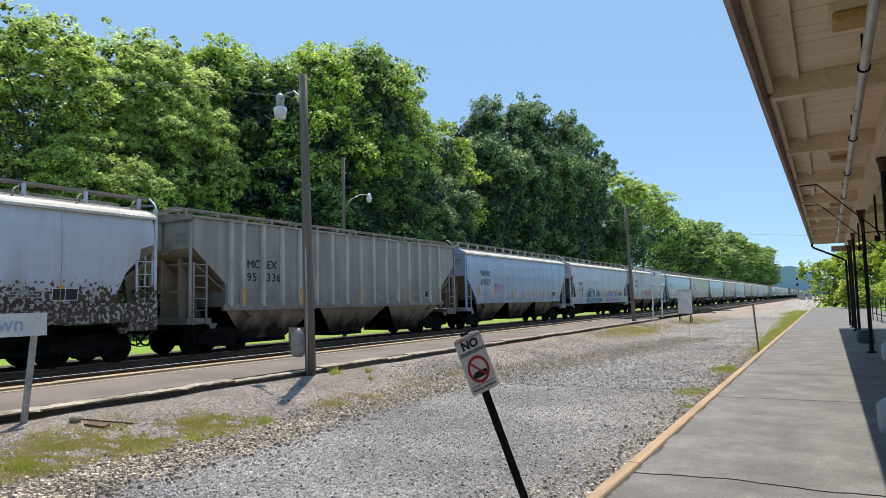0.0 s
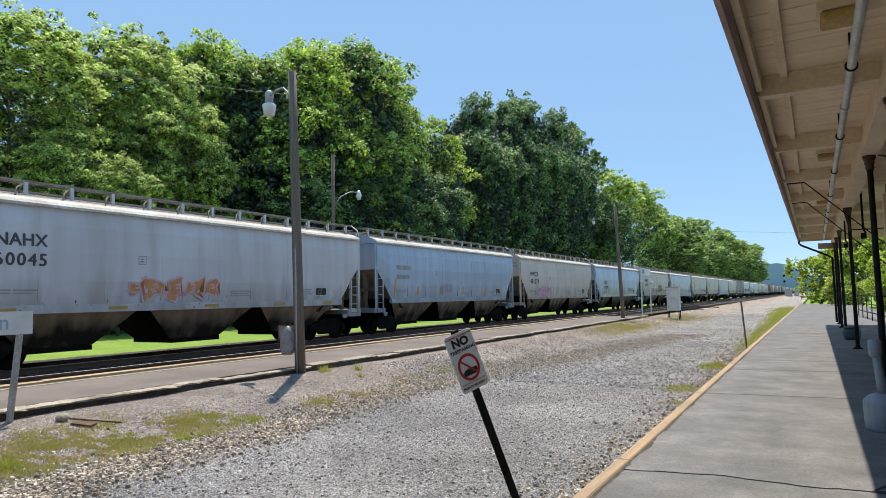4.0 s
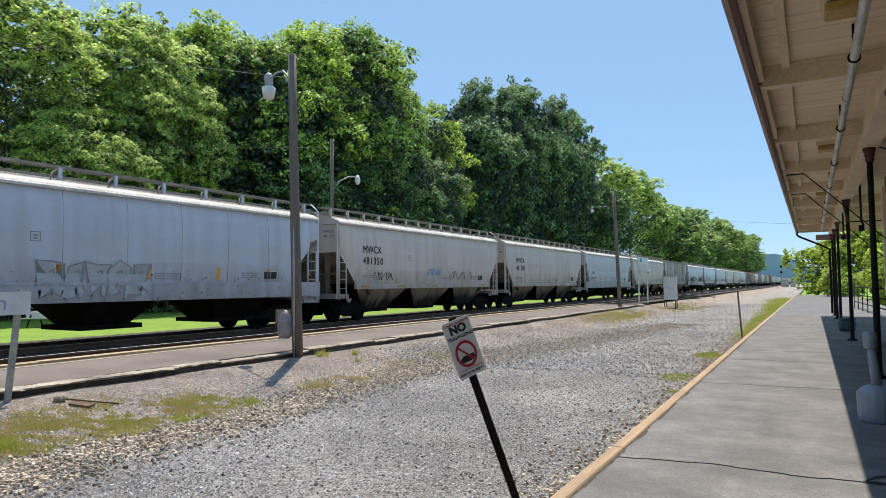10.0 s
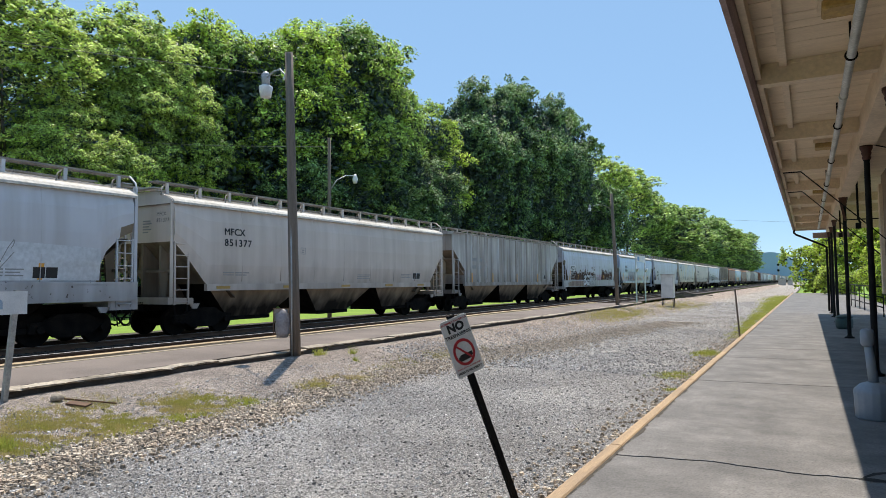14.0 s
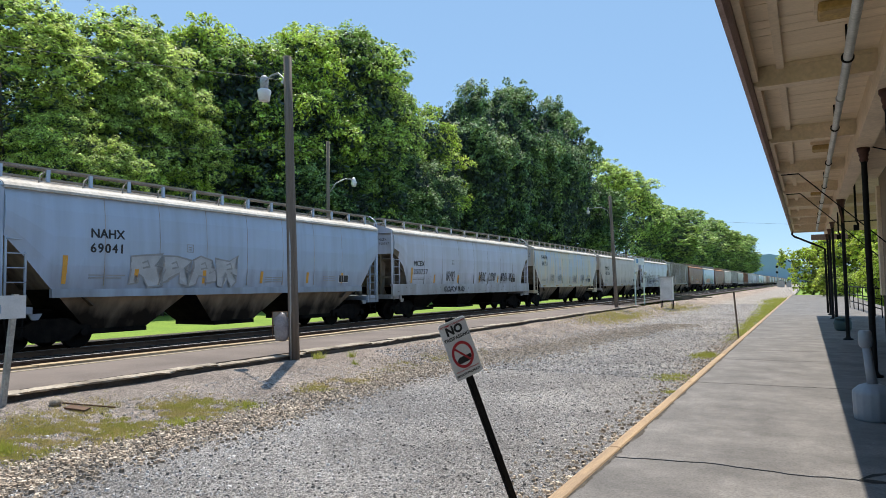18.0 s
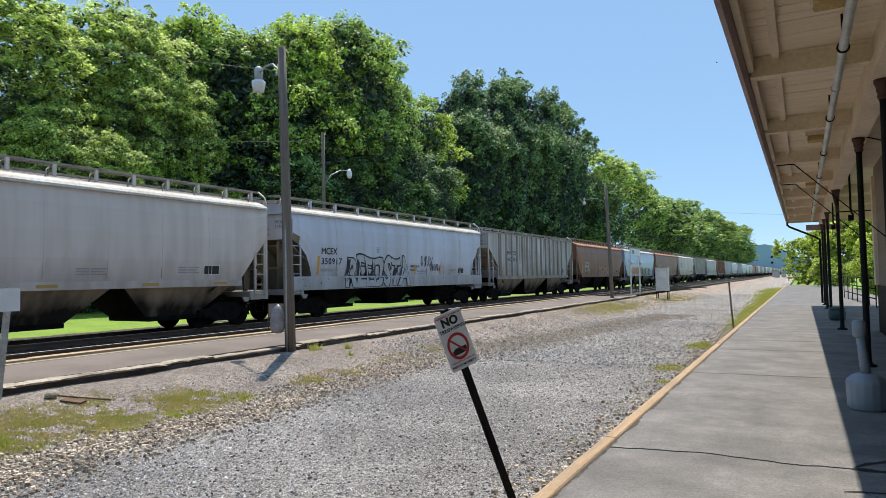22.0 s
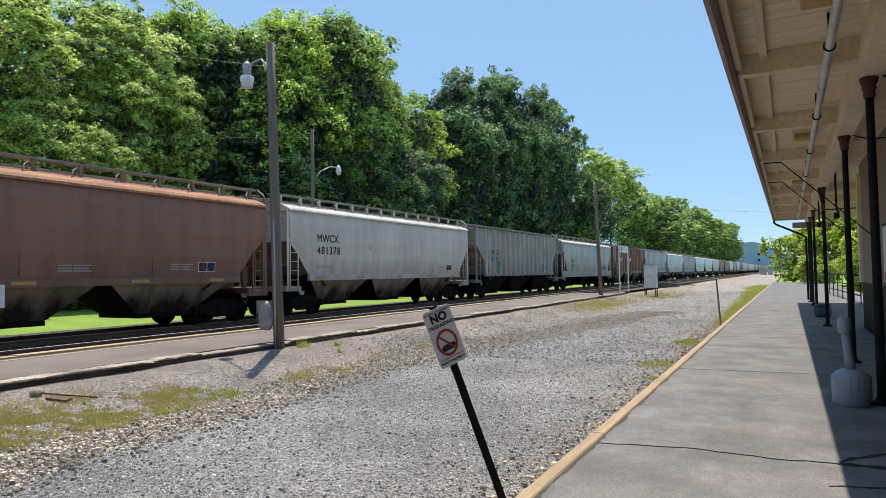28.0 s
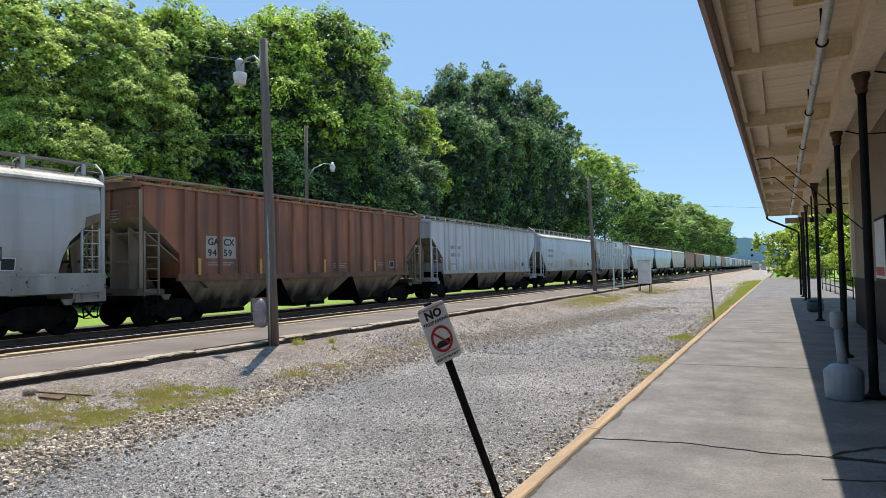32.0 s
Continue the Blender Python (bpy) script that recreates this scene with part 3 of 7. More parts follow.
while y < 46:
    l, me = rng.choice(edge_meshes)
    part("edge_stone", me, None, platform, at=pose(-10.60 + rng.uniform(-0.04, 0.04), y, 0.135 + rng.uniform(-0.025, 0.018), 0, rng.uniform(-2, 3), rng.uniform(-0.9, 0.9)))
    y += l
bm = bmesh.new()
box(bm, -10.74, -10.525, -12, 46, -0.35, 0.085)
part("edge_footing", bm, M["tie"], platform, "dark footing under the stone edge")
bm = bmesh.new()
box(bm, -13.13, -13.03, -12, 46, 0.1, 0.161)
part("yellow_line", bm, M["yellow"], platform, "faded yellow safety line")
for i in range(12):
    bm = bmesh.new()
    box(bm, -13.62, -13.325, -12 + i * 4.85 + 0.01, -12 + (i + 1) * 4.85 - 0.01, -0.2, 0.20 - 0.01 * (i % 2))
    part("edge_timber", bm, M["edge_timber"], platform)


def track(x, name, label):
    t = thing(name, (x, 0, 0), label, "track", kind="structure")
    for s in (-1, 1):
        bm = bmesh.new()
        c = s * 0.7525
        prism(bm, [(c - 0.036, RAIL_Z), (c - 0.038, RAIL_Z - 0.04), (c - 0.01, RAIL_Z - 0.05), (c - 0.01, RAIL_Z - 0.155), (c - 0.07, RAIL_Z - 0.175),
                   (c + 0.07, RAIL_Z - 0.175), (c + 0.01, RAIL_Z - 0.155), (c + 0.01, RAIL_Z - 0.05), (c + 0.038, RAIL_Z - 0.04), (c + 0.036, RAIL_Z)], 1, -30, 1400)
        part("rail", bm, M["rail_rust"], t, "rust-brown steel rail")
        bm = bmesh.new()
        box(bm, c - 0.036, c + 0.036, -30, 1400, RAIL_Z - 0.008, RAIL_Z + 0.004)
        part("rail_head", bm, M["rail"], t, "polished rail head")
    bm = bmesh.new()
    box(bm, -1.3, 1.3, -0.115, 0.115, -0.17, -0.045)
    me = mesh_of("tie", bm, M["tie"])
    for i in range(130):
        part("tie", me, None, t, at=(0, -12 + i * 0.56, 0.0))
    return t


track(NEAR_X, "track_near", "empty railway track with shiny rails")
track(TRAIN_X, "track_far", "railway track that carries the freight train")

# ---- walk: concrete slabs and a timber kerb ----
walkway = thing("pavement", (0, 0, 0), "grey concrete station walk with cracks and joints", "pavement", kind="structure")


def crack(x):
    return 6.44 - 0.12 * math.exp(-(x + 1.7) * 3) + 0.03 * math.sin(x * 5 + 5.67) + 0.012 * math.sin(x * 13) + 0.008 * math.sin(x * 31)


def joint(y):
    return lambda x: y + 0.07 * (x - 0.2)


slab_edges = [joint(-8), joint(-3), joint(1.5), crack, joint(11.75), joint(15.5), joint(17.7), joint(21.4), joint(25.2), joint(29.0), joint(33), joint(36.5), joint(41),
              joint(46), joint(52), joint(60), joint(72), joint(92)]
slab_xs = steps(-1.70, 4.2, 60)
for a, b in zip(slab_edges, slab_edges[1:]):
    bm = bmesh.new()
    gap = 0.019 if crack in (a, b) else 0.014
    top = [bm.verts.new((x, f(x) + d, 0)) for f, d, row in ((a, gap, slab_xs), (b, -gap, slab_xs[::-1])) for x in row]
    low = [bm.verts.new((v.co.x, v.co.y, -0.3)) for v in top]
    n = len(top)
    for i in range(n):
        bm.faces.new((top[i], low[i], low[(i + 1) % n], top[(i + 1) % n]))
    h = n // 2
    for i in range(h - 1):
        bm.faces.new((top[i], top[i + 1], top[n - 2 - i], top[n - 1 - i]))
    part("slab", bm, M["concrete"], walkway)
bm = bmesh.new()
box(bm, -1.7, 4.2, -8, 92, -0.32, -0.02)
part("base", bm, M["soot"], walkway)
y = -8.0
while y < 92:
    bm = bmesh.new()
    box(bm, -1.83, -1.705, y + 0.006, y + 4.88 - 0.006, -0.30, 0.015)
    bmesh.ops.bevel(bm, geom=bm.edges, offset=0.012, segments=1, affect="EDGES")
    part("kerb_timber", bm, M["timber"], walkway, "sun-bleached timber kerb")
    y += 4.88

bm = bmesh.new()
box(bm, 4.21, 9.0, 21.3, 46, -0.3, -0.006)
part("side_slab", bm, M["concrete"], walkway)

# tar run into the cracks under the canopy
def tar_seam(line, width):
    bm = bmesh.new()
    lo, hi = [], []
    for i, (x, y) in enumerate(line):
        w = width * (0.6 + 0.5 * (i % 2)) / 2
        lo.append(bm.verts.new((x, y - w, 0.0035)))
        hi.append(bm.verts.new((x, y + w, 0.0035)))
    for i in range(len(line) - 1):
        bm.faces.new((lo[i], lo[i + 1], hi[i + 1], hi[i]))
    part("tar_seam", bm, M["soot"], walkway, "dark tar run into a crack")


dirt_rng = random.Random(31)
for y0, y1, wide in ((-2, 9.5, 0.055), (9.8, 14.2, 0.04), (14.6, 21, 0.05), (22, 34, 0.045)):
    bm = bmesh.new()
    ys = steps(y0, y1, int((y1 - y0) / 0.035))
    inner = [bm.verts.new((-1.7035, y, 0.003)) for y in ys]
    outer = [bm.verts.new((-1.70 + wide * max(0.08, 0.45 + 0.9 * noise.noise(Vector((y * 1.7, 2, 0))) + 0.5 * noise.noise(Vector((y * 9, 5, 0))) + dirt_rng.uniform(-0.1, 0.1)), y, 0.003)) for y in ys]
    for i in range(len(ys) - 1):
        bm.faces.new((inner[i], inner[i + 1], outer[i + 1], outer[i]))
    part("dirt_seam", bm, M["silt"], walkway, "dark dirt washed against the kerb")
tar_seam([(0.30 + 0.1 * i, crack(0.30 + 0.1 * i) + 0.01 * math.sin(i * 2.2)) for i in range(16)], 0.10)
tar_seam([(0.32 + 0.09 * i, 6.5 + 0.72 * (1 - math.exp(-i * 0.22)) + 0.02 * math.sin(i * 1.9)) for i in range(16)], 0.085)
tar_seam([(0.21 + 0.1 * i, 5.77 + 0.034 * i + 0.012 * math.sin(i * 1.7)) for i in range(16)], 0.03)

# ---- station canopy ----
EAVE_X, EAVE_Z, END_Y, GIRDER_X, BAY = -0.59, 4.12, 37.4, 0.95, 3.92
BEAMS = [9.46 + BAY * i for i in range(-4, 8)]
canopy = thing("canopy", (0, 0, 0), "cream-painted board canopy on black iron posts", "canopy", kind="structure")
bm = bmesh.new()
box(bm, EAVE_X + 0.02, 1.8, -12, END_Y, 4.50, 4.62)
part("roof_deck", bm, M["fascia"], canopy)
# the canopy widens past the end of the building
bm = bmesh.new()
box(bm, 1.8, 4.6, 21.3, END_Y, 4.47, 4.62)
part("wide_deck", bm, M["cream"], canopy)
for y in BEAMS:
    if 21.5 < y < END_Y:
        bm = bmesh.new()
        box(bm, GIRDER_X + 0.132, 4.6, y - 0.09, y + 0.09, 4.20, 4.468)
        part("cross_beam", bm, M["cream_beam"], canopy)
# soffit boards between the beams
bm = bmesh.new()
box(bm, EAVE_X + 0.06, 1.8, 0.004, 0.236, 4.47, 4.495)
board = mesh_of("soffit_board", bm, M["cream"])
for i in range(150):
    y = 1.0 + i * 0.24
    if y < END_Y - 0.3:
        part("soffit_board", board, None, canopy, at=(0, y, rng.uniform(-0.003, 0.003)))
bm = bmesh.new()
box(bm, EAVE_X + 0.06, 1.8, -12, 1.0, 4.47, 4.495)
part("soffit", bm, M["cream"], canopy)
bm = bmesh.new()
box(bm, EAVE_X + 0.10, GIRDER_X, -0.09, 0.09, 4.20, 4.469)
box(bm, -0.12, GIRDER_X - 0.1, -0.118, -0.092, 4.425, 4.468)
beam = mesh_of("cross_beam", bm, M["cream_beam"])
for y in BEAMS:
    if y < END_Y:
        part("cross_beam", beam, None, canopy, at=(0, y, 0))
bm = bmesh.new()
prism(bm, [(EAVE_X - 0.03, EAVE_Z), (EAVE_X + 0.02, EAVE_Z), (EAVE_X + 0.056, 4.20), (EAVE_X + 0.056, 4.66), (EAVE_X - 0.04, 4.66), (EAVE_X - 0.04, 4.5)], 1, -12, END_Y)
part("fascia", bm, M["fascia"], canopy, "dull purple-brown fascia board")
for y0, y1 in zip(BEAMS, BEAMS[1:] + [END_Y]):
    for x, w, z0 in ((EAVE_X + 0.06, 0.07, 4.27), (-0.25, 0.09, 4.40)):
        bm = bmesh.new()
        box(bm, x, x + w, y0 + 0.092, min(y1, END_Y) - 0.092, z0, 4.468)
        part("batten", bm, M["cream_beam"], canopy)
bm = bmesh.new()
box(bm, GIRDER_X - 0.13, GIRDER_X + 0.13, -12, END_Y, 3.97, 4.20)
box(bm, GIRDER_X - 0.10, GIRDER_X + 0.10, -12, END_Y, 4.20, 4.469)
part("girder", bm, M["cream_beam"], canopy)
bm = bmesh.new()
box(bm, EAVE_X + 0.03, 4.6, END_Y - 0.08, END_Y - 0.002, 4.12, 4.499)
part("end_board", bm, M["cream_beam"], canopy)
# posts
bm = bmesh.new()
lathe(bm, [(0.13, 0), (0.13, 0.03), (0.075, 0.05), (0.053, 0.10), (0.046, 3.70), (0.056, 3.72)], 16)
post_mesh = mesh_of("shaft", bm, M["black"])
bm = bmesh.new()
lathe(bm, [(0.056, 3.721), (0.072, 3.76), (0.062, 3.79), (0.080, 3.84), (0.074, 3.87), (0.100, 3.92), (0.100, 3.969)], 16)
cap_mesh = mesh_of("capital", bm, M["capital"])
for y in (9.45, 13.42, 21.6, 29.6, 33.5, 37.0):
    p = thing("canopy_post", (0.94, y, 0), "slim black iron canopy post with a flared capital", "post", "canopy posts")
    part("shaft", post_mesh, None, p)
    part("capital", cap_mesh, None, p, "dark red flared capital")

# ---- station building ----
station = thing("station_building", (0, 0, 0), "cream station wall with a dark wainscot", "building")
bm = bmesh.new()
box(bm, 1.8, 2.1, -12, 21.2, 1.25, 4.46)
part("wall", bm, M["wall_paint"], station)
bm = bmesh.new()
box(bm, 1.78, 2.12, -12, 21.22, 0, 1.25)
part("wainscot", bm, M["wainscot"], station, "dark brown wainscot")
bm = bmesh.new()
box(bm, 1.72, 2.05, 20.9, 21.3, 1.252, 4.2)
part("pilaster", bm, M["cream_beam"], station)
bm = bmesh.new()
box(bm, 2.1, 9.0, 20.9, 21.2, 0, 4.46)
part("gable_wall", bm, M["wall_paint"], station)
bm = bmesh.new()
prism(bm, [(1.8, 4.64), (9.0, 4.64), (9.0, 6.9), (8.4, 7.0)], 1, -12, 21.3)
part("roof", bm, M["roof_grey"], station)

# ---- trees ----
def crown_mesh(name, seed, radius, z0, z1, lobes, clumps, each, size, material, gap=1.0, core=0):
    """A crown of many small leaves: uneven lobes inside an egg shape, clumps of foliage over each lobe, leaves in each clump."""
    r = np.random.RandomState(seed)
    half, mid = (z1 - z0) / 2, (z0 + z1) / 2

    def ways(n, lift=0.0):
        d = r.normal(size=(n, 3))
        d[:, 2] += lift
        return d / np.linalg.norm(d, axis=1)[:, None]

    d = ways(lobes)
    reach = r.uniform(0.3, 1.0, lobes) ** 0.5 * 0.9
    up = d[:, 2] * reach
    wide = np.where(up > 0.3, 1 - 0.5 * ((up - 0.3) / 0.6) ** 2, 1 - 0.58 * (0.3 - up))
    lobe = d * reach[:, None] * np.array([radius, radius, half])
    lobe[:, :2] *= wide[:, None]
    lobe[:, 2] += mid
    lobe_r = radius * r.uniform(0.24, 0.46, lobes)
    # clumps sit on the outer and upper sides of their lobes
    share = lobe_r ** 2 * (0.08 + 0.92 * np.clip((lobe[:, 2] - z0) / (z1 - z0), 0, 1))
    pick = r.choice(lobes, clumps, p=share / share.sum())
    out = lobe[pick] - [0, 0, mid]
    out /= np.linalg.norm(out, axis=1)[:, None] + 1e-6
    n = ways(clumps, 0.35) + out * 0.5
    n /= np.linalg.norm(n, axis=1)[:, None]
    clump = lobe[pick] + n * (lobe_r[pick] * r.uniform(0.65, 1.15, clumps))[:, None] * np.array([1.05, 1.05, 0.8])
    clump_r = r.uniform(0.35, 1.1, clumps) * radius / 6.0 * gap
    # leading shoots stand up out of the outline
    lead = r.rand(clumps) < 0.16
    clump[lead] += n[lead] * (clump_r[lead] * 0.45)[:, None] + np.stack([0 * clump_r[lead], 0 * clump_r[lead], clump_r[lead] * 0.35], 1)
    clump_r[lead] *= 0.8
    which = np.repeat(np.arange(clumps), each)
    leaves = len(which)
    # each clump is a drooping spray: leaves over its top and rim, few beneath
    m = ways(leaves, 0.0)
    m[:, 2] = np.where(r.rand(leaves) < 0.72, np.abs(m[:, 2]), m[:, 2])
    reach = clump_r[which] * r.uniform(0.15, 1.0, leaves) ** 0.5
    p = clump[which] + m * reach[:, None] * np.array([1.05, 1.05, 0.9])
    p[:, 2] -= 0.25 * (m[:, 0] ** 2 + m[:, 1] ** 2) * reach
    face = m * 0.45 + n[which] * 0.2 + [-0.12, 0.16, 0.62] + r.normal(size=(leaves, 3)) * 0.5
    face /= np.linalg.norm(face, axis=1)[:, None]
    a = np.cross(face, r.normal(size=(leaves, 3)))
    a /= np.linalg.norm(a, axis=1)[:, None]
    b = np.cross(face, a)
    s = (size * r.uniform(0.55, 1.3, leaves))[:, None]
    quad = np.stack([p - a * s, p - b * s * 0.6 - face * s * 0.15, p + a * s, p + b * s * 0.6 - face * s * 0.15], 1).reshape(-1, 3)
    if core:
        # dark quads inside the crown and under each spray, shade put into their colour
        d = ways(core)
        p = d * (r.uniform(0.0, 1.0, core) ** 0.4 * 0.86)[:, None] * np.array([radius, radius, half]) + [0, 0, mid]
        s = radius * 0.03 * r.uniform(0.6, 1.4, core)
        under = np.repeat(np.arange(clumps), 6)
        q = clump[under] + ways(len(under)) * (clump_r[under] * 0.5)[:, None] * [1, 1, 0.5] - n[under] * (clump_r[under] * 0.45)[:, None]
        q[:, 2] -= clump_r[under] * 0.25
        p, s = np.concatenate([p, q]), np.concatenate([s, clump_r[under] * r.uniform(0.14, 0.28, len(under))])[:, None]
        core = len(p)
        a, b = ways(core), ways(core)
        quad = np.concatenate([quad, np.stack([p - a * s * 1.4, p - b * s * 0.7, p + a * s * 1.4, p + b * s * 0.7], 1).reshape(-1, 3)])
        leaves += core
    me = bpy.data.meshes.new(name)
    me.from_pydata(quad.tolist(), [], np.arange(4 * leaves).reshape(-1, 4).tolist())
    me.materials.append(material)
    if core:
        me.materials.append(M["leaf_core_shade"])
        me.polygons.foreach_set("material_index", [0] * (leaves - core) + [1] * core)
    return me


def trunk_mesh(seed, height, girth, spread):
    """A tapered trunk with limbs that fork out into the crown."""
    r = random.Random(seed)
    bm = bmesh.new()
    here, rad = Vector((0, 0, -0.6)), girth
    spine = [here.copy()]
    for i in range(6):
        here = here + Vector((r.uniform(-0.25, 0.25), r.uniform(-0.25, 0.25), height / 6))
        rod(bm, spine[-1], here, rad, rad * 0.78, 9)
        rad *= 0.78
        spine.append(here.copy())
    for i in range(11):
        a, f = r.uniform(0, math.tau), r.uniform(0.3, 0.95)
        base = spine[0].lerp(spine[-1], f)
        tip = base + Vector((math.cos(a) * spread * r.uniform(0.5, 0.9), math.sin(a) * spread * r.uniform(0.5, 0.9), height * r.uniform(0.1, 0.3)))
        midp = base.lerp(tip, 0.5) + Vector((0, 0, -0.3))
        rod(bm, base, midp, girth * 0.3, girth * 0.2, 6)
        rod(bm, midp, tip, girth * 0.2, girth * 0.06, 6)
    return mesh_of("trunk", bm, M["bark"])


CROWNS = {
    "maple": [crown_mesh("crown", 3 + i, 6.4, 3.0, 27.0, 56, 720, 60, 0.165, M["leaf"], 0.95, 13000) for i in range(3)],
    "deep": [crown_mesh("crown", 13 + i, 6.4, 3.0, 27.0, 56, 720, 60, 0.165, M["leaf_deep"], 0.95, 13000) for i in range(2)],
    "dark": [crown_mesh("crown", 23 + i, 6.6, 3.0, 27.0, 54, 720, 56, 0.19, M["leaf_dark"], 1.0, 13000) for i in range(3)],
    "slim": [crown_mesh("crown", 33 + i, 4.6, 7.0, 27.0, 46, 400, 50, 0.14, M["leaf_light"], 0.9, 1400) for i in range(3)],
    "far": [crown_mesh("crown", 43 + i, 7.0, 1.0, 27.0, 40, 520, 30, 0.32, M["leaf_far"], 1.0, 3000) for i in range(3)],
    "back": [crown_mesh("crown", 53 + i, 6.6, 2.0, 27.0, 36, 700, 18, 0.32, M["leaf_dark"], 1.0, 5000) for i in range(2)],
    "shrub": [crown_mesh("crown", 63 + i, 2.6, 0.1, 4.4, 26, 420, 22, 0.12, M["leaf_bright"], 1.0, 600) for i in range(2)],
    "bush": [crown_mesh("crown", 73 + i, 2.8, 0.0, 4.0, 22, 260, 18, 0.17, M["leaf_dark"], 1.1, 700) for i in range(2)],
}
TRUNKS = [trunk_mesh(80 + i, 20.0, 0.4, 4.0) for i in range(3)]
THIN = trunk_mesh(90, 20.0, 0.22, 2.6)
STEMS = trunk_mesh(91, 2.6, 0.09, 1.6)
tree_rng = random.Random(2)


def tree(x, y, top, width, sort, label, group=""):
    """width: the crown's radius."""
    base = ground_height(x, y) if x < -20 else -0.5
    crown = CROWNS[sort][tree_rng.randrange(len(CROWNS[sort]))]
    own_r = {"maple": 6.0, "deep": 6.0, "dark": 6.2, "slim": 4.3, "far": 6.6, "back": 6.2, "shrub": 2.6, "bush": 2.8}[sort]
    own_h = {"shrub": 4.5, "bush": 4.1}.get(sort, 26.6)
    t = thing("shrub" if sort in ("shrub", "bush") else "tree", pose(x, y, base), label, "shrub" if sort in ("shrub", "bush") else "tree", group)
    size = Matrix.Rotation(tree_rng.uniform(0, math.tau), 4, "Z") @ Matrix.Diagonal((width / own_r, width / own_r, (top - base) / own_h, 1))
    part("trunk", STEMS if sort in ("shrub", "bush") else THIN if sort == "slim" else tree_rng.choice(TRUNKS), None, t, at=size)
    part("crown", crown, None, t, at=size)
    return t


# the wood behind the tracks: place along the field, height of the top, radius of the crown
FRONT = [
    (-45, 14.6, 22.0, 4.2, "slim"), (-46, 18.0, 21.5, 3.6, "slim"), (-43, 21.5, 21.0, 4.0, "slim"), (-50, 24.5, 20.5, 3.8, "slim"), (-49, 28.0, 22.8, 4.2, "slim"), (-46, 31.0, 23.6, 4.4, "slim"), (-49, 35.2, 24.0, 4.4, "slim"), (-52, 38.8, 26.0, 4.4, "slim"),
    (-47, 40.6, 26.6, 5.2, "maple"), (-44, 43.5, 25.6, 5.4, "deep"), (-43, 47.8, 27.0, 5.4, "maple"), (-43, 54.6, 30.6, 6.4, "deep"), (-44, 64.0, 30.0, 4.4, "deep"), (-60, 100.0, 32.5, 5.5, "slim"),
    (-46, 78, 26.0, 5.0, "maple"), (-47, 92.5, 33.2, 6.4, "dark"), (-46, 102.5, 35.0, 6.0, "dark"), (-47, 113.3, 39.4, 7.4, "dark"), (-46, 126, 38.6, 6.6, "dark"), (-47, 138, 41.2, 7.0, "dark"), (-55, 197, 41.0, 8.6, "slim"), (-52, 217, 40.4, 8.8, "slim"), (-52, 246, 38.4, 8.4, "far"),
    (-52, 338, 38.0, 12.0, "far"), (-52, 445, 42.0, 14.0, "far"), (-52, 610, 43.0, 19.0, "far"),
]
WORDS = {"deep": "broad deep green tree with a lit top", "slim": "light green slender tree at the wood's edge", "maple": "broad green leafy tree with lit top and dark shade", "dark": "tall dark green tree with a dense crown",
         "far": "hazy green tree of the distant wood", "back": "dark green tree deep in the wood"}
for x, y, top, w, sort in FRONT:
    tree(x, y, top, w * 1.12, sort, WORDS[sort], "trees of the wood")
# added dark trees before the tall ones, standing in for the shade low in their crowns
for x, y, top, w in ((-41.4, 44.5, 15.5, 4.4), (-41.2, 50.5, 16.5, 4.6), (-41.0, 57, 17.5, 4.8), (-41.2, 63.5, 17.5, 4.8), (-41.5, 70.5, 17, 4.4)):
    tree(x, y, top, w, "dark", "added dark green tree standing in for shade low in the wood", "trees of the wood")
for x, y, top, w in ((-42.0, 29.6, 17.5, 2.7), (-42.6, 32.6, 19.5, 3.0), (-42.2, 35.6, 17.0, 2.7), (-42.0, 24.5, 15.0, 2.6), (-38.6, 22.4, 12.6, 2.3), (-38.9, 26.0, 11.6, 2.1)):
    tree(x, y, top, w, "slim", "small pale green tree at the edge of the wood", "trees of the wood")
for x, y, top, w in ((-41.0, 28.5, 12.0, 2.6), (-41.6, 33.0, 11.0, 2.4), (-41.4, 38.5, 9.5, 2.2)):
    tree(x, y, top, w, "maple", "small bright green tree at the edge of the wood", "trees of the wood")
# second ranks that close the gaps
for x, y, top, w in ((-57, 14, 14, 6), (-60, 24, 15, 6), (-58, 34, 19, 6), (-54, 50, 24, 6.5), (-56, 60, 26, 6.5), (-55, 72, 27, 6.5), (-58, 84, 24, 6.5), (-58, 104, 30, 7), (-58, 122, 33, 7),
                     (-60, 150, 34, 8), (-62, 172, 34, 9), (-47, 158, 30, 7), (-47, 174, 28, 7)):
    tree(x, y, top, w, "back", WORDS["back"], "trees of the wood")
for y, top in ((280, 33), (310, 34), (385, 36), (415, 38), (500, 38), (550, 40), (660, 34)):
    tree(-50, y, top, 14, "far", WORDS["far"], "trees of the wood")
# low growth along the edge of the wood
for i in range(46):
    y = 6 + i * 3.3
    tree(-42.5 - tree_rng.uniform(0, 3), y, 2.6 + tree_rng.uniform(0, 4.5), 2.6 + tree_rng.uniform(0, 1.6), tree_rng.choice(["bush", "bush", "shrub"]), "leafy green shrub at the edge of the wood", "shrubs by the wood")
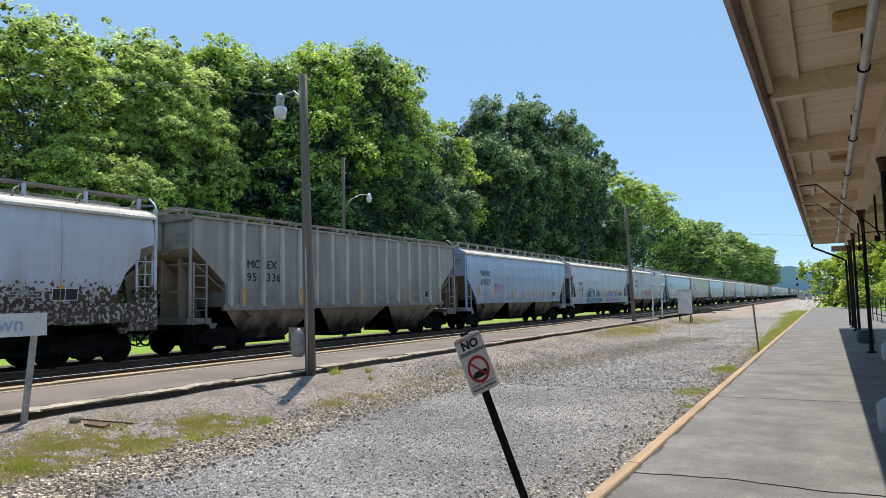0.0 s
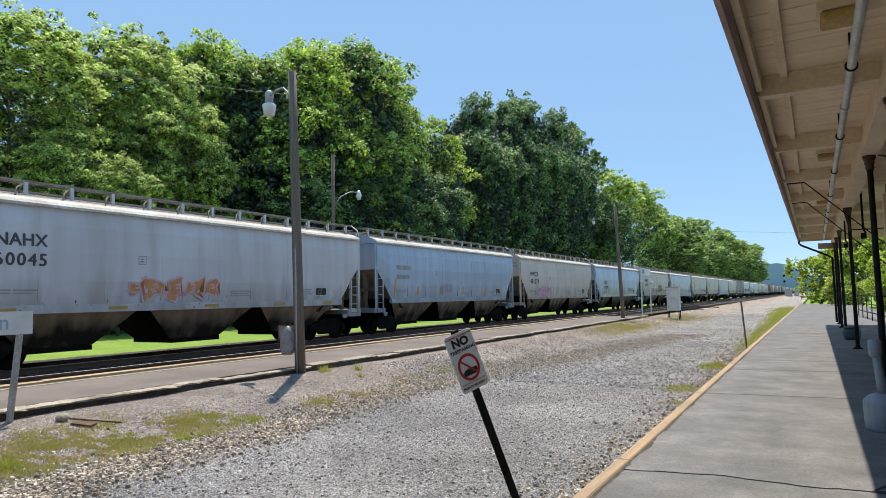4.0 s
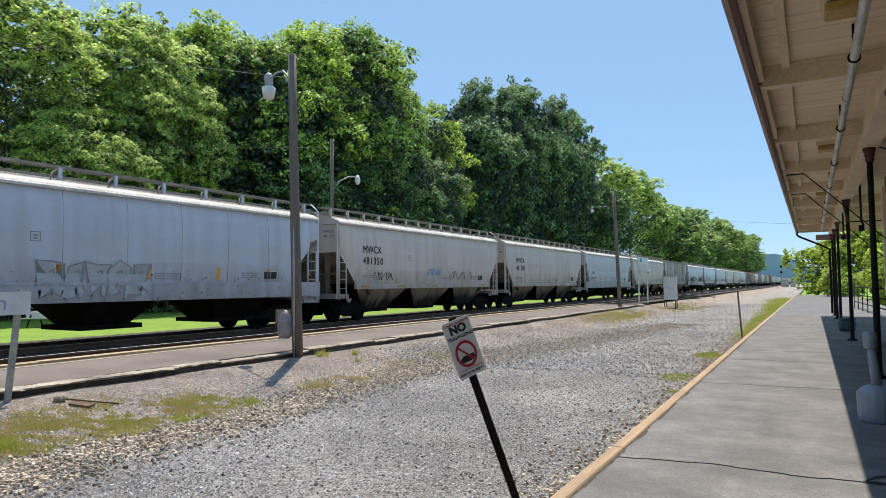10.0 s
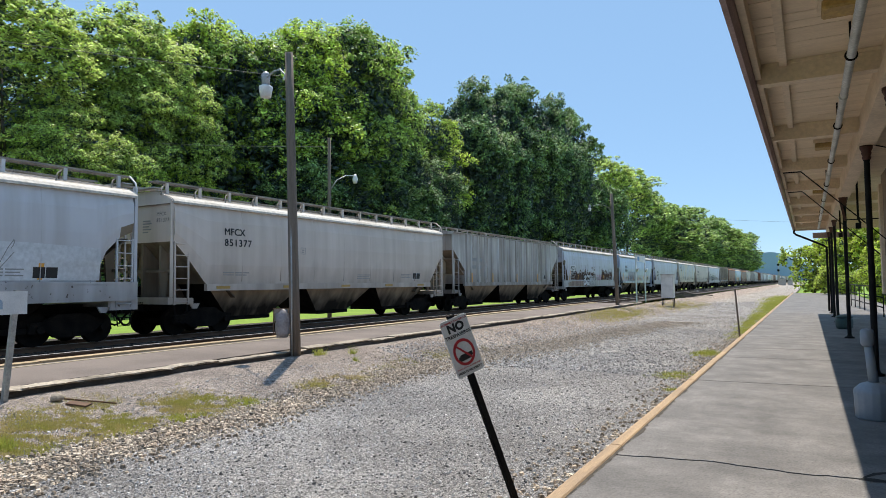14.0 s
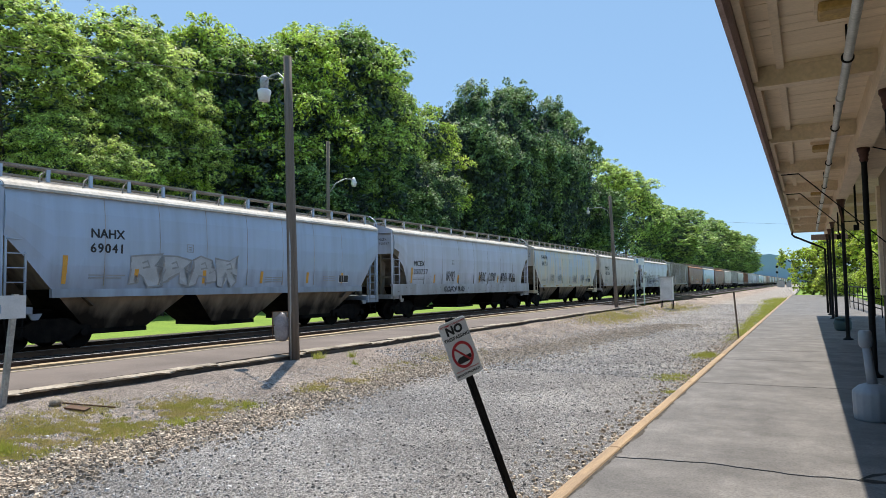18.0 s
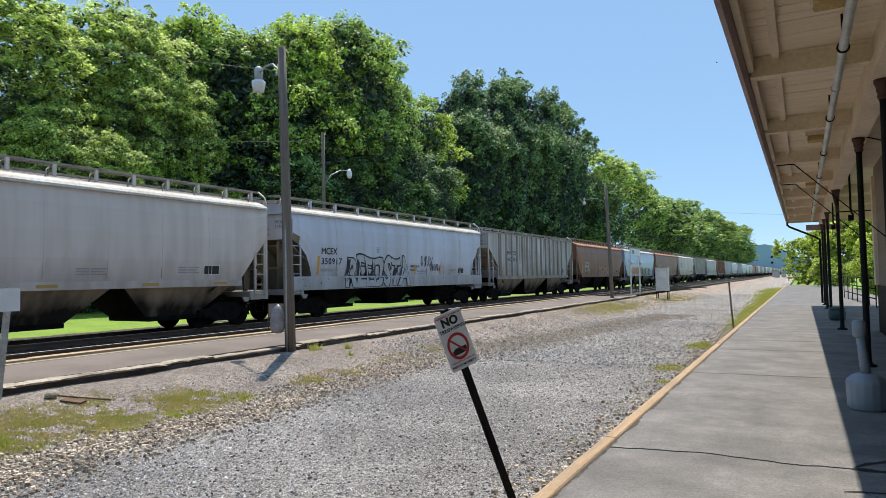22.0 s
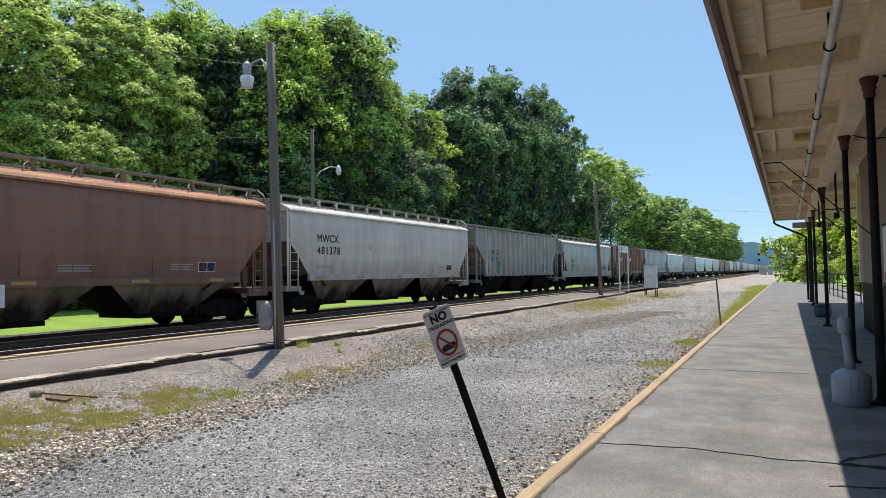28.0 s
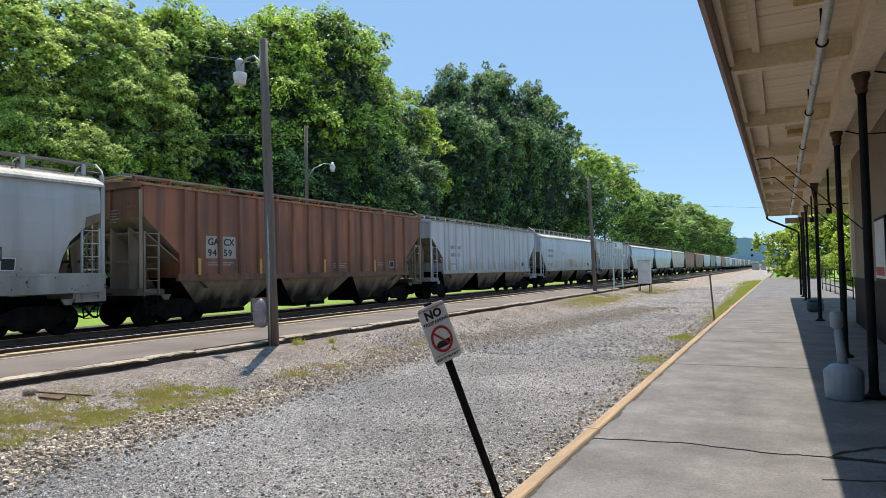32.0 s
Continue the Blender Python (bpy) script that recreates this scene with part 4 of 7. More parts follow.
# a dead tree with bare upper limbs
snag = thing("dead_tree", pose(-44, 16.6, ground_height(-44, 16.6)), "bare grey dead tree at the wood's edge", "tree", "trees of the wood")
snag_rng = random.Random(9)
bm = bmesh.new()
tube(bm, [(0, 0, -0.5), (0.1, 0.2, 8), (0.0, 0.5, 15), (0.1, 0.4, 21.5), (0.0, 0.8, 24.0)], [0.2, 0.17, 0.13, 0.07, 0.02], 8)
part("trunk", bm, M["bark"], snag)
for i in range(12):
    bm = bmesh.new()
    z, a, l = snag_rng.uniform(14, 22), snag_rng.choice((-1, 1)) * snag_rng.uniform(0.4, 1.0), snag_rng.uniform(1.5, 3.4)
    foot = Vector((0.05, 0.45, z))
    tip = foot + Vector((snag_rng.uniform(-0.5, 0.5), a * l, l * snag_rng.uniform(0.9, 1.6)))
    bend = foot.lerp(tip, 0.5) + Vector((0, a * 0.3, -0.2))
    tube(bm, [foot, bend, tip], [0.06, 0.04, 0.012], 6)
    for f in (0.35, 0.6, 0.8):
        p = foot.lerp(tip, f)
        tube(bm, [p, p + Vector((snag_rng.uniform(-0.4, 0.4), snag_rng.uniform(-0.6, 0.6), snag_rng.uniform(0.5, 1.1)))], [0.022, 0.008], 5)
    part("limb", bm, M["bark"], snag)
# bright trees past the end of the walk
for x, y, top, w in ((0.8, 97, 6.8, 3.4), (4.6, 95, 8.6, 4.2), (9.0, 93, 9.4, 4.6), (14, 92, 9.6, 5), (3.0, 84, 3.0, 2.2), (6.4, 74, 5.2, 2.8), (10.5, 70, 6.5, 3.4), (5.6, 62, 3.2, 2.0), (8.4, 54, 4.6, 2.6), (12.5, 50, 6, 3.2)):
    tree(x, y, top, w, "shrub", "bright green leafy shrub beyond the station walk", "shrubs past the walk")
# far ridge
bm = bmesh.new()
ridge = []
for i in range(60):
    x = -700 + i * 30
    hgt = 76 * math.exp(-((x + 105) / 120.0) ** 2) + 40 * math.exp(-((x + 420) / 260.0) ** 2) + 34 * math.exp(-((x - 380) / 200.0) ** 2) + 6 * noise.noise(Vector((x * 0.02, 0, 0))) + 6
    ridge.append((x, max(hgt, 1)))
prism(bm, [(-700, -20)] + ridge + [(1070, -20)], 1, 2300, 2420)
solid("backdrop", bm, M["hill"], "blue hazy wooded ridge in the far distance", "hill", kind="structure")

# ---- the freight train ----
SPEED = 14.81
# where the gap before each car lies along the track at the start
GAPS = [-5.6, 12.24, 30.15, 46.95, 64.59, 81.9, 98.36, 115.5, 133.3, 150.3, 168.2, 185.15, 202.07, 219.5, 237.69, 256.1, 273.91, 291.0, 309.3, 326.3, 343.5, 361.5, 379.6, 396.9,
        414.2, 432.9, 450.07, 467.4, 485.9, 504.22, 522.55, 540.54]
while len(GAPS) < 65:
    GAPS.append(GAPS[-1] + 17.62)

cache = {}


def shared(key, make, material):
    """A mesh of this key, built once for each material."""
    k = (key, material.name)
    if k not in cache:
        bm = bmesh.new()
        make(bm)
        cache[k] = mesh_of(key.split(":")[0], bm, material)
        if key.startswith("body:"):
            # the undersides of the sloping ends are grimy
            cache[k].materials.append(PAINT["tan" if "ribbed" in key else "dirty"])
            for f in cache[k].polygons:
                f.material_index = int(f.normal.z < -0.2)
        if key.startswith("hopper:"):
            # the sloping ends of a bay are near-black, their shade put into the colour
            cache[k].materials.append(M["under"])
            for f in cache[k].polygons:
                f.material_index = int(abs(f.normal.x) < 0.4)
    return cache[k]


def hull(bm, ends, section):
    """Loft a closed section along the car. ends: pairs of place and bottom height; section(zb) gives x, z round the body."""
    loops = [[bm.verts.new((x, y, z)) for x, z in section(zb)] for y, zb in ends]
    n = len(loops[0])
    for a, b in zip(loops, loops[1:]):
        for i in range(n):
            bm.faces.new((a[i], a[(i + 1) % n], b[(i + 1) % n], b[i]))
    bm.faces.new(loops[0][::-1])
    bm.faces.new(loops[-1])


def round_section(zb):
    top = 4.13
    side = [(1.52, zb), (1.585, zb + (top - zb) * 0.25), (1.60, zb + (top - zb) * 0.55), (1.57, zb + (top - zb) * 0.82), (1.50, top)]
    return side + [(-x, z) for x, z in side[::-1]]


def flat_section(zb):
    side = [(1.50, zb), (1.50, 4.36)]
    return side + [(-x, z) for x, z in side[::-1]]


def mirrored(pairs):
    return [(-y, z) for y, z in pairs] + [(y, z) for y, z in pairs[::-1]]


def body_round(bm):
    hull(bm, mirrored([(8.05, 2.95), (7.55, 2.45), (7.05, 1.85), (6.85, 1.62), (4.0, 1.62)]), round_section)


def body_sill(bm):
    hull(bm, mirrored([(8.0, 3.15), (7.6, 2.95), (7.2, 2.55), (7.0, 2.1), (6.9, 1.69), (4.0, 1.69)]), round_section)


def body_ribbed(bm):
    hull(bm, mirrored([(8.0, 3.40), (6.75, 2.28), (6.74, 1.52), (4.0, 1.52)]), flat_section)


def roof_round(bm):
    half = [(1.29, 4.20), (1.29, 4.37), (1.05, 4.47), (0.7, 4.55), (0, 4.58)]
    prism(bm, half + [(-x, z) for x, z in half[-2::-1]], 1, -8.10, 8.10)


def top_chord(bm):
    prism(bm, [(1.49, 4.132), (1.60, 4.132), (1.60, 4.20), (1.52, 4.285), (1.292, 4.385), (1.292, 4.20), (1.42, 4.18)], 1, -8.10, 8.10)


def end_sheet(bm):
    half = [(1.50, 4.132), (1.56, 4.19), (1.50, 4.27), (1.26, 4.38), (1.05, 4.465), (0.7, 4.545), (0, 4.575)]
    prism(bm, half + [(-x, z) for x, z in half[-2::-1]], 1, 8.102, 8.13)
    for x in (-1.46, 0.55, 1.43):
        box(bm, x - 0.02, x + 0.02, 8.052, 8.10, 2.95, 4.131)


def end_sheet_flat(bm):
    half = [(1.50, 4.30), (1.56, 4.37), (1.56, 4.43), (0.7, 4.515), (0, 4.535)]
    prism(bm, half + [(-x, z) for x, z in half[-2::-1]], 1, 8.082, 8.11)
    for x in (-1.46, 0.0, 1.43):
        box(bm, x - 0.025, x + 0.025, 8.002, 8.06, 3.40, 4.299)


def handhold(bm):
    tube(bm, [(1.50, 8.12, 4.18), (1.50, 8.14, 4.40), (1.40, 8.16, 4.60), (1.04, 8.22, 4.84), (0.98, 8.22, 4.80)], 0.028, 6)


def roof_flat(bm):
    half = [(1.50, 4.362), (1.58, 4.362), (1.58, 4.43), (0.7, 4.52), (0, 4.54)]
    prism(bm, half + [(-x, z) for x, z in half[-2::-1]], 1, -8.08, 8.08)


def hopper_bay(bm):
    lo = [bm.verts.new(c) for c in ((0.9, -0.98, 0.38), (0.9, 0.98, 0.38), (-0.9, 0.98, 0.38), (-0.9, -0.98, 0.38))]
    mid = [bm.verts.new(c) for c in ((1.46, -2.28, 1.50), (1.46, 2.28, 1.50), (-1.46, 2.28, 1.50), (-1.46, -2.28, 1.50))]
    for i in range(4):
        bm.faces.new((lo[i], lo[(i + 1) % 4], mid[(i + 1) % 4], mid[i]))
    bm.faces.new(lo[::-1])
    bm.faces.new(mid)


def hopper_deep(bm):
    lo = [bm.verts.new(c) for c in ((0.75, -0.66, 0.38), (0.75, 0.66, 0.38), (-0.75, 0.66, 0.38), (-0.75, -0.66, 0.38))]
    mid = [bm.verts.new(c) for c in ((1.15, -1.15, 0.95), (1.15, 1.15, 0.95), (-1.15, 1.15, 0.95), (-1.15, -1.15, 0.95))]
    top = [bm.verts.new(c) for c in ((1.40, -1.75, 1.55), (1.40, 1.75, 1.55), (-1.40, 1.75, 1.55), (-1.40, -1.75, 1.55))]
    for a, b in ((lo, mid), (mid, top)):
        for i in range(4):
            bm.faces.new((a[i], a[(i + 1) % 4], b[(i + 1) % 4], b[i]))
    bm.faces.new(lo[::-1])
    bm.faces.new(top)


def outlet(bm):
    box(bm, -0.98, 0.98, -0.92, 0.92, 0.24, 0.378)
    rod(bm, (-1.25, 0, 0.36), (1.25, 0, 0.36), 0.03, seg=6)


def walk_board(bm, z=4.86):
    for x0, x1, z0 in ((0.995, 1.02, z - 0.048), (0.62, 0.64, z - 0.048), (0.80, 0.815, z - 0.03)):
        box(bm, x0, x1, -8.3, 8.3, z0, z)
    for i in range(150):
        y = -8.28 + i * 0.111
        box(bm, 0.64, 0.995, y, y + 0.05, z - 0.026, z - 0.002)


def walk_board_low(bm):
    walk_board(bm, 4.72)


def walk_support(bm):
    box(bm, 0.95, 1.02, -0.045, 0.045, 4.44, 4.811)


def walk_brace(bm):
    tube(bm, [(0.70, -0.02, 4.55), (0.98, -0.10, 4.74), (1.14, -0.3, 4.62), (1.28, -0.42, 4.375)], 0.018, 6)


def walk_support_low(bm):
    box(bm, 0.965, 1.02, -0.035, 0.035, 4.44, 4.671)
    box(bm, 0.62, 1.02, -0.03, 0.03, 4.62, 4.671)


def cross_walk(bm):
    box(bm, -1.0, 1.0, 8.02, 8.36, 4.62, 4.65)


def hatch(bm):
    box(bm, -0.28, 0.28, -7.6, 7.6, 4.53, 4.64)
    for i in range(9):
        y = -7.2 + i * 1.8
        box(bm, -0.33, 0.33, y - 0.05, y + 0.05, 4.64, 4.67)


def side_ladder(bm):
    for y in (7.52, 8.0):
        box(bm, 1.50, 1.55, y - 0.025, y + 0.025, 0.98, 2.95)
    for i in range(6):
        rod(bm, (1.56, 7.52, 1.08 + i * 0.36), (1.56, 8.0, 1.08 + i * 0.36), 0.016, seg=6)


def step(bm):
    tube(bm, [(1.5, 7.52, 0.98), (1.52, 7.58, 0.45), (1.52, 7.94, 0.45), (1.5, 8.0, 0.98)], 0.02, 6)
    rod(bm, (1.52, 7.56, 0.68), (1.52, 7.97, 0.68), 0.016, seg=6)


def end_ladder(bm):
    for x in (0.95, 1.35):
        box(bm, x - 0.02, x + 0.02, 8.14, 8.19, 1.25, 4.5)
    for i in range(8):
        rod(bm, (0.95, 8.2, 1.4 + i * 0.38), (1.35, 8.2, 1.4 + i * 0.38), 0.014, seg=6)


def corner_post(bm):
    prism(bm, [(1.44, 8.06), (1.53, 8.06), (1.53, 8.16), (1.50, 8.16), (1.50, 8.09), (1.44, 8.09)], 2, 1.22, 4.2)


def end_sill(bm):
    prism(bm, [(7.3, 1.0), (8.2, 1.0), (8.2, 1.22), (7.3, 1.18)], 0, -1.5, 1.5)
    prism(bm, [(1.30, 8.2), (1.52, 8.2), (1.52, 7.35), (1.42, 7.35)], 2, 0.90, 1.2)


def side_sill(bm):
    prism(bm, [(1.50, 1.16), (1.58, 1.16), (1.58, 1.69), (1.50, 1.69)], 1, -8.15, 8.15)
    box(bm, 1.44, 1.595, -8.15, 8.15, 1.63, 1.70)


def side_lip(bm):
    box(bm, 1.44, 1.57, -6.85, 6.85, 1.40, 1.62)


def centre_sill(bm):
    # a stub carries each truck; no sill runs through between the hoppers
    box(bm, -0.32, 0.32, 5.6, 8.2, 0.78, 1.08)


def slope_sheet(bm):
    v = [bm.verts.new(c) for c in ((-1.45, 7.9, 2.95), (1.45, 7.9, 2.95), (1.45, 5.6, 1.2), (-1.45, 5.6, 1.2), (-1.45, 7.9, 2.9), (1.45, 7.9, 2.9), (1.45, 5.6, 1.15), (-1.45, 5.6, 1.15))]
    for f in ((0, 1, 2, 3), (7, 6, 5, 4), (0, 4, 5, 1), (1, 5, 6, 2), (2, 6, 7, 3), (3, 7, 4, 0)):
        bm.faces.new([v[i] for i in f])
    prism(bm, [(8.02, 1.2), (8.02, 3.1), (6.9, 1.9), (6.5, 1.2)], 0, -0.05, 0.05)
    for x in (-0.75, 0.75):
        prism(bm, [(7.75, 1.2), (7.95, 1.2), (7.95, 3.1), (7.6, 2.9)], 0, x - 0.04, x + 0.04)
    box(bm, -1.3, 1.3, 7.86, 7.94, 2.0, 2.08)


def rib(bm):
    prism(bm, [(1.502, -0.09), (1.585, -0.05), (1.585, 0.05), (1.502, 0.09)], 2, 1.53, 4.36)


def seam(bm):
    for za, zb, xa, xb in ((1.70, 2.25, 1.557, 1.588), (2.25, 3.0, 1.588, 1.603), (3.0, 3.67, 1.603, 1.573), (3.67, 4.12, 1.573, 1.506)):
        v = [bm.verts.new(c) for c in ((xa, -0.009, za), (xa, 0.009, za), (xb, 0.009, zb), (xb, -0.009, zb))]
        w = [bm.verts.new((u.co.x - 0.03, u.co.y, u.co.z)) for u in v]
        for i in range(4):
            bm.faces.new((v[i], v[(i + 1) % 4], w[(i + 1) % 4], w[i]))
        bm.faces.new(v)


def bolster(bm):
    box(bm, -1.05, 1.05, -0.2, 0.2, 0.52, 0.76)
    lathe(bm, [(0.25, 0.74), (0.25, 0.80)], 12)


def side_frame(bm):
    prism(bm, [(-1.15, 0.36), (-1.1, 0.62), (-0.75, 0.66), (-0.4, 0.84), (0.4, 0.84), (0.75, 0.66), (1.1, 0.62), (1.15, 0.36), (0.85, 0.34), (0.8, 0.46), (0.45, 0.22), (-0.45, 0.22),
               (-0.8, 0.46), (-0.85, 0.34)], 0, 0.93, 1.08)
    rod(bm, (1.08, -0.87, 0.44), (1.16, -0.87, 0.44), 0.10, seg=10)
    rod(bm, (1.08, 0.87, 0.44), (1.16, 0.87, 0.44), 0.10, seg=10)
    for i in (-0.2, 0, 0.2):
        rod(bm, (1.0, i, 0.27), (1.0, i, 0.55), 0.085, seg=8)


def wheelset(bm):
    rod(bm, (-1.12, 0, 0), (1.12, 0, 0), 0.075, seg=10)
    for s in (-1, 1):
        for x0, x1, r in ((0.69, 0.72, 0.46), (0.72, 0.83, 0.435), (0.66, 0.69, 0.41), (0.83, 0.86, 0.16)):
            rod(bm, (s * x0, 0, 0), (s * x1, 0, 0), r, seg=28)
        for k in range(5):
            a = k * math.tau / 5
            rod(bm, (s * 0.83, 0.27 * math.cos(a), 0.27 * math.sin(a)), (s * 0.836, 0.27 * math.cos(a), 0.27 * math.sin(a)), 0.055, seg=8)


def coupler(bm):
    box(bm, -0.09, 0.09, 8.15, 8.62, 0.80, 0.97)
    prism(bm, [(-0.16, 8.60), (0.18, 8.60), (0.2, 8.78), (0.05, 8.93), (-0.05, 8.78), (-0.2, 8.85)], 2, 0.74, 1.03)


def brake_gear(bm):
    rod(bm, (0.5, 7.2, 1.42), (0.5, 7.75, 1.42), 0.16, seg=12)
    box(bm, 0.2, 0.85, 6.95, 7.25, 1.25, 1.6)
    tube(bm, [(0.5, 7.75, 1.4), (0.9, 7.9, 1.3), (1.3, 7.6, 1.3), (1.35, 6.6, 1.1)], 0.025, 6)


def air_hose(bm):
    tube(bm, [(0.3, 8.2, 0.8), (0.32, 8.4, 0.62), (0.25, 8.6, 0.42), (0.15, 8.8, 0.38), (0.05, 9.0, 0.44)], 0.03, 6)


def jack_pad(bm):
    prism(bm, [(7.02, 1.0), (7.38, 1.0), (7.28, 0.84), (7.12, 0.84)], 0, 1.40, 1.45)


FLIP = pose(0, 0, 0, 0, 0, 180)
MIRROR_X = Matrix.Diagonal((-1, 1, 1, 1))
wheels = []     # wheel sets that turn, with their place on the truck and their car's number


def freight_car(k, style, colour, name_label):
    p = PAINT[colour]
    # the body ends where the next gap begins
    stretch = (GAPS[k + 1] - GAPS[k] - 1.15) / 16.3
    car = thing("covered_hopper_car", Matrix.LocRotScale((TRAIN_X, GAPS[k + 1] - 8.15 * stretch, RAIL_Z), None, (1, stretch, 1)), name_label, "railway car", "cars of the freight train")
    near = k <= 31
    body_make = {"round": body_round, "sill": body_sill, "ribbed": body_ribbed}[style]
    body = part("body", shared("body:" + style, body_make, p), None, car)
    flat = style == "ribbed"
    part("roof", shared("roof:" + style, roof_flat if flat else roof_round, M["roof_rust" if "brown" in colour else "roof_dust"]), None, car, "dusty roof sheet")
    part("hatch_cover", shared("hatch_cover", hatch, M["roof_walk"]), None, car)
    for y in (-4.5, 0, 4.5):
        # car 22's bays go near-black: the shade below its sill as colour
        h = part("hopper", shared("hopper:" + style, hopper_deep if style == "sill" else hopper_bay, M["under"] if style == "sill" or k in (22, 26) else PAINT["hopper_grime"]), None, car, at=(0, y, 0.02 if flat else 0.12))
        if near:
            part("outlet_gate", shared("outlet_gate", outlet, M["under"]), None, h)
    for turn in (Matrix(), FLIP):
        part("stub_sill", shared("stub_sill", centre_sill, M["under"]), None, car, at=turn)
        if not flat:
            part("top_chord", shared("top_chord", top_chord, M["roof_rust"] if "brown" in colour else M["chord_dust"]), None, car, at=turn)
        part("running_board", shared("running_board:" + ("low" if flat else "high"), walk_board_low if flat else walk_board, M["roof_walk"]), None, car, at=turn)
        part("side_sill", shared("side_sill:" + style, side_sill if style == "sill" else side_lip, p), None, car, at=turn)
        part("end_sill", shared("end_sill", end_sill, PAINT["dirty"] if colour == "red_brown" else p), None, car, at=turn)
        part("slope_sheet", shared("slope_sheet", slope_sheet, p if colour == "brown" else PAINT["tan"] if flat else PAINT["dirty"]), None, car, at=turn)
        for m in (turn, turn @ MIRROR_X) if near else ():
            for nm, f in (("ladder", side_ladder), ("step", step), ("corner_post", corner_post), ("jacking_pad", jack_pad)):
                part(nm, shared(nm, f, M["under"] if nm == "step" else PAINT["tan"] if colour == "red_brown" else p), None, car, at=m)
        if near:
            part("end_ladder", shared("end_ladder", end_ladder, PAINT["tan"] if colour == "red_brown" else p), None, car, at=turn)
            part("end_sheet", shared("end_sheet:" + ("flat" if flat else "round"), end_sheet_flat if flat else end_sheet, p), None, car, at=turn)
            part("handhold", shared("handhold", handhold, p), None, car, "bent end handhold", at=turn)
            part("crossover_walk", shared("crossover_walk", cross_walk, M["galv"]), None, car, at=turn)
            part("coupler", shared("coupler", coupler, M["under"]), None, car, at=turn)
            part("air_hose", shared("air_hose", air_hose, M["under"]), None, car, at=turn)
    if near:
        part("brake_gear", shared("brake_gear", brake_gear, M["under"]), None, car, at=FLIP)
        sup = shared("support:" + ("low" if flat else "high"), walk_support_low if flat else walk_support, p)
        posts = 11 if style == "sill" else 14
        for i in range(posts):
            spot = (0, -7.9 + i * 15.8 / (posts - 1), 0)
            part("walk_support", sup, None, car, at=spot)
            if not flat:
                part("walk_brace", shared("walk_brace", walk_brace, M["roof_walk"]), None, car, at=spot)
        if flat:
            rm = shared("rib", rib, M["rib_lit"] if colour == "dark_grey" else M["rib_grime"] if k == 21 else p)
            for i in range(14):
                y = (-6.35 if k == 21 else -6.05) + i * 0.9
                part("rib", rm, None, body, at=(0, y, 0))
                part("rib", rm, None, body, at=FLIP @ Matrix.Translation((0, y, 0)))
            for y in (-6.55, 6.55):
                part("rib", rm, None, body, at=(0, y, 0))
        else:
            sm = shared("weld_seam", seam, p if "brown" in colour or colour in ("beige", "grey") else M["seam"])
            for i in range(7):
                part("weld_seam", sm, None, body, at=(0, -5.4 + i * 1.8, 0))
    for s in (-1, 1):
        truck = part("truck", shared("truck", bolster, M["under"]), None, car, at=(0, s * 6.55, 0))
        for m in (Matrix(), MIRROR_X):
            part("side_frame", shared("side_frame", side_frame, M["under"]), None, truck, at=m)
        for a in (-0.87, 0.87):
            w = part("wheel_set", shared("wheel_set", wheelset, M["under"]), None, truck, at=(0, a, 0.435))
            if near:
                wheels.append((w, a, k))
    return car, body


def side_x(z, style):
    """How far out the side of a car lies at a height."""
    if style == "ribbed":
        return 1.503
    if z < 1.69:
        return 1.582 if style == "sill" else 1.572
    zb = 1.69 if style == "sill" else 1.62
    f = (z - zb) / (4.13 - zb)
    return float(np.interp(f, (0, 0.25, 0.55, 0.82, 1), (1.52, 1.585, 1.60, 1.57, 1.50))) + 0.004


def words(body, style, rows, y, z, size=0.46, ink="ink"):
    for i, text in enumerate(rows):
        me = lettering(text, size, M[ink])
        zz = z - i * size * 1.12
        bm = bmesh.new()
        # three thin layers, a little apart, make the heavy stencil strokes
        for n, (dy, dz) in enumerate(((0, 0), (0.06, 0.0), (0.03, 0.035))):
            first = len(bm.verts)
            bm.from_mesh(me)
            bm.verts.ensure_lookup_table()
            for v in bm.verts[first:]:
                v.co.y += dy * size
                v.co.z += dz * size
                v.co.x += side_x(zz + v.co.z, style) + 0.004 + 0.001 * n
        part("lettering", mesh_of("lettering", bm, M[ink], False), None, body, at=(0, y, zz))


def bars(body, style, y, z, w, rows=2, thick=0.05, ink="stencil"):
    """Small stencilled data as plain bars."""
    for i in range(rows):
        zz = z - i * thick * 2.2
        x = side_x(zz, style)
        for a, b in ((0, 0.4), (0.46, 1.0 - 0.1 * (i % 2))):
            bm = bmesh.new()
            box(bm, x - 0.02, x + 0.006, y + w * a, y + w * b, zz, zz + thick)
            part("stencil", bm, M[ink], body)


def patch(body, style, outline, ink, lift, name):
    """A flat shape of paint on the side, following its curve. outline: y, z."""
    bm = bmesh.new()
    bm.faces.new([bm.verts.new((0, y, z)) for y, z in outline])
    bmesh.ops.triangulate(bm, faces=bm.faces)
    for cut in range(7):
        bmesh.ops.bisect_plane(bm, geom=bm.verts[:] + bm.edges[:] + bm.faces[:], plane_co=(0, 0, 1.25 + cut * 0.25 + (0.195 if cut == 2 else 0)), plane_no=(0, 0, 1))
    for v in bm.verts:
        v.co.x = side_x(v.co.z + (0.003 if v.co.z > 1.69 else -0.003), style) + lift
    return part(name, bm, M[ink], body)


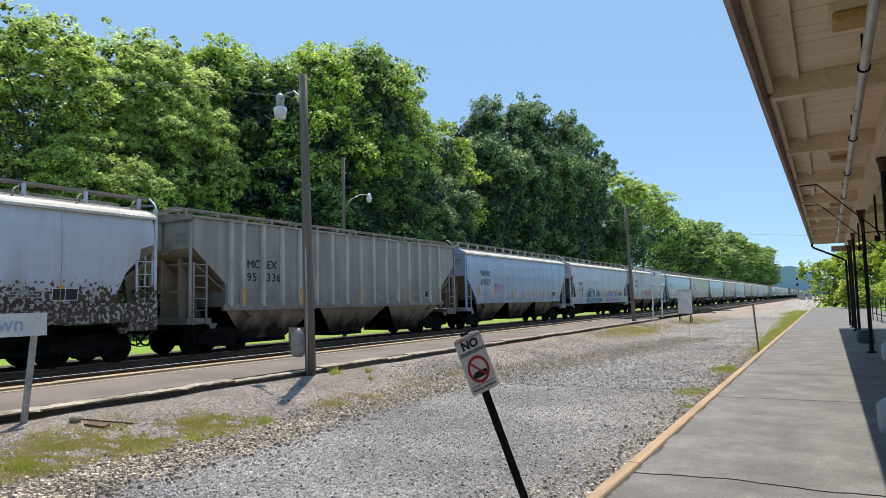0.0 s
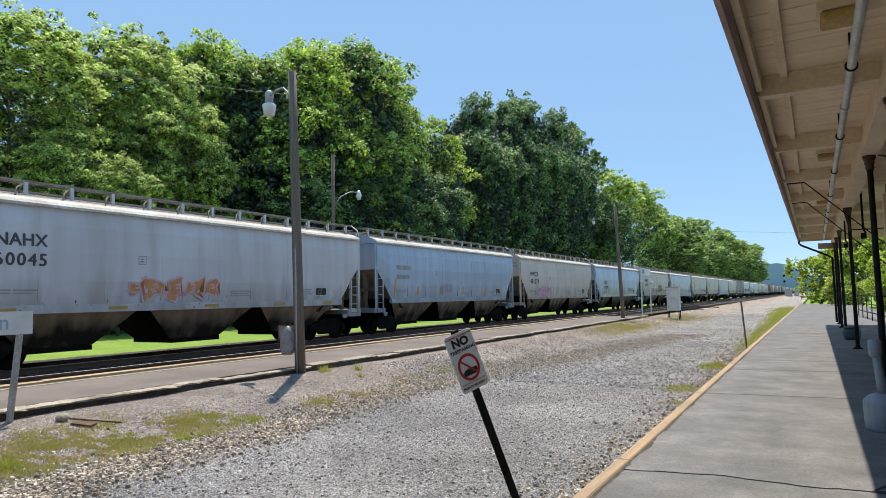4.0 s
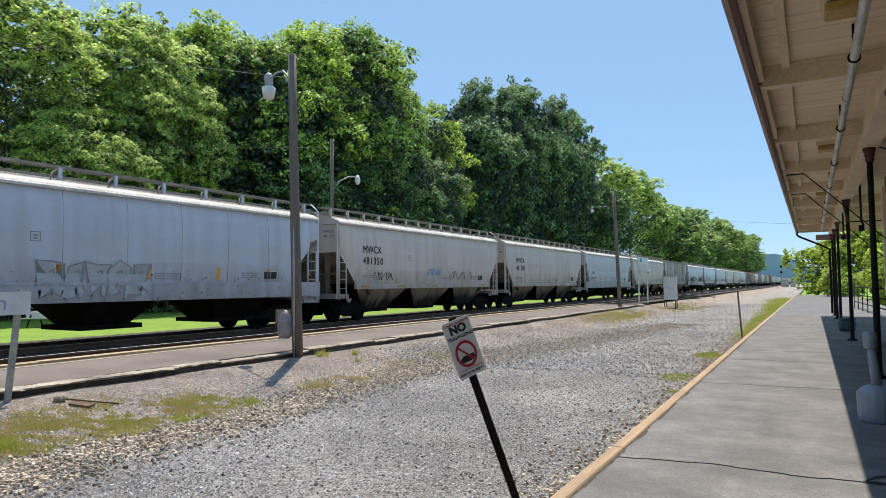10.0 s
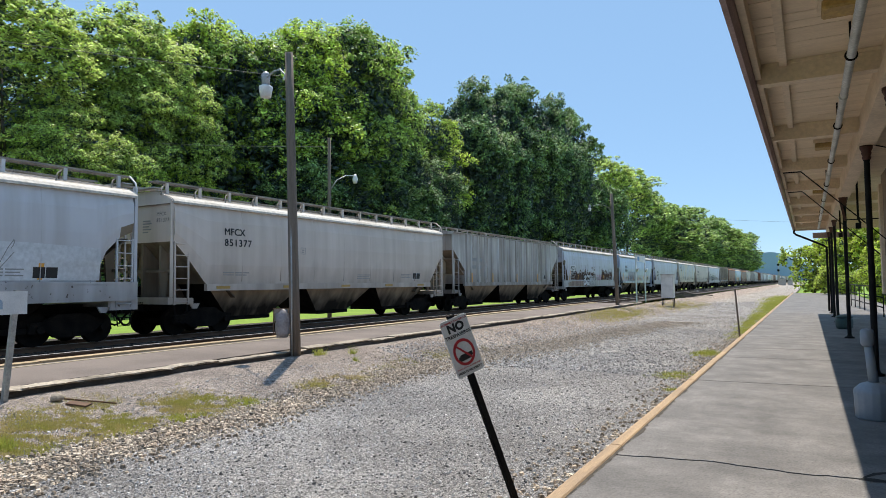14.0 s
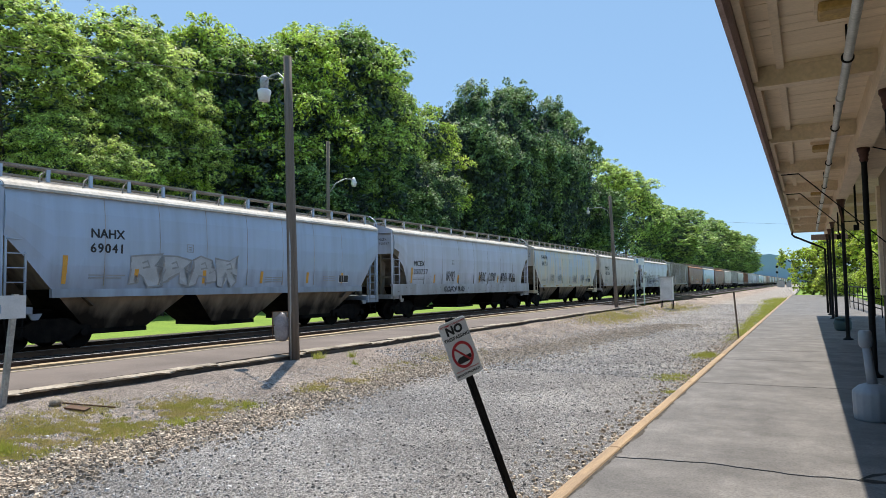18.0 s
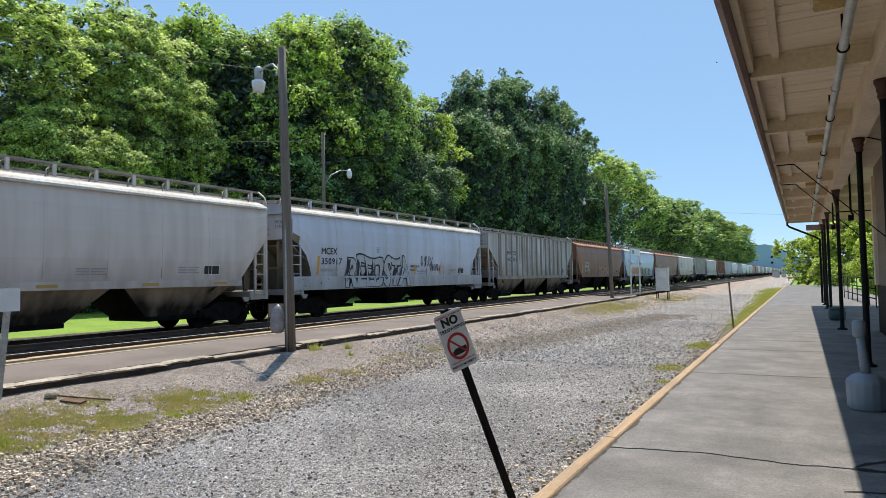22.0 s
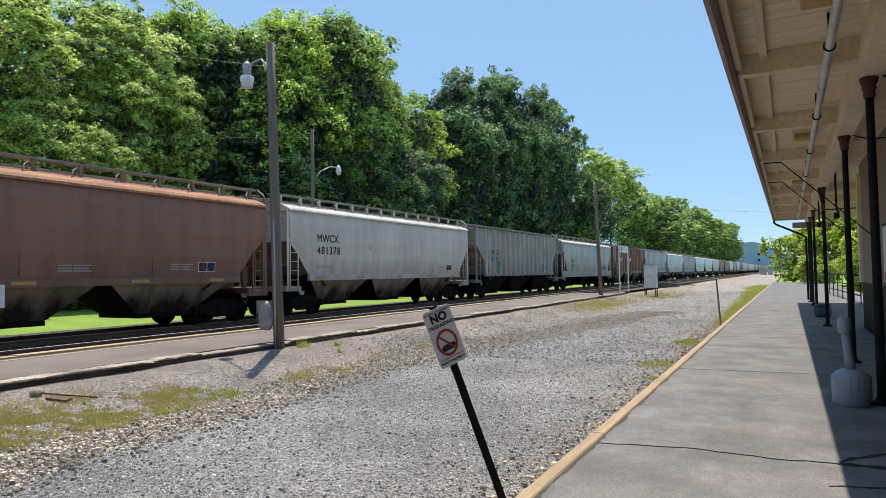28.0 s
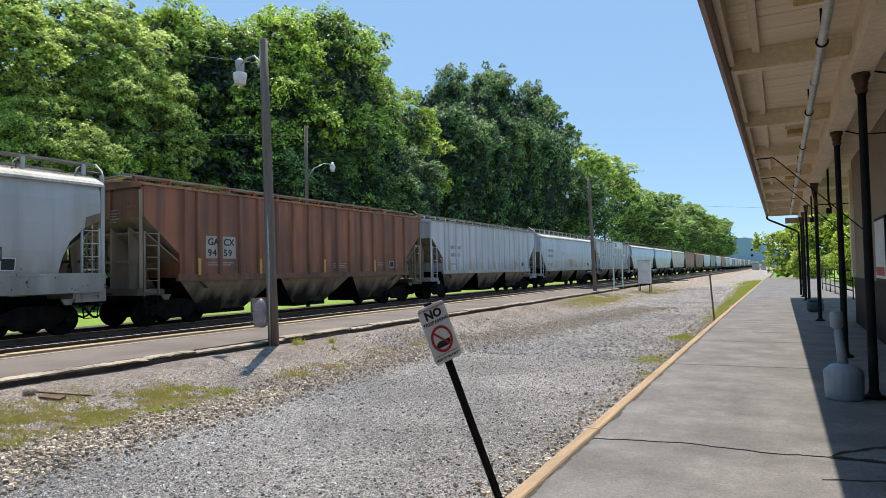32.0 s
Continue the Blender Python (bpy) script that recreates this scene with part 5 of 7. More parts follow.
def ribbon(body, style, lines, width, ink, lift, name):
    """Brush strokes, each one mesh: each line a run of y, z."""
    for line in lines:
        bm = bmesh.new()
        edges = []
        n = len(line)
        for i, (y, z) in enumerate(line):
            (ya, za), (yb, zb) = line[max(i - 1, 0)], line[min(i + 1, n - 1)]
            if line[0] == line[-1] and i in (0, n - 1):
                (ya, za), (yb, zb) = line[-2], line[1]
            d = Vector((yb - ya, zb - za))
            d = d.normalized() if d.length > 1e-4 else Vector((1, 0))
            here, last = Vector((y - ya, z - za)), Vector((yb - y, zb - z))
            sharp = 1.0
            if here.length > 1e-4 and last.length > 1e-4:
                sharp = 1 / max(0.55, abs(math.cos(here.angle(last) / 2)))
            o = Vector((-d.y, d.x)) * width / 2 * sharp
            edges.append([bm.verts.new((side_x(z + s * o.y, style) + lift, y + s * o.x, z + s * o.y)) for s in (1, -1)])
        for (a, b), (c, d) in zip(edges, edges[1:]):
            bm.faces.new((a, b, d, c))
        part(name, bm, M[ink], body)


def graffiti(body, style, y0, y1, z0, z1, letters, fills, line, back="", seed=0, thick=0.06):
    """Abstract block shapes in a row with dark outlines, like a sprayed piece."""
    q = random.Random(seed)
    w = (y1 - y0) / letters
    if back:
        pts = []
        for i in range(2 * letters + 1):
            pts.append((y0 - 0.25 + (y1 - y0 + 0.5) * i / (2 * letters), z1 + q.uniform(-0.12, 0.2)))
        pts += [(y1 + 0.4, (z0 + z1) / 2), (y1 + 0.2, z0 - 0.02), (y0 - 0.2, z0 - 0.02), (y0 - 0.4, (z0 + z1) / 2)]
        patch(body, style, pts, back, 0.003, "spray_backing")
    for i in range(letters):
        a, b = y0 + i * w + 0.02 + q.uniform(-0.1, 0.1) * w, y0 + (i + 1) * w - 0.02 + q.uniform(-0.1, 0.1) * w
        j = lambda v, s=0.13: v + q.uniform(-s, s)
        shape = [(j(a), j(z0)), (j(a + w * 0.3), j(z0)), (j(a + w * 0.36), j(z0 + (z1 - z0) * 0.3)), (j(a + w * 0.55), j(z0 + (z1 - z0) * 0.28)), (j(a + w * 0.62), j(z0)), (j(b), j(z0)),
                 (j(b), j(z0 + (z1 - z0) * 0.45)), (j(b - w * 0.12), j((z0 + z1) / 2)), (j(b), j(z1)), (j(a + w * 0.5), j(z1)), (j(a), j(z1)), (j(a + w * 0.1), j((z0 + z1) / 2))]
        patch(body, style, shape, fills[i % len(fills)], 0.006 + 0.001 * (i % 2), "spray_fill")
        mid = [[(a + w * 0.4, z0 + (z1 - z0) * 0.55), (a + w * 0.62, z0 + (z1 - z0) * 0.6), (a + w * 0.55, z0 + (z1 - z0) * 0.8), (a + w * 0.38, z0 + (z1 - z0) * 0.72)]]
        ribbon(body, style, [shape + shape[:1]] + mid, thick, line, 0.010, "spray_outline")


def bubble(body, style, text, y0, y1, z0, z1, fill, line, back="", seed=0, fat=0.06, halo=""):
    """Fat sprayed letters: a dark outline layer under a thinner filled one, both swaying a little."""
    q = random.Random(seed)
    if back:
        pts = [(y0 - 0.5 + (y1 - y0 + 1.0) * i / 12, z1 - 0.1 - 0.5 * (abs(i - 6) / 6) ** 3 * (z1 - z0) + q.uniform(-0.16, 0.16)) for i in range(13)]
        patch(body, style, pts + [(y1 + 0.9, z0 - 0.02), (y0 - 0.9, z0 - 0.02)], back, 0.003, "spray_backing")
    for n, (ink, wide) in enumerate(((halo, fat * 1.25), (line, fat), (fill, fat * 0.5))):
        if not ink:
            continue
        me = lettering(text, 1.0, M[ink], wide)
        bm = bmesh.new()
        bm.from_mesh(me)
        bmesh.ops.subdivide_edges(bm, edges=[e for e in bm.edges if e.calc_length() > 0.25], cuts=2)
        ys, zs = [v.co.y for v in bm.verts], [v.co.z for v in bm.verts]
        w, h = max(ys) - min(ys) - 2 * wide, 0.70
        for v in bm.verts:
            u, f = (v.co.y - min(ys) - wide) / w, v.co.z / h
            y = y0 + (y1 - y0) * u + 0.10 * math.sin(f * 4 + u * 9 + seed)
            z = z0 + (z1 - z0) * f + 0.09 * math.sin(u * 17 + seed) * f
            z = max(z, 1.2 if style == "sill" else 1.45)
            v.co = (side_x(z + (0.003 if z > 1.69 else -0.003), style) + 0.006 + 0.003 * n, y, z)
        part("spray_outline" if n < 2 else "spray_fill", mesh_of("spray", bm, M[ink], False), None, body)


def tag(body, style, y, z, w, h, ink="dark_ink", seed=0, thick=0.03, strokes=5):
    """A quick scrawl."""
    q = random.Random(seed)
    lines = []
    for i in range(strokes):
        cx = y + w * (i + 0.5) / strokes
        # a looping scrawl for each letter
        fa, fb, pa, pb = q.uniform(0.8, 2.2), q.uniform(1.2, 2.8), q.uniform(0, 6.28), q.uniform(0, 6.28)
        lines.append([(cx + (0.45 * math.sin(fa * u + pa) + 0.12 * (u - 2)) * w / strokes, z + h * (0.5 + 0.42 * math.sin(fb * u + pb)) + 0.03 * q.random()) for u in (n * 0.22 for n in range(20))])
    ribbon(body, style, lines, thick, ink, 0.007, "spray_tag")


def reflectors(car, body, style, kind):
    if kind == "tall":
        for i, y in enumerate((-6.55, -4.4, -1.9, 0.7, 3.2, 5.4)):
            hgt = 0.75 if i in (0,) else 0.42
            patch(body, style, [(y - 0.06, 1.76), (y + 0.06, 1.76), (y + 0.09, 1.76 + hgt), (y - 0.05, 1.76 + hgt)], "orange", 0.006, "reflector")
    elif kind == "rib":
        for y in (-6.05, -3.35, 0.25, 3.85):
            bm = bmesh.new()
            box(bm, 1.588, 1.594, y - 0.055, y + 0.055, 1.6, 2.15)
            part("reflector", bm, M["orange"], body)
    else:
        for y in (-6.2, -3.2, 0.1, 3.2, 5.9):
            bm = bmesh.new()
            box(bm, 1.568, 1.578, y - 0.28, y + 0.28, 1.46, 1.55)
            part("reflector", bm, M["amber"], body)


CARS = []
TRAIN = [
    ("sill", "white_rust"), ("ribbed", "dark_grey"), ("round", "blue"), ("sill", "white"), ("round", "grey"), ("round", "blue"), ("round", "beige"), ("round", "blue"),
    ("round", "beige"), ("sill", "white"), ("round", "beige"), ("round", "beige"), ("sill", "grey"), ("round", "beige"), ("ribbed", "ribbed_white"), ("sill", "white"),
    ("round", "blue"), ("sill", "white"), ("round", "faded"), ("round", "beige"), ("sill", "white"), ("ribbed", "ribbed_white"), ("round", "brown"), ("round", "blue"),
    ("round", "brown"), ("round", "beige"), ("ribbed", "dark_grey"), ("sill", "dusty"), ("ribbed", "red_brown"), ("ribbed", "grey"), ("round", "white"), ("ribbed", "grey"),
    ("round", "blue"), ("round", "blue"), ("round", "beige"), ("ribbed", "red_brown"), ("round", "brown"), ("round", "white"), ("ribbed", "dark_grey"), ("round", "grey"),
]
LOOK = {"faded": "tan-stained pale blue", "dusty": "dusty off-white", "white": "white", "white_rust": "white, rust-patched", "blue": "pale blue-grey", "beige": "dusty beige", "grey": "grey", "dark_grey": "dirty grey", "brown": "brown",
        "ribbed_white": "streaked off-white", "red_brown": "rusty red-brown"}
SHAPE = {"round": "smooth-sided", "sill": "smooth deep-silled", "ribbed": "ribbed"}
far_rng = random.Random(11)
for k in range(63):
    style, colour = TRAIN[k] if k < len(TRAIN) else (far_rng.choice(["round", "round", "ribbed", "sill"]), far_rng.choice(["white", "blue", "beige", "grey", "brown", "dark_grey"]))
    CARS.append(freight_car(k, style, colour, f"{LOOK[colour]} {SHAPE[style]} covered hopper car rolling on the far track"))


# ---- marks, stencils and sprayed paint, car by car ----
MARKS = {
    1: ("MC|EX", "95|336"), 2: ("NAHX", "69025"), 3: ("MCEX", "350767"), 4: ("NAHX", "60045"), 6: ("MWCX", "481279"), 7: ("WFRX", "844188"), 8: ("MWCX", "481390"), 9: ("MCEX", "350885"), 10: ("MWCX", "481350"),
    11: ("MWCX", "481288"), 12: ("FURX", "846349"), 13: ("MFCX", "851377"), 15: ("MCEX", "350853"), 16: ("NAHX", "69041"), 17: ("MCEX", "350757"), 18: ("NAHX", "66151"), 19: ("MWCX", "481336"),
    20: ("MCEX", "350917"), 21: ("MW|CX", "462|303"), 22: ("NAHX", "506311"), 23: ("NAHX",), 24: ("NAHX", "508669"), 25: ("MWCX", "481378"), 26: ("MW|CX", "461|491"), 27: ("CRDX", "14448"), 28: ("GA|CX", "94|59"),
}
for k, (car, body) in enumerate(CARS[:32]):
    style, colour = TRAIN[k]
    # where the first line of the reporting mark stands, and its size
    y, z, size = {"round": (-6.42, 2.98, 0.45), "sill": (-6.4, 2.60, 0.37), "ribbed": (-5.88, 2.84, 0.40)}[style]
    y, z, size = {4: (-6.5, 3.1, 0.44), 16: (-5.85, 3.02, 0.36), 18: (-6.66, 3.48, 0.42), 12: (-6.37, 2.36, 0.38), 13: (-6.2, 3.26, 0.33), 27: (-5.85, 2.44, 0.33), 28: (-5.66, 2.59, 0.33), 21: (-5.25, 3.0, 0.38),
                  7: (-5.6, 2.62, 0.39), 22: (-5.75, 2.42, 0.33), 24: (-5.75, 2.45, 0.33)}.get(k, (y, z, size))
    panels = {28: [(-5.72, -5.25), (-5.05, -4.46)], 21: [(-5.34, -4.70), (-4.44, -3.80)]}.get(k, [(y - 0.12, y + size * 3.55)] if k in (9, 12, 15, 22, 24) else [])
    for a, b in panels:
        patch(body, style, [(a, z - size * 1.35), (b, z - size * 1.35), (b, z + size * 0.95), (a, z + size * 0.95)], "tag_white" if k in (9, 12, 15) else "tag_grey" if k == 21 else "pale_panel", 0.002, "number_panel")
    ink = "dark_ink" if k in (26, 4) else "ink"
    if k in MARKS:
        for n in (0, 1) if "|" in MARKS[k][0] else (None,):
            rows = MARKS[k] if n is None else [t.split("|")[n] for t in MARKS[k]]
            words(body, style, rows, y + ((0.66 if k == 28 else 0.88) * n if n else 0), z, size, ink)
        if len(MARKS[k]) == 1:
            bars(body, style, y, z - 0.5, 1.3, 1, 0.22)
    else:
        bars(body, style, y, z, 1.3, 2, 0.2)
    for yy, zz, w, n in ((y, 1.98, 1.1, 2), (0.9, 1.95, 0.9, 3), (4.2, 2.0, 0.8, 3)):
        bars(body, style, yy, zz, w, n, 0.035)
    if style != "ribbed":
        ribbon(body, style, [[(-2.6, 2.75), (-2.36, 2.75), (-2.36, 2.98), (-2.6, 2.98), (-2.6, 2.75)]], 0.022, "stencil", 0.004, "data_box")
        bars(body, style, -2.54, 2.88, 0.12, 2, 0.035)
    plate = patch(body, style, [(5.2, 1.78), (5.86, 1.78), (5.86, 2.10), (5.2, 2.10)], "tag_white", 0.004, "inspection_panel")
    for a, b in ((5.22, 5.52), (5.54, 5.84)):
        patch(plate, style, [(a, 1.80), (b, 1.80), (b, 2.08), (a, 2.08)], "ink", 0.007, "test_record")
    reflectors(car, body, style, "rib" if style == "ribbed" else "tall" if style == "sill" or colour == "blue" or k == 22 else "low")

B = [b for _, b in CARS]
# soot and old dirt run down between the ribs
stain_rng = random.Random(77)
for k, n, ink in ((14, 6, "stain_dark"), (21, 9, "stain_dark")):
    bays = [i for i in range(13) if k == 14 or i > 2]
    stain_rng.shuffle(bays)
    for bay in bays[:n]:
        a, w, z0 = -6.05 + bay * 0.9 + stain_rng.uniform(0.12, 0.4), stain_rng.uniform(0.06, 0.24), stain_rng.choice((1.54, 1.54, 2.4, 3.0))
        if stain_rng.random() < 0.3:
            a, w = -6.05 + bay * 0.9 + 0.1, 0.68
        left = [(a + stain_rng.uniform(-0.012, 0.012), z0 + (4.34 - z0) * i / 9) for i in range(10)]
        right = [(a + w + stain_rng.uniform(-0.012, 0.012), z0 + (4.34 - z0) * i / 9) for i in range(10)]
        patch(B[k], "ribbed", left + right[::-1], ink, 0.003, "dirt_stain")
# small lettering on the end that faces the station
for k, (car, body) in enumerate(CARS[:32]):
    if k in MARKS:
        for i, text in enumerate(MARKS[k]):
            part("lettering", lettering(text.replace("|", ""), 0.17, M["dark_ink"]), None, body, at=pose(0.72, -8.058, 3.78 - 0.2 * i, 0, 0, -90))
    for i in range(5):
        bm = bmesh.new()
        box(bm, 0.05, 0.05 + (0.36, 0.42, 0.3, 0.4, 0.26)[i], -8.06, -8.04, 3.62 - i * 0.09, 3.66 - i * 0.09)
        part("stencil", bm, M["stencil"], body)


def rust_patch(body, style, y0, y1, z0, z1, seed):
    """Paint lost down to bare rust, ragged all round, with a few spots above."""
    q = random.Random(seed)
    n = int((y1 - y0) / 0.09)
    top = [(y1 - (y1 - y0) * i / n, z1 + q.uniform(-0.22, 0.14) - (0.25 if i in (0, n) else 0)) for i in range(n + 1)]
    low = [(y0 + (y1 - y0) * i / n, z0 + q.uniform(0, 0.06)) for i in range(n + 1)]
    patch(body, style, low + top, "rust", 0.002, "rust_patch")
    for _ in range(int(9 * (y1 - y0))):
        y, z, s = q.uniform(y0, y1), z1 + abs(q.gauss(0.0, 0.2)), q.uniform(0.02, 0.09)
        patch(body, style, [(y + s * q.uniform(0.6, 1.2) * math.cos(a), z + 1.5 * s * q.uniform(0.6, 1.2) * math.sin(a)) for a in (i * math.tau / 9 for i in range(9))], "rust", 0.002, "rust_spot")


for y in (-1.1, 3.4):
    plate = patch(B[27], "sill", [(y, 2.62), (y + 0.32, 2.62), (y + 0.32, 2.94), (y, 2.94)], "ink", 0.003, "placard")
    patch(plate, "sill", [(y + 0.16, 2.65), (y + 0.29, 2.78), (y + 0.16, 2.91), (y + 0.03, 2.78)], "tag_white", 0.006, "diamond")
patch(B[15], "sill", [(-6.9, 1.2), (-1.8, 1.2), (-1.4, 1.35), (-2.2, 1.5), (-1.7, 1.66), (-6.0, 1.64), (-7.0, 1.5)], "rust_stain", 0.002, "rust_stain")
rust_patch(B[15], "sill", 2.5, 6.2, 1.73, 2.42, 5)
rust_patch(B[15], "sill", -6.2, 0.5, 1.73, 2.36, 6)
words(B[20], "sill", ("AMMONIUM", "NITRATE"), 0.24, 2.1, 0.15, "dark_ink")
tag(B[0], "sill", -5.5, 2.0, 1.6, 0.6, "ink", 1, 0.05, 7)
tag(B[2], "round", -4.6, 2.0, 1.2, 0.6, "tag_pink", 2)
bubble(B[3], "sill", "NAK", -3.8, -1.1, 1.32, 2.3, "tag_blue", "ink", "tag_green", 3, 0.075, "tag_white")
bubble(B[3], "sill", "GYES", 1.6, 4.4, 1.3, 2.15, "tag_pink", "tag_white", "tag_blue", 4, 0.07)
graffiti(B[4], "round", -3.0, 0.4, 1.75, 2.3, 5, ["tag_orange"], "tag_rose", "", 5, 0.05)
tag(B[5], "round", -2.0, 1.85, 1.4, 0.5, "stencil", 6)
graffiti(B[6], "round", -4.9, -2.3, 1.5, 2.25, 5, ["tag_rose"], "tag_pink", "", 7, 0.03)
tag(B[7], "round", 3.0, 1.9, 1.6, 0.35, "dark_ink", 8)
for i in range(5):
    tag(B[8], "round", -4.2 + i * 1.7, 1.8, 1.2, 0.45, "dark_ink", 20 + i, 0.025, 4)
tag(B[8], "round", 0.8, 1.8, 2.6, 0.9, "ink", 9, 0.04, 8)
graffiti(B[9], "sill", -2.4, 0.8, 1.35, 2.2, 5, ["tag_grey"], "stencil", "", 10, 0.04)
tag(B[10], "round", -0.8, 2.0, 1.6, 0.4, "tag_blue", 11, 0.035)
tag(B[10], "round", 1.6, 1.8, 2.8, 0.5, "dark_ink", 12)
tag(B[10], "round", -5.5, 1.75, 1.6, 0.4, "ink", 13)
for i in range(6):
    tag(B[12], "sill", -3.9 + i * 1.5, 1.85, 1.3, 0.95, "stencil", 30 + i, 0.022, 2)
bubble(B[15], "sill", "BE", -3.0, -1.3, 1.3, 2.15, "tag_white", "ink", "", 14, 0.06)
graffiti(B[15], "sill", -1.1, 0.7, 1.3, 2.2, 3, ["tag_grey"], "dark_ink", "", 14, 0.04)
patch(B[12], "sill", [(-4.7, 1.74), (7.0, 1.74), (7.0, 2.62), (5.0, 2.70), (3.1, 2.66), (1.0, 2.72), (-2.0, 2.66), (-4.5, 2.72)], "pale_paint", 0.0012, "repainted_band")
tag(B[15], "sill", 1.2, 1.6, 1.4, 0.6, "tag_pink", 15)
graffiti(B[16], "round", -4.6, -0.4, 1.75, 2.6, 4, ["tag_grey"], "stencil", "", 16, 0.05)
for i, yy in enumerate((-3.2, 0.6, 1.9, 3.6, 4.8)):
    tag(B[17], "sill", yy, 1.8, 0.9, 0.6, "ink", 40 + i, 0.035, 5)
tag(B[17], "sill", -3.4, 1.25, 2.2, 0.3, "ink", 46, 0.05, 8)
for i, yy in enumerate((-4.8, -3.0, 0.8, 3.0, 4.8)):
    tag(B[18], "round", yy, 1.8, 1.0, 0.6, "stencil", 50 + i, 0.03, 5)
bubble(B[20], "sill", "REEDSTA", -4.7, 0.1, 1.3, 2.5, "tag_grey", "ink", "", 17, 0.085)
tag(B[20], "sill", 1.2, 2.1, 1.2, 0.6, "ink", 18)
tag(B[20], "sill", 2.2, 1.9, 1.0, 0.4, "ink", 19)
bubble(B[22], "round", "TEKN", -1.2, 2.2, 1.45, 2.3, "tag_orange", "ink", "", 21, 0.05, "tag_rose")
graffiti(B[23], "round", -4.8, 0.4, 1.5, 2.35, 6, ["tag_orange"], "tag_rose", "", 22, 0.05)
graffiti(B[23], "round", 0.2, 6.0, 1.5, 2.3, 6, ["tag_green", "tag_grey"], "dark_ink", "", 31, 0.04)
graffiti(B[26], "ribbed", -5.2, -3.4, 1.55, 2.35, 2, ["tag_green", "tag_faded"], "dark_ink", "", 23, 0.03)
graffiti(B[26], "ribbed", -3.4, -2.0, 1.6, 2.2, 2, ["tag_faded"], "stencil", "", 27, 0.03)
tag(B[26], "ribbed", -3.9, 1.6, 3.4, 0.75, "tag_faded", 29, 0.07, 4)
tag(B[26], "ribbed", -0.2, 1.6, 2.2, 0.6, "stencil", 31, 0.05, 3)
graffiti(B[26], "ribbed", 2.6, 3.2, 1.75, 2.3, 1, ["tag_blue"], "stencil", "", 24, 0.03)
graffiti(B[26], "ribbed", 4.0, 5.2, 1.55, 2.2, 2, ["tag_green", "tag_faded"], "dark_ink", "", 28, 0.03)
tag(B[27], "sill", 4.4, 1.8, 1.2, 0.6, "dark_ink", 25)
tag(B[30], "round", -1.0, 1.8, 2.0, 0.6, "tag_orange", 26, 0.06)

# ---- poles, lamps, signs ----
def wood_pole(x, y, z, height, lean, label):
    t = thing("utility_pole", (x, y, z), label, "utility pole")
    bm = bmesh.new()
    pts = [Vector((lean[0] * f, lean[1] * f, height * f)) for f in (-0.05, 0.25, 0.5, 0.75, 1.0)]
    tube(bm, pts, [0.128, 0.120, 0.111, 0.102, 0.094], 14)
    part("shaft", bm, M["pole_wood"], t)
    return t


def lamp_arm(t, foot, reach, size=1.0):
    """A curved bracket with a bucket lamp. foot: where it leaves the pole; reach: the level way out."""
    f, d = Vector(foot), Vector(reach)
    pts = [f, f + d * 0.08 + Vector((0, 0, 0.22)), f + d * 0.3 + Vector((0, 0, 0.40)), f + d * 0.65 + Vector((0, 0, 0.44)), f + d + Vector((0, 0, 0.36))]
    bm = bmesh.new()
    tube(bm, pts, 0.022 * size, 8)
    part("arm", bm, M["grey_metal"], t, "curved grey metal lamp arm")
    c = f + d + Vector((0, 0, 0.36))
    bm = bmesh.new()
    lathe(bm, [(0.03 * size, -0.16 * size), (0.10 * size, -0.15 * size), (0.11 * size, 0.10 * size), (0.07 * size, 0.17 * size), (0.03 * size, 0.19 * size)], 18, c)
    head = part("lamp_head", bm, M["grey_metal"], t, "grey metal lamp housing")
    bm = bmesh.new()
    lathe(bm, [(0.10 * size, -0.48 * size), (0.135 * size, -0.47 * size), (0.175 * size, -0.24 * size), (0.17 * size, -0.20 * size), (0.10 * size, -0.155 * size)], 18, c)
    part("refractor", bm, M["glass_white"], head, "milky lamp glass")


def cable(points, r, label, sag=0.0):
    bm = bmesh.new()
    a, b = Vector(points[0]), Vector(points[1])
    pts = [a.lerp(b, i / 16) - Vector((0, 0, sag * 4 * (i / 16) * (1 - i / 16))) for i in range(17)]
    tube(bm, pts, r, 5)
    return solid("overhead_wire", bm, M["wire"], label, "wire")


pole = wood_pole(-10.48, 11.6, -0.02, 7.12, (0, -0.24), "weathered brown wooden pole with a lamp and a bag holder")
lamp_arm(pole, (-0.12, -0.2, 6.45), (-1.05, 0.40, 0), 0.98)
bm = bmesh.new()
rod(bm, Vector((-0.15, -0.15, 6.55)), Vector((-0.25, -0.15, 6.58)), 0.035, seg=8)
part("insulator", bm, M["white"], pole, "white insulator")
bm = bmesh.new()
tube(bm, [(0.04, -0.17, -0.05), (0.04, -0.18, 1.8), (0.02, -0.2, 4.4)], 0.02, 6)
part("conduit", bm, M["grey_metal"], pole)
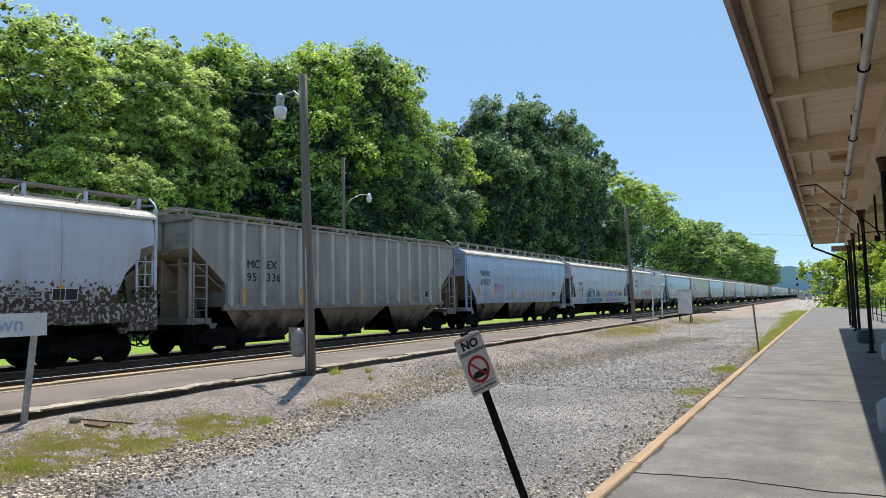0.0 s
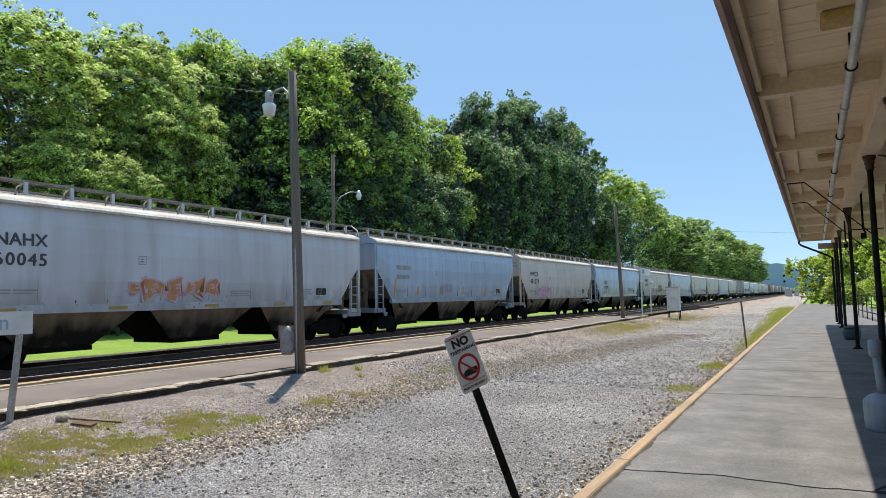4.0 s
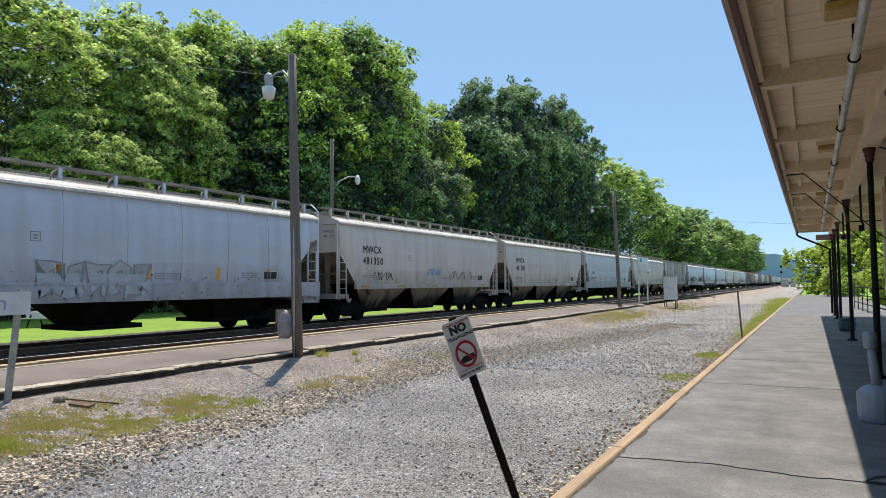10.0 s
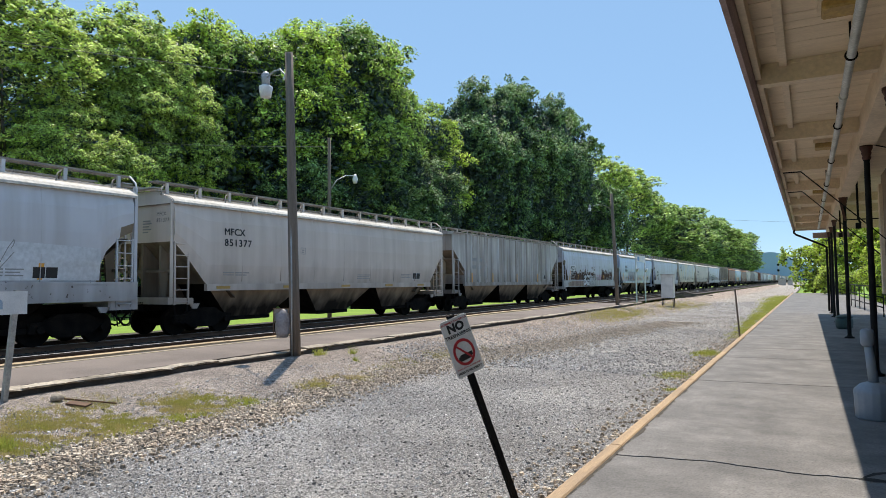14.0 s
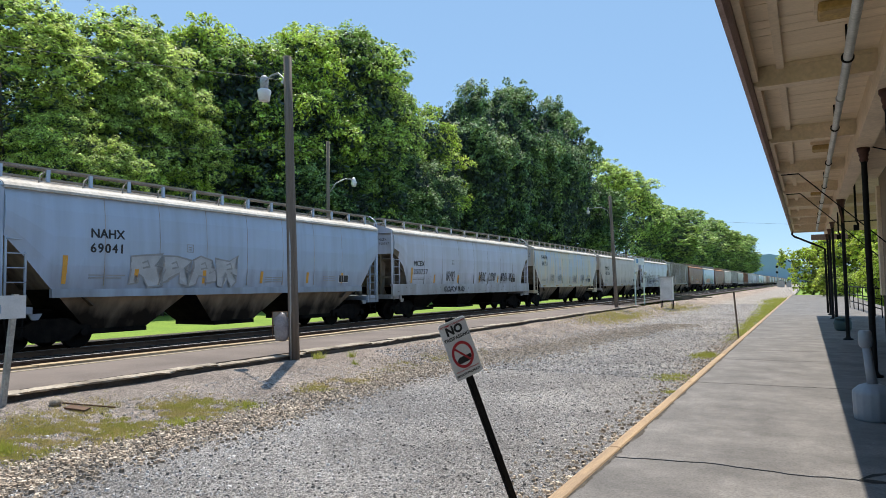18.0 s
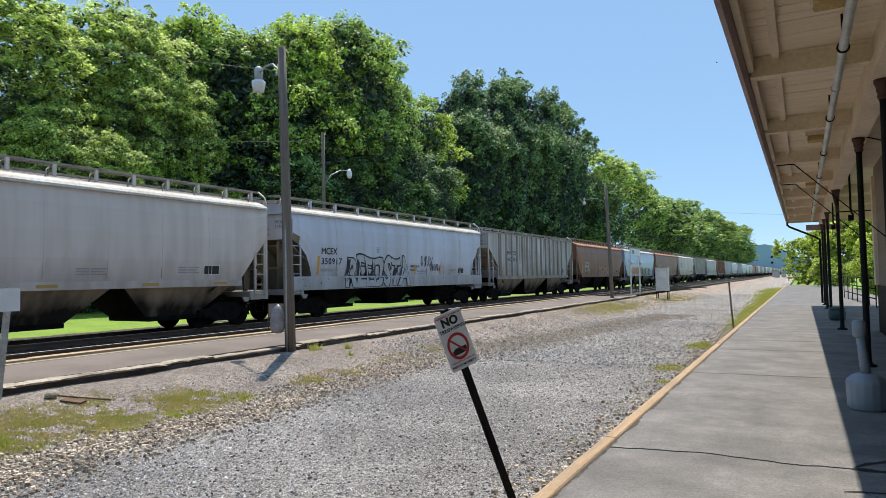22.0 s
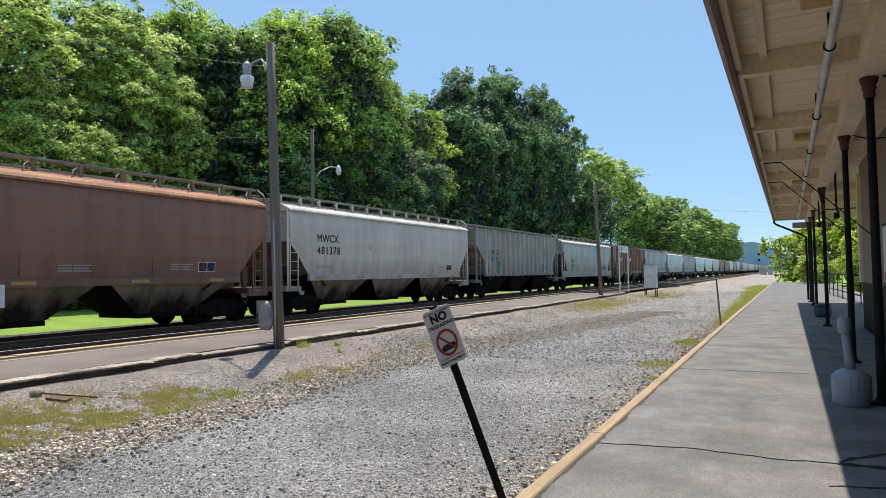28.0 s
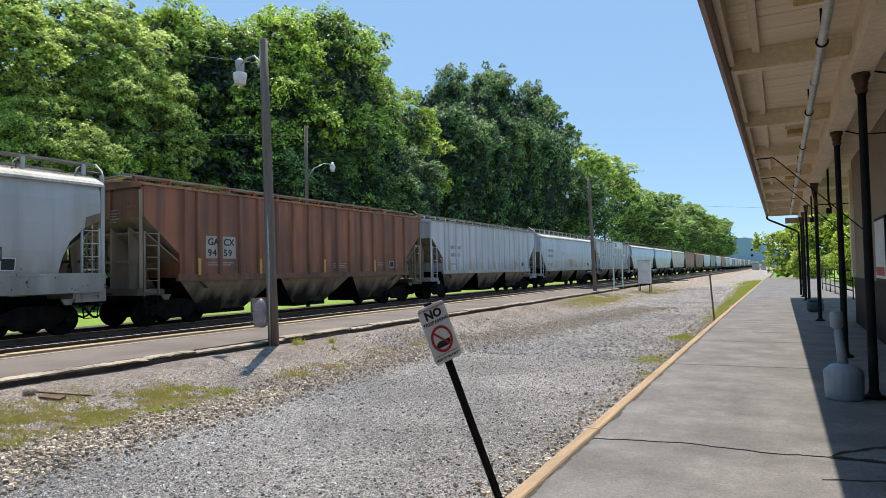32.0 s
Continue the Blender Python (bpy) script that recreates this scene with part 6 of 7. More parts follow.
# bag holder on the pole
holder = part("bag_holder", (lambda b: (tube(b, [(-0.10, -0.12, 1.13), (-0.38, -0.32, 1.13), (-0.38, -0.32, 0.52), (-0.10, -0.12, 0.52), (-0.10, -0.12, 1.13)], 0.012, 6),
                                        rod(b, (-0.10, -0.12, 0.82), (-0.38, -0.32, 0.82), 0.02, seg=6), b)[-1])(bmesh.new()), M["rail_rust"], pole, "rusty wire bag holder")
bm = bmesh.new()
prism(bm, [(-0.12, -0.105), (-0.40, -0.305), (-0.395, -0.32), (-0.115, -0.12)], 2, 0.84, 1.125)
part("back_plate", bm, M["rib_grime"], holder, "brown back plate")
bm = bmesh.new()
bag_pts = [(0.13, 0.46), (0.18, 0.58), (0.19, 0.8), (0.165, 0.99), (0.07, 1.09), (0.03, 1.12)]
lathe(bm, bag_pts, 14)
for v in bm.verts:
    v.co.x, v.co.y = v.co.x * 1.0 + 0.02 * math.sin(v.co.z * 31 + v.co.y * 20), v.co.y * 0.8 + 0.02 * math.sin(v.co.z * 25)
part("bag", bm, M["bag"], holder, "translucent grey plastic bag", at=(-0.22, -0.20, 0.0))

pole2 = wood_pole(-10.8, 42.2, -0.02, 7.3, (0, -0.9), "grey leaning wooden pole with a street lamp")
lamp_arm(pole2, (-0.14, -0.72, 6.2), (-1.3, -0.15, 0), 0.62)
back_pole = wood_pole(-24.0, 29.4, -0.45, 10.6, (0.0, 0.0), "slim grey pole behind the train with a street lamp")
bm = bmesh.new()
tube(bm, [(0, 0.1, 7.6), (0.15, 0.5, 8.2), (0.3, 1.2, 8.55), (0.4, 1.8, 8.6)], 0.03, 6)
part("arm", bm, M["grey_metal"], back_pole, "curved grey metal lamp arm")
bm = bmesh.new()
lathe(bm, [(0.10, -0.45), (0.18, -0.2), (0.13, -0.05), (0.06, 0.12)], 14, (0.42, 1.9, 8.6))
part("lamp_head", bm, M["glass_white"], back_pole, "white lamp head")
cable([(-10.7, 11.35, 6.58), (-30, -3.1, 9.3)], 0.006, "thin grey overhead wire on the wooden pole", 0.12)
cable([(-24, 29.3, 9.65), (-44, 23.6, 11.8)], 0.009, "thin overhead wire behind the train", 0.3)
cable([(-46, 120, 16.5), (14, 160, 13.0)], 0.02, "thin grey wire far over the tracks", 0.8)

# station name sign
sign = thing("station_sign", (-10.3, 5.36, 0.0), "white station name sign with pale blue letters on steel posts", "sign")
for y in (0.0, -2.0):
    bm = bmesh.new()
    prism(bm, [(y - 0.20, -0.3), (y - 0.13, -0.3), (y + 0.035, 1.62), (y - 0.035, 1.62)], 0, -0.035, 0.035)
    part("post", bm, M["galv"], sign, "galvanised square post")
bm = bmesh.new()
box(bm, 0.037, 0.062, -2.35, 0.12, 1.26, 1.60)
part("panel", bm, M["white"], sign)
part("lettering", lettering("own", 0.30, M["sign_letter"], 0.004), None, sign, "pale blue letters", at=(0.066, -0.74, 1.345))

# no trespassing sign on its bent post
notice = thing("warning_sign", look((0, 0, 0), (0, 1, 0)), "white no trespassing sign on a leaning black post", "sign")
notice.matrix_basis = pose(-2.36, 4.47, 1.17, 0, 0, -38) @ pose(0, 0, 0, 20.5, 0, 0) @ Matrix.Scale(0.90, 4)
bm = bmesh.new()
box(bm, -0.004, 0.004, -0.130, 0.130, -0.255, 0.255)
bmesh.ops.bevel(bm, geom=[e for e in bm.edges if abs(e.verts[0].co.x - e.verts[1].co.x) > 0.005], offset=0.012, segments=2, affect="EDGES")
panel = part("panel", bm, M["white"], notice, "white enamel panel")
bm = bmesh.new()
for x0, x1, y0, y1 in ((-0.034, -0.006, -0.022, -0.015), (-0.034, -0.006, 0.015, 0.022), (-0.012, -0.006, -0.022, 0.022), (-0.034, -0.030, -0.036, -0.015), (-0.034, -0.030, 0.015, 0.036)):
    box(bm, x0, x1, y0, y1, -1.92, 0.275)
part("post", bm, M["black"], notice, "black steel channel post")


def centred(text, size, z, ink, bold=0.0):
    me = lettering(text, size, M[ink], bold)
    w = max(v.co.y for v in me.vertices)
    part("lettering", me, None, panel, at=(0.0062, -w / 2, z))


centred("EXTREMELY DANGEROUS", 0.021, 0.218, "red", 0.0008)
centred("NO", 0.10, 0.140, "ink", 0.005)
centred("TRESPASSING", 0.041, 0.090, "ink", 0.0014)
centred("VIOLATORS WILL BE PROSECUTED", 0.0145, -0.190, "red", 0.0006)
centred("PRIVATE PROPERTY", 0.0265, -0.228, "ink", 0.0012)
bm = bmesh.new()
seg = 40
ring = []
for r in (0.100, 0.079):
    ring.append([[bm.verts.new((x, r * math.cos(i * math.tau / seg), -0.055 + 1.18 * r * math.sin(i * math.tau / seg))) for i in range(seg)] for x in (0.0042, 0.0075)])
for i in range(seg):
    j = (i + 1) % seg
    bm.faces.new((ring[0][1][i], ring[0][1][j], ring[1][1][j], ring[1][1][i]))
    bm.faces.new((ring[0][0][i], ring[0][0][j], ring[0][1][j], ring[0][1][i]))
    bm.faces.new((ring[1][0][i], ring[1][0][j], ring[1][1][j], ring[1][1][i]))
part("red_ring", bm, M["red"], panel, "red prohibition ring")
bm = bmesh.new()
v = [bm.verts.new((0.0072, y, z)) for y, z in ((-0.072, 0.020), (-0.060, 0.032), (0.070, -0.125), (0.058, -0.137))]
bm.faces.new(v)
part("red_bar", bm, M["red"], panel, "red diagonal bar")
bm = bmesh.new()
prism(bm, [(-0.066, -0.125), (0.040, -0.125), (0.070, -0.100), (0.070, -0.070), (-0.036, -0.070), (-0.066, -0.090)], 0, 0.0042, 0.0068)
part("pictogram", bm, M["ink"], panel, "black train pictogram")

# stake by the kerb
bm = bmesh.new()
prism(bm, [(-0.026, -0.015), (0.026, -0.015), (0.026, 0.0), (0.01, 0.015), (-0.01, 0.015), (-0.026, 0.0)], 2, -0.3, 1.62)
solid("marker_stake", bm, M["pole_wood"], "thin leaning brown marker stake by the kerb", "stake", at=pose(-2.12, 24.3, -0.25, 0, 0, 0) @ pose(0, 0, 0, 9, -6, 20))

# cabinet and posts by the far end of the platform
cab = thing("equipment_cabinet", (-8.95, 49.4, -0.12), "grey metal equipment cabinet on short legs", "cabinet")
bm = bmesh.new()
box(bm, -0.42, 0.42, -0.35, 0.35, 0.55, 2.2)
part("housing", bm, M["cabinet"], cab)
bm = bmesh.new()
box(bm, -0.46, 0.46, -0.40, 0.40, 2.202, 2.27)
part("roof", bm, M["galv"], cab)
bm = bmesh.new()
box(bm, -0.36, 0.36, -0.365, -0.352, 0.7, 2.1)
door = part("door", bm, M["cabinet"], cab)
for x in (-0.38, 0.38):
    for y in (-0.3, 0.3):
        bm = bmesh.new()
        box(bm, x - 0.03, x + 0.03, y - 0.03, y + 0.03, -0.1, 0.55)
        part("leg", bm, M["black"], cab)
far_sign = thing("platform_sign", (-12.6, 55.5, 0.0), "blue and white sign on two white posts", "sign")
for y in (0.0, 3.4):
    bm = bmesh.new()
    box(bm, -0.05, 0.05, y - 0.05, y + 0.05, -0.2, 3.9)
    part("post", bm, M["white"], far_sign, "white square post")
    bm = bmesh.new()
    rod(bm, (0.06, y, 2.55), (0.25, y - 0.1, 2.75), 0.12, 0.05, 10)
    part("floodlight", bm, M["white"], far_sign, "white floodlight")
bm = bmesh.new()
box(bm, 0.052, 0.08, 0.1, 3.3, 3.3, 3.85)
board_ob = part("panel", bm, M["white"], far_sign)
bm = bmesh.new()
box(bm, 0.082, 0.09, 0.3, 1.0, 3.4, 3.75)
part("emblem", bm, M["sign_blue"], board_ob, "blue emblem")
# old track timbers and rail ends heaped on the ballast
for i, (x, y, l, a) in enumerate(((-11.6, 70, 3.6, 20), (-11.9, 72, 2.8, -35), (-11.2, 76, 3.4, 60), (-10.6, 68, 2.2, 80), (-11.5, 79, 4.0, 10))):
    bm = bmesh.new()
    box(bm, -l / 2, l / 2, -0.12, 0.12, -0.1, 0.12)
    solid("track_timber", bm, M["tie"], "dark old railway timber lying on the ballast", "timber", "heaped timbers", at=pose(x, y, 0.05 + 0.1 * (i % 2), 0, 4, a))

# far signal and huts
mast = thing("signal_mast", (-10.6, 300, 0.0), "black railway signal on a grey mast", "signal")
bm = bmesh.new()
rod(bm, (0, 0, -0.5), (0, 0, 8.6), 0.11, seg=8)
part("mast", bm, M["galv"], mast)
for z in (7.9, 5.6):
    bm = bmesh.new()
    lathe(bm, [(0.5, -0.08), (0.5, 0.08)], 18)
    bm.transform(Matrix.Translation((0, -0.25, z)) @ Matrix.Rotation(radians(90), 4, "X"))
    part("signal_head", bm, M["black"], mast)
bm = bmesh.new()
tube(bm, [(0.3, 0, 0), (0.3, 0, 8.3)], 0.05, 6)
part("ladder", bm, M["galv"], mast)
for x, y, w, h in ((-8.2, 262, 2.4, 2.3), (-5.8, 268, 1.6, 1.8)):
    hut = thing("relay_hut", (x, y, -0.3), "small pale metal relay hut beside the tracks", "hut", "relay huts")
    bm = bmesh.new()
    box(bm, -w / 2, w / 2, -1, 1, 0, h)
    part("wall", bm, M["galv"], hut)
    bm = bmesh.new()
    prism(bm, [(-w / 2 - 0.1, h), (w / 2 + 0.1, h), (0, h + 0.35)], 1, -1.1, 1.1)
    part("roof", bm, M["roof_grey"], hut)

# ---- under the canopy ----
bm = bmesh.new()
tube(bm, [(0.47, -8, 4.09), (0.49, 36, 4.09)], 0.047, 14)
pipe = solid("roof_pipe", bm, M["pipe"], "grey metal pipe hung under the canopy beams", "pipe")
bm = bmesh.new()
rod(bm, (0, -0.05, 0), (0, 0.05, 0), 0.056, seg=14)
collar = mesh_of("collar", bm, M["pipe"])
bm = bmesh.new()
tube(bm, [(0.056 * math.cos(i * math.tau / 16), 0, 0.056 * math.sin(i * math.tau / 16)) for i in range(17)], 0.012, 6)
box(bm, -0.012, 0.012, -0.012, 0.012, 0.05, 0.37)
hanger = mesh_of("hanger", bm, M["black"])
for y in (4.4, 8.27, 12.0, 15.5, 19.3, 23.1, 27.0, 31.0):
    part("hanger", hanger, None, pipe, "black ring hanger", at=(0.475, y, 4.09))
for y in (10.1, 17.4, 25.0, 32.4):
    part("collar", collar, None, pipe, at=(0.475, y, 4.09))
for y in (7.45, 15.2, 23.0):
    lt = thing("ceiling_light", (0.36, y, 4.468), "square aged amber ceiling light under the canopy", "light", "canopy lights")
    bm = bmesh.new()
    box(bm, -0.2, 0.2, -0.2, 0.2, -0.07, 0)
    part("frame", bm, M["cream_beam"], lt)
    bm = bmesh.new()
    box(bm, -0.17, 0.17, -0.17, 0.17, -0.17, -0.07)
    bmesh.ops.bevel(bm, geom=bm.edges, offset=0.02, segments=1, affect="EDGES")
    part("diffuser", bm, M["lamp_yellow"], lt, "yellowed diffuser")
for y in (17.47, 21.43):
    bm = bmesh.new()
    rod(bm, (-0.08, y - 0.12, 4.18), (1.79, y - 0.12, 2.25), 0.014, seg=6)
    box(bm, -0.45, -0.08, y - 0.135, y - 0.105, 4.17, 4.195)
    solid("brace_rod", bm, M["black"], "black iron brace rod from canopy to wall", "brace", "brace rods")
bm = bmesh.new()
tube(bm, [(EAVE_X + 0.02, END_Y - 0.1, 4.2), (EAVE_X + 0.02, END_Y - 0.1, 4.02), (EAVE_X + 0.12, END_Y - 0.12, 3.92), (0.70, 37.0, 3.32), (0.82, 36.98, 3.22), (0.83, 36.98, 0.1)], 0.05, 10)
solid("downspout", bm, M["black"], "black downspout bent back to the last post", "downspout")
bm = bmesh.new()
box(bm, 0.25, 1.8, END_Y - 0.35, END_Y - 0.12, 3.70, 3.968)
solid("tie_beam", bm, M["fascia"], "dark tie beam across the end of the canopy", "beam")
bm = bmesh.new()
tube(bm, [(0.94, 13.42, 4.02), (1.3, 13.5, 3.9), (1.78, 13.6, 3.9)], 0.012, 6)
solid("power_cable", bm, M["black"], "black cable from canopy to station wall", "cable")
bm = bmesh.new()
tube(bm, [(0.94, 9.45, 4.02), (1.3, 9.6, 3.95), (1.78, 9.7, 3.95)], 0.012, 6)
solid("power_cable", bm, M["black"], "black cable from canopy to station wall", "cable")
for x, y, z0 in ((1.12, 19.2, 3.05), (0.98, 25.6, 3.2)):
    bm = bmesh.new()
    tube(bm, [(x, y, 4.2), (x, y, z0 + 0.1), (x + 0.05, y, z0)], 0.025, 8)
    box(bm, x - 0.06, x + 0.06, y - 0.05, y + 0.05, z0 - 0.14, z0)
    solid("hanging_conduit", bm, M["black"], "black conduit with a small box hung from the canopy", "conduit", "hung conduits")
bm = bmesh.new()
rod(bm, (0.95, 21.45, 3.32), (3.6, 21.45, 3.32), 0.018, seg=6)
solid("tie_rod", bm, M["black"], "black iron tie rod under the canopy", "rod")
bm = bmesh.new()
prism(bm, [(0.80, 3.97), (0.86, 3.97), (0.98, 3.30), (0.92, 3.30)], 1, 21.52, 21.58)
solid("post_bracket", bm, M["capital"], "dark red iron bracket at the top of a post", "bracket")
# framed notice on the station wall
frame_ob = thing("notice_board", (1.79, 15.6, 0), "framed white notice board with an orange strip", "notice board")
bm = bmesh.new()
box(bm, -0.03, 0, -0.75, 0.75, 1.25, 2.55)
part("frame", bm, M["black"], frame_ob)
bm = bmesh.new()
box(bm, -0.036, -0.031, -0.69, 0.69, 1.32, 2.49)
part("sheet", bm, M["white"], frame_ob, "pale notice sheet")
bm = bmesh.new()
box(bm, -0.041, -0.037, -0.55, 0.6, 1.38, 1.55)
part("strip", bm, M["red"], frame_ob, "orange-red strip")

# ash receptacle and planter tub
ash = thing("ash_receptacle", (0.62, 9.3, 0), "grey plastic ash receptacle with a fluted base and slender neck", "ash receptacle")
bm = bmesh.new()
lathe(bm, [(0.19, 0), (0.205, 0.02), (0.215, 0.30), (0.21, 0.34), (0.15, 0.40), (0.075, 0.43)], 48)
for v in bm.verts:
    if v.co.z < 0.35 and (round(math.atan2(v.co.y, v.co.x) * 48 / math.tau) % 3) == 0:
        v.co.x *= 0.955
        v.co.y *= 0.955
part("base", bm, M["plastic"], ash)
bm = bmesh.new()
rod(bm, (0, 0, 0.42), (-0.045, 0.02, 0.88), 0.06, 0.046, 8)
part("neck", bm, M["plastic"], ash)
bm = bmesh.new()
lathe(bm, [(0.05, 0.85), (0.068, 0.87), (0.074, 0.95), (0.072, 1.03), (0.05, 1.055)], 18, (-0.05, 0.02, 0))
part("head", bm, M["plastic"], ash)
tub = thing("planter_tub", (0.98, 25.6, 0), "dark teal rounded tub standing by the posts", "tub")
bm = bmesh.new()
lathe(bm, [(0.20, 0), (0.25, 0.06), (0.265, 0.26), (0.245, 0.34), (0.20, 0.37)], 24)
part("body", bm, M["teal"], tub)
bm = bmesh.new()
lathe(bm, [(0.21, 0.371), (0.26, 0.38), (0.245, 0.42), (0.10, 0.45)], 24)
part("lid", bm, M["teal"], tub)

# railing past the canopy
rail_ob = thing("railing", (0, 0, 0), "black steel railing with thin upright posts", "railing")
FAR_END, NEAR_END = Vector((2.26, 47.7, 0)), Vector((2.80, 34.2, 0))
for z in (0.42, 0.86, 1.32):
    bm = bmesh.new()
    tube(bm, [FAR_END + Vector((0, 0, z)), NEAR_END + Vector((0, 0, z - 0.02))], 0.03, 8)
    part("rail", bm, M["black"], rail_ob)
bm = bmesh.new()
rod(bm, (0, 0, -0.05), (0, 0, 1.32), 0.024, seg=8)
rail_post = mesh_of("post", bm, M["black"])
for i in range(7):
    part("post", rail_post, None, rail_ob, at=FAR_END.lerp(NEAR_END, i / 6))

# picnic table on the field
tbl = thing("picnic_table", pose(-33.2, 18.7, ground_height(-33, 18.7), 0, 0, 35), "pale picnic table standing on the grass", "picnic table")
bm = bmesh.new()
box(bm, -0.95, 0.95, -0.4, 0.4, 0.70, 0.76)
part("tabletop", bm, M["white"], tbl)
bm = bmesh.new()
box(bm, -0.93, 0.93, -0.38, 0.38, 0.40, 0.699)
part("apron", bm, M["white"], tbl)
for y in (-0.75, 0.75):
    bm = bmesh.new()
    box(bm, -0.95, 0.95, y - 0.14, y + 0.14, 0.42, 0.47)
    part("bench", bm, M["galv"], tbl)
for x in (-0.7, 0.7):
    bm = bmesh.new()
    tube(bm, [(x, -0.75, 0), (x, -0.3, 0.7)], 0.04, 6)
    tube(bm, [(x, 0.75, 0), (x, 0.3, 0.7)], 0.04, 6)
    box(bm, x - 0.03, x + 0.03, -0.8, 0.8, 0.36, 0.42)
    part("leg_frame", bm, M["black"], tbl)

# ---- stones, weeds, litter on the lot ----
def stone_mesh(name, places, material, seed):
    """Many small angular stones in one mesh. places: x, y, z, size."""
    r = np.random.RandomState(seed)
    p = np.array(places)
    n = len(p)
    turn = np.arange(5) * math.tau / 5
    low = np.stack([np.cos(turn), np.sin(turn), 0 * turn - 0.3], 1)
    high = np.stack([0.62 * np.cos(turn + 0.3), 0.62 * np.sin(turn + 0.3), 0 * turn + 0.55], 1)
    v = np.concatenate([low, high])[None] * r.uniform(0.72, 1.12, (n, 10, 3)) * r.uniform(0.65, 1.15, (n, 1, 3))
    a = r.uniform(0, math.tau, n)
    c, s = np.cos(a)[:, None], np.sin(a)[:, None]
    v = np.stack([v[:, :, 0] * c - v[:, :, 1] * s, v[:, :, 0] * s + v[:, :, 1] * c, v[:, :, 2] + 0.25 * v[:, :, 0] * np.sin(3 * a)[:, None]], 2) * p[:, 3][:, None, None] + p[:, None, :3]
    f = [(i, (i + 1) % 5, 5 + (i + 1) % 5, 5 + i) for i in range(5)] + [(5, 6, 7, 8)]
    sides = (np.array(f)[None] + (np.arange(n) * 10)[:, None, None]).reshape(-1, 4).tolist()
    faces = sides + (np.array([(5, 8, 9)]) + (np.arange(n) * 10)[:, None]).tolist()
    me = bpy.data.meshes.new(name)
    me.from_pydata(v.reshape(-1, 3).tolist(), [], faces)
    me.materials.append(material)
    return me


r = random.Random(8)
spots = []
for i in range(38000):
    y = 2.2 + 26 * r.random() ** 1.6
    x = r.uniform(-9.6, -1.95)
    spots.append((x, y, lot_height(x, y) + 0.004, r.uniform(0.007, 0.019) * (1 + 0.7 * (r.random() < 0.08))))
for i in range(16000):
    y = 14 + 50 * r.random() ** 1.5
    x = r.uniform(-10.0, -2.6)
    spots.append((x, y, lot_height(x, y) + 0.005, r.uniform(0.014, 0.034)))
tagged(new("gravel_stones", stone_mesh("gravel_stones", spots, M["pebble"], 1)), "loose grey gravel stones on the lot", "gravel", kind="stuff")
spots = []
for i in range(15000):
    y = 2.5 + 30 * r.random() ** 1.3
    x = -7.15 - 0.085 * min(y - 4, 9) + r.gauss(0, 0.36) + 0.12 * math.sin(y * 1.1)
    if y > 13:
        x += 0.12 * (y - 13) + r.gauss(0, 0.5)
    spots.append((x, y, lot_height(x, y) + 0.012, r.uniform(0.016, 0.042)))
for i in range(1500):
    y = r.uniform(2.5, 26)
    x = -2.0 - abs(r.gauss(0, 0.3))
    spots.append((x, y, lot_height(x, y) + 0.01, r.uniform(0.015, 0.045)))
tagged(new("loose_stones", stone_mesh("loose_stones", spots, M["stone"], 2)), "brownish broken stones strewn across the lot", "stones", kind="stuff")
spots = []
for i in range(9000):
    y = 3 + 45 * r.random() ** 1.4
    x = r.uniform(-21.4, -13.6)
    spots.append((x, y, bed_height(x, y) + 0.01, r.uniform(0.025, 0.05)))
tagged(new("ballast_stones", stone_mesh("ballast_stones", spots, M["ballast"], 3)), "dark broken ballast stones between the ties", "ballast", kind="stuff")


def blades(name, patches, seed, material, label):
    """Tufts of grass blades. patches: centre, half sizes, number of blades, height."""
    rr = random.Random(seed)
    vs, fs = [], []
    for cx, cy, wx, wy, count, hgt in patches:
        k = 0
        while k < count:
            x, y = cx + rr.gauss(0, wx * 0.5), cy + rr.gauss(0, wy * 0.5)
            if noise.noise(Vector((x * 1.3, y * 1.3, 5))) + 0.9 * noise.noise(Vector((x * 5.5, y * 5.5, 9))) < -0.12 or x > -1.93:
                k += 0.4
                continue
            for _ in range(5):
                bx, by = x + rr.gauss(0, 0.03), y + rr.gauss(0, 0.03)
                a, h, w = rr.uniform(0, math.tau), hgt * rr.uniform(0.4, 1.2), rr.uniform(0.004, 0.010)
                z = lot_height(bx, by) - 0.01
                dx, dy = math.cos(a), math.sin(a)
                lx, ly = rr.gauss(0, h * 0.45), rr.gauss(0, h * 0.45)
                n = len(vs)
                vs += [(bx - dy * w, by + dx * w, z), (bx + dy * w, by - dx * w, z), (bx + lx, by + ly, z + h)]
                fs.append((n, n + 1, n + 2))
                k += 1
    me = bpy.data.meshes.new(name)
    me.from_pydata(vs, [], fs)
    me.materials.append(material)
    return tagged(new(name, me), label, "grass", kind="stuff")


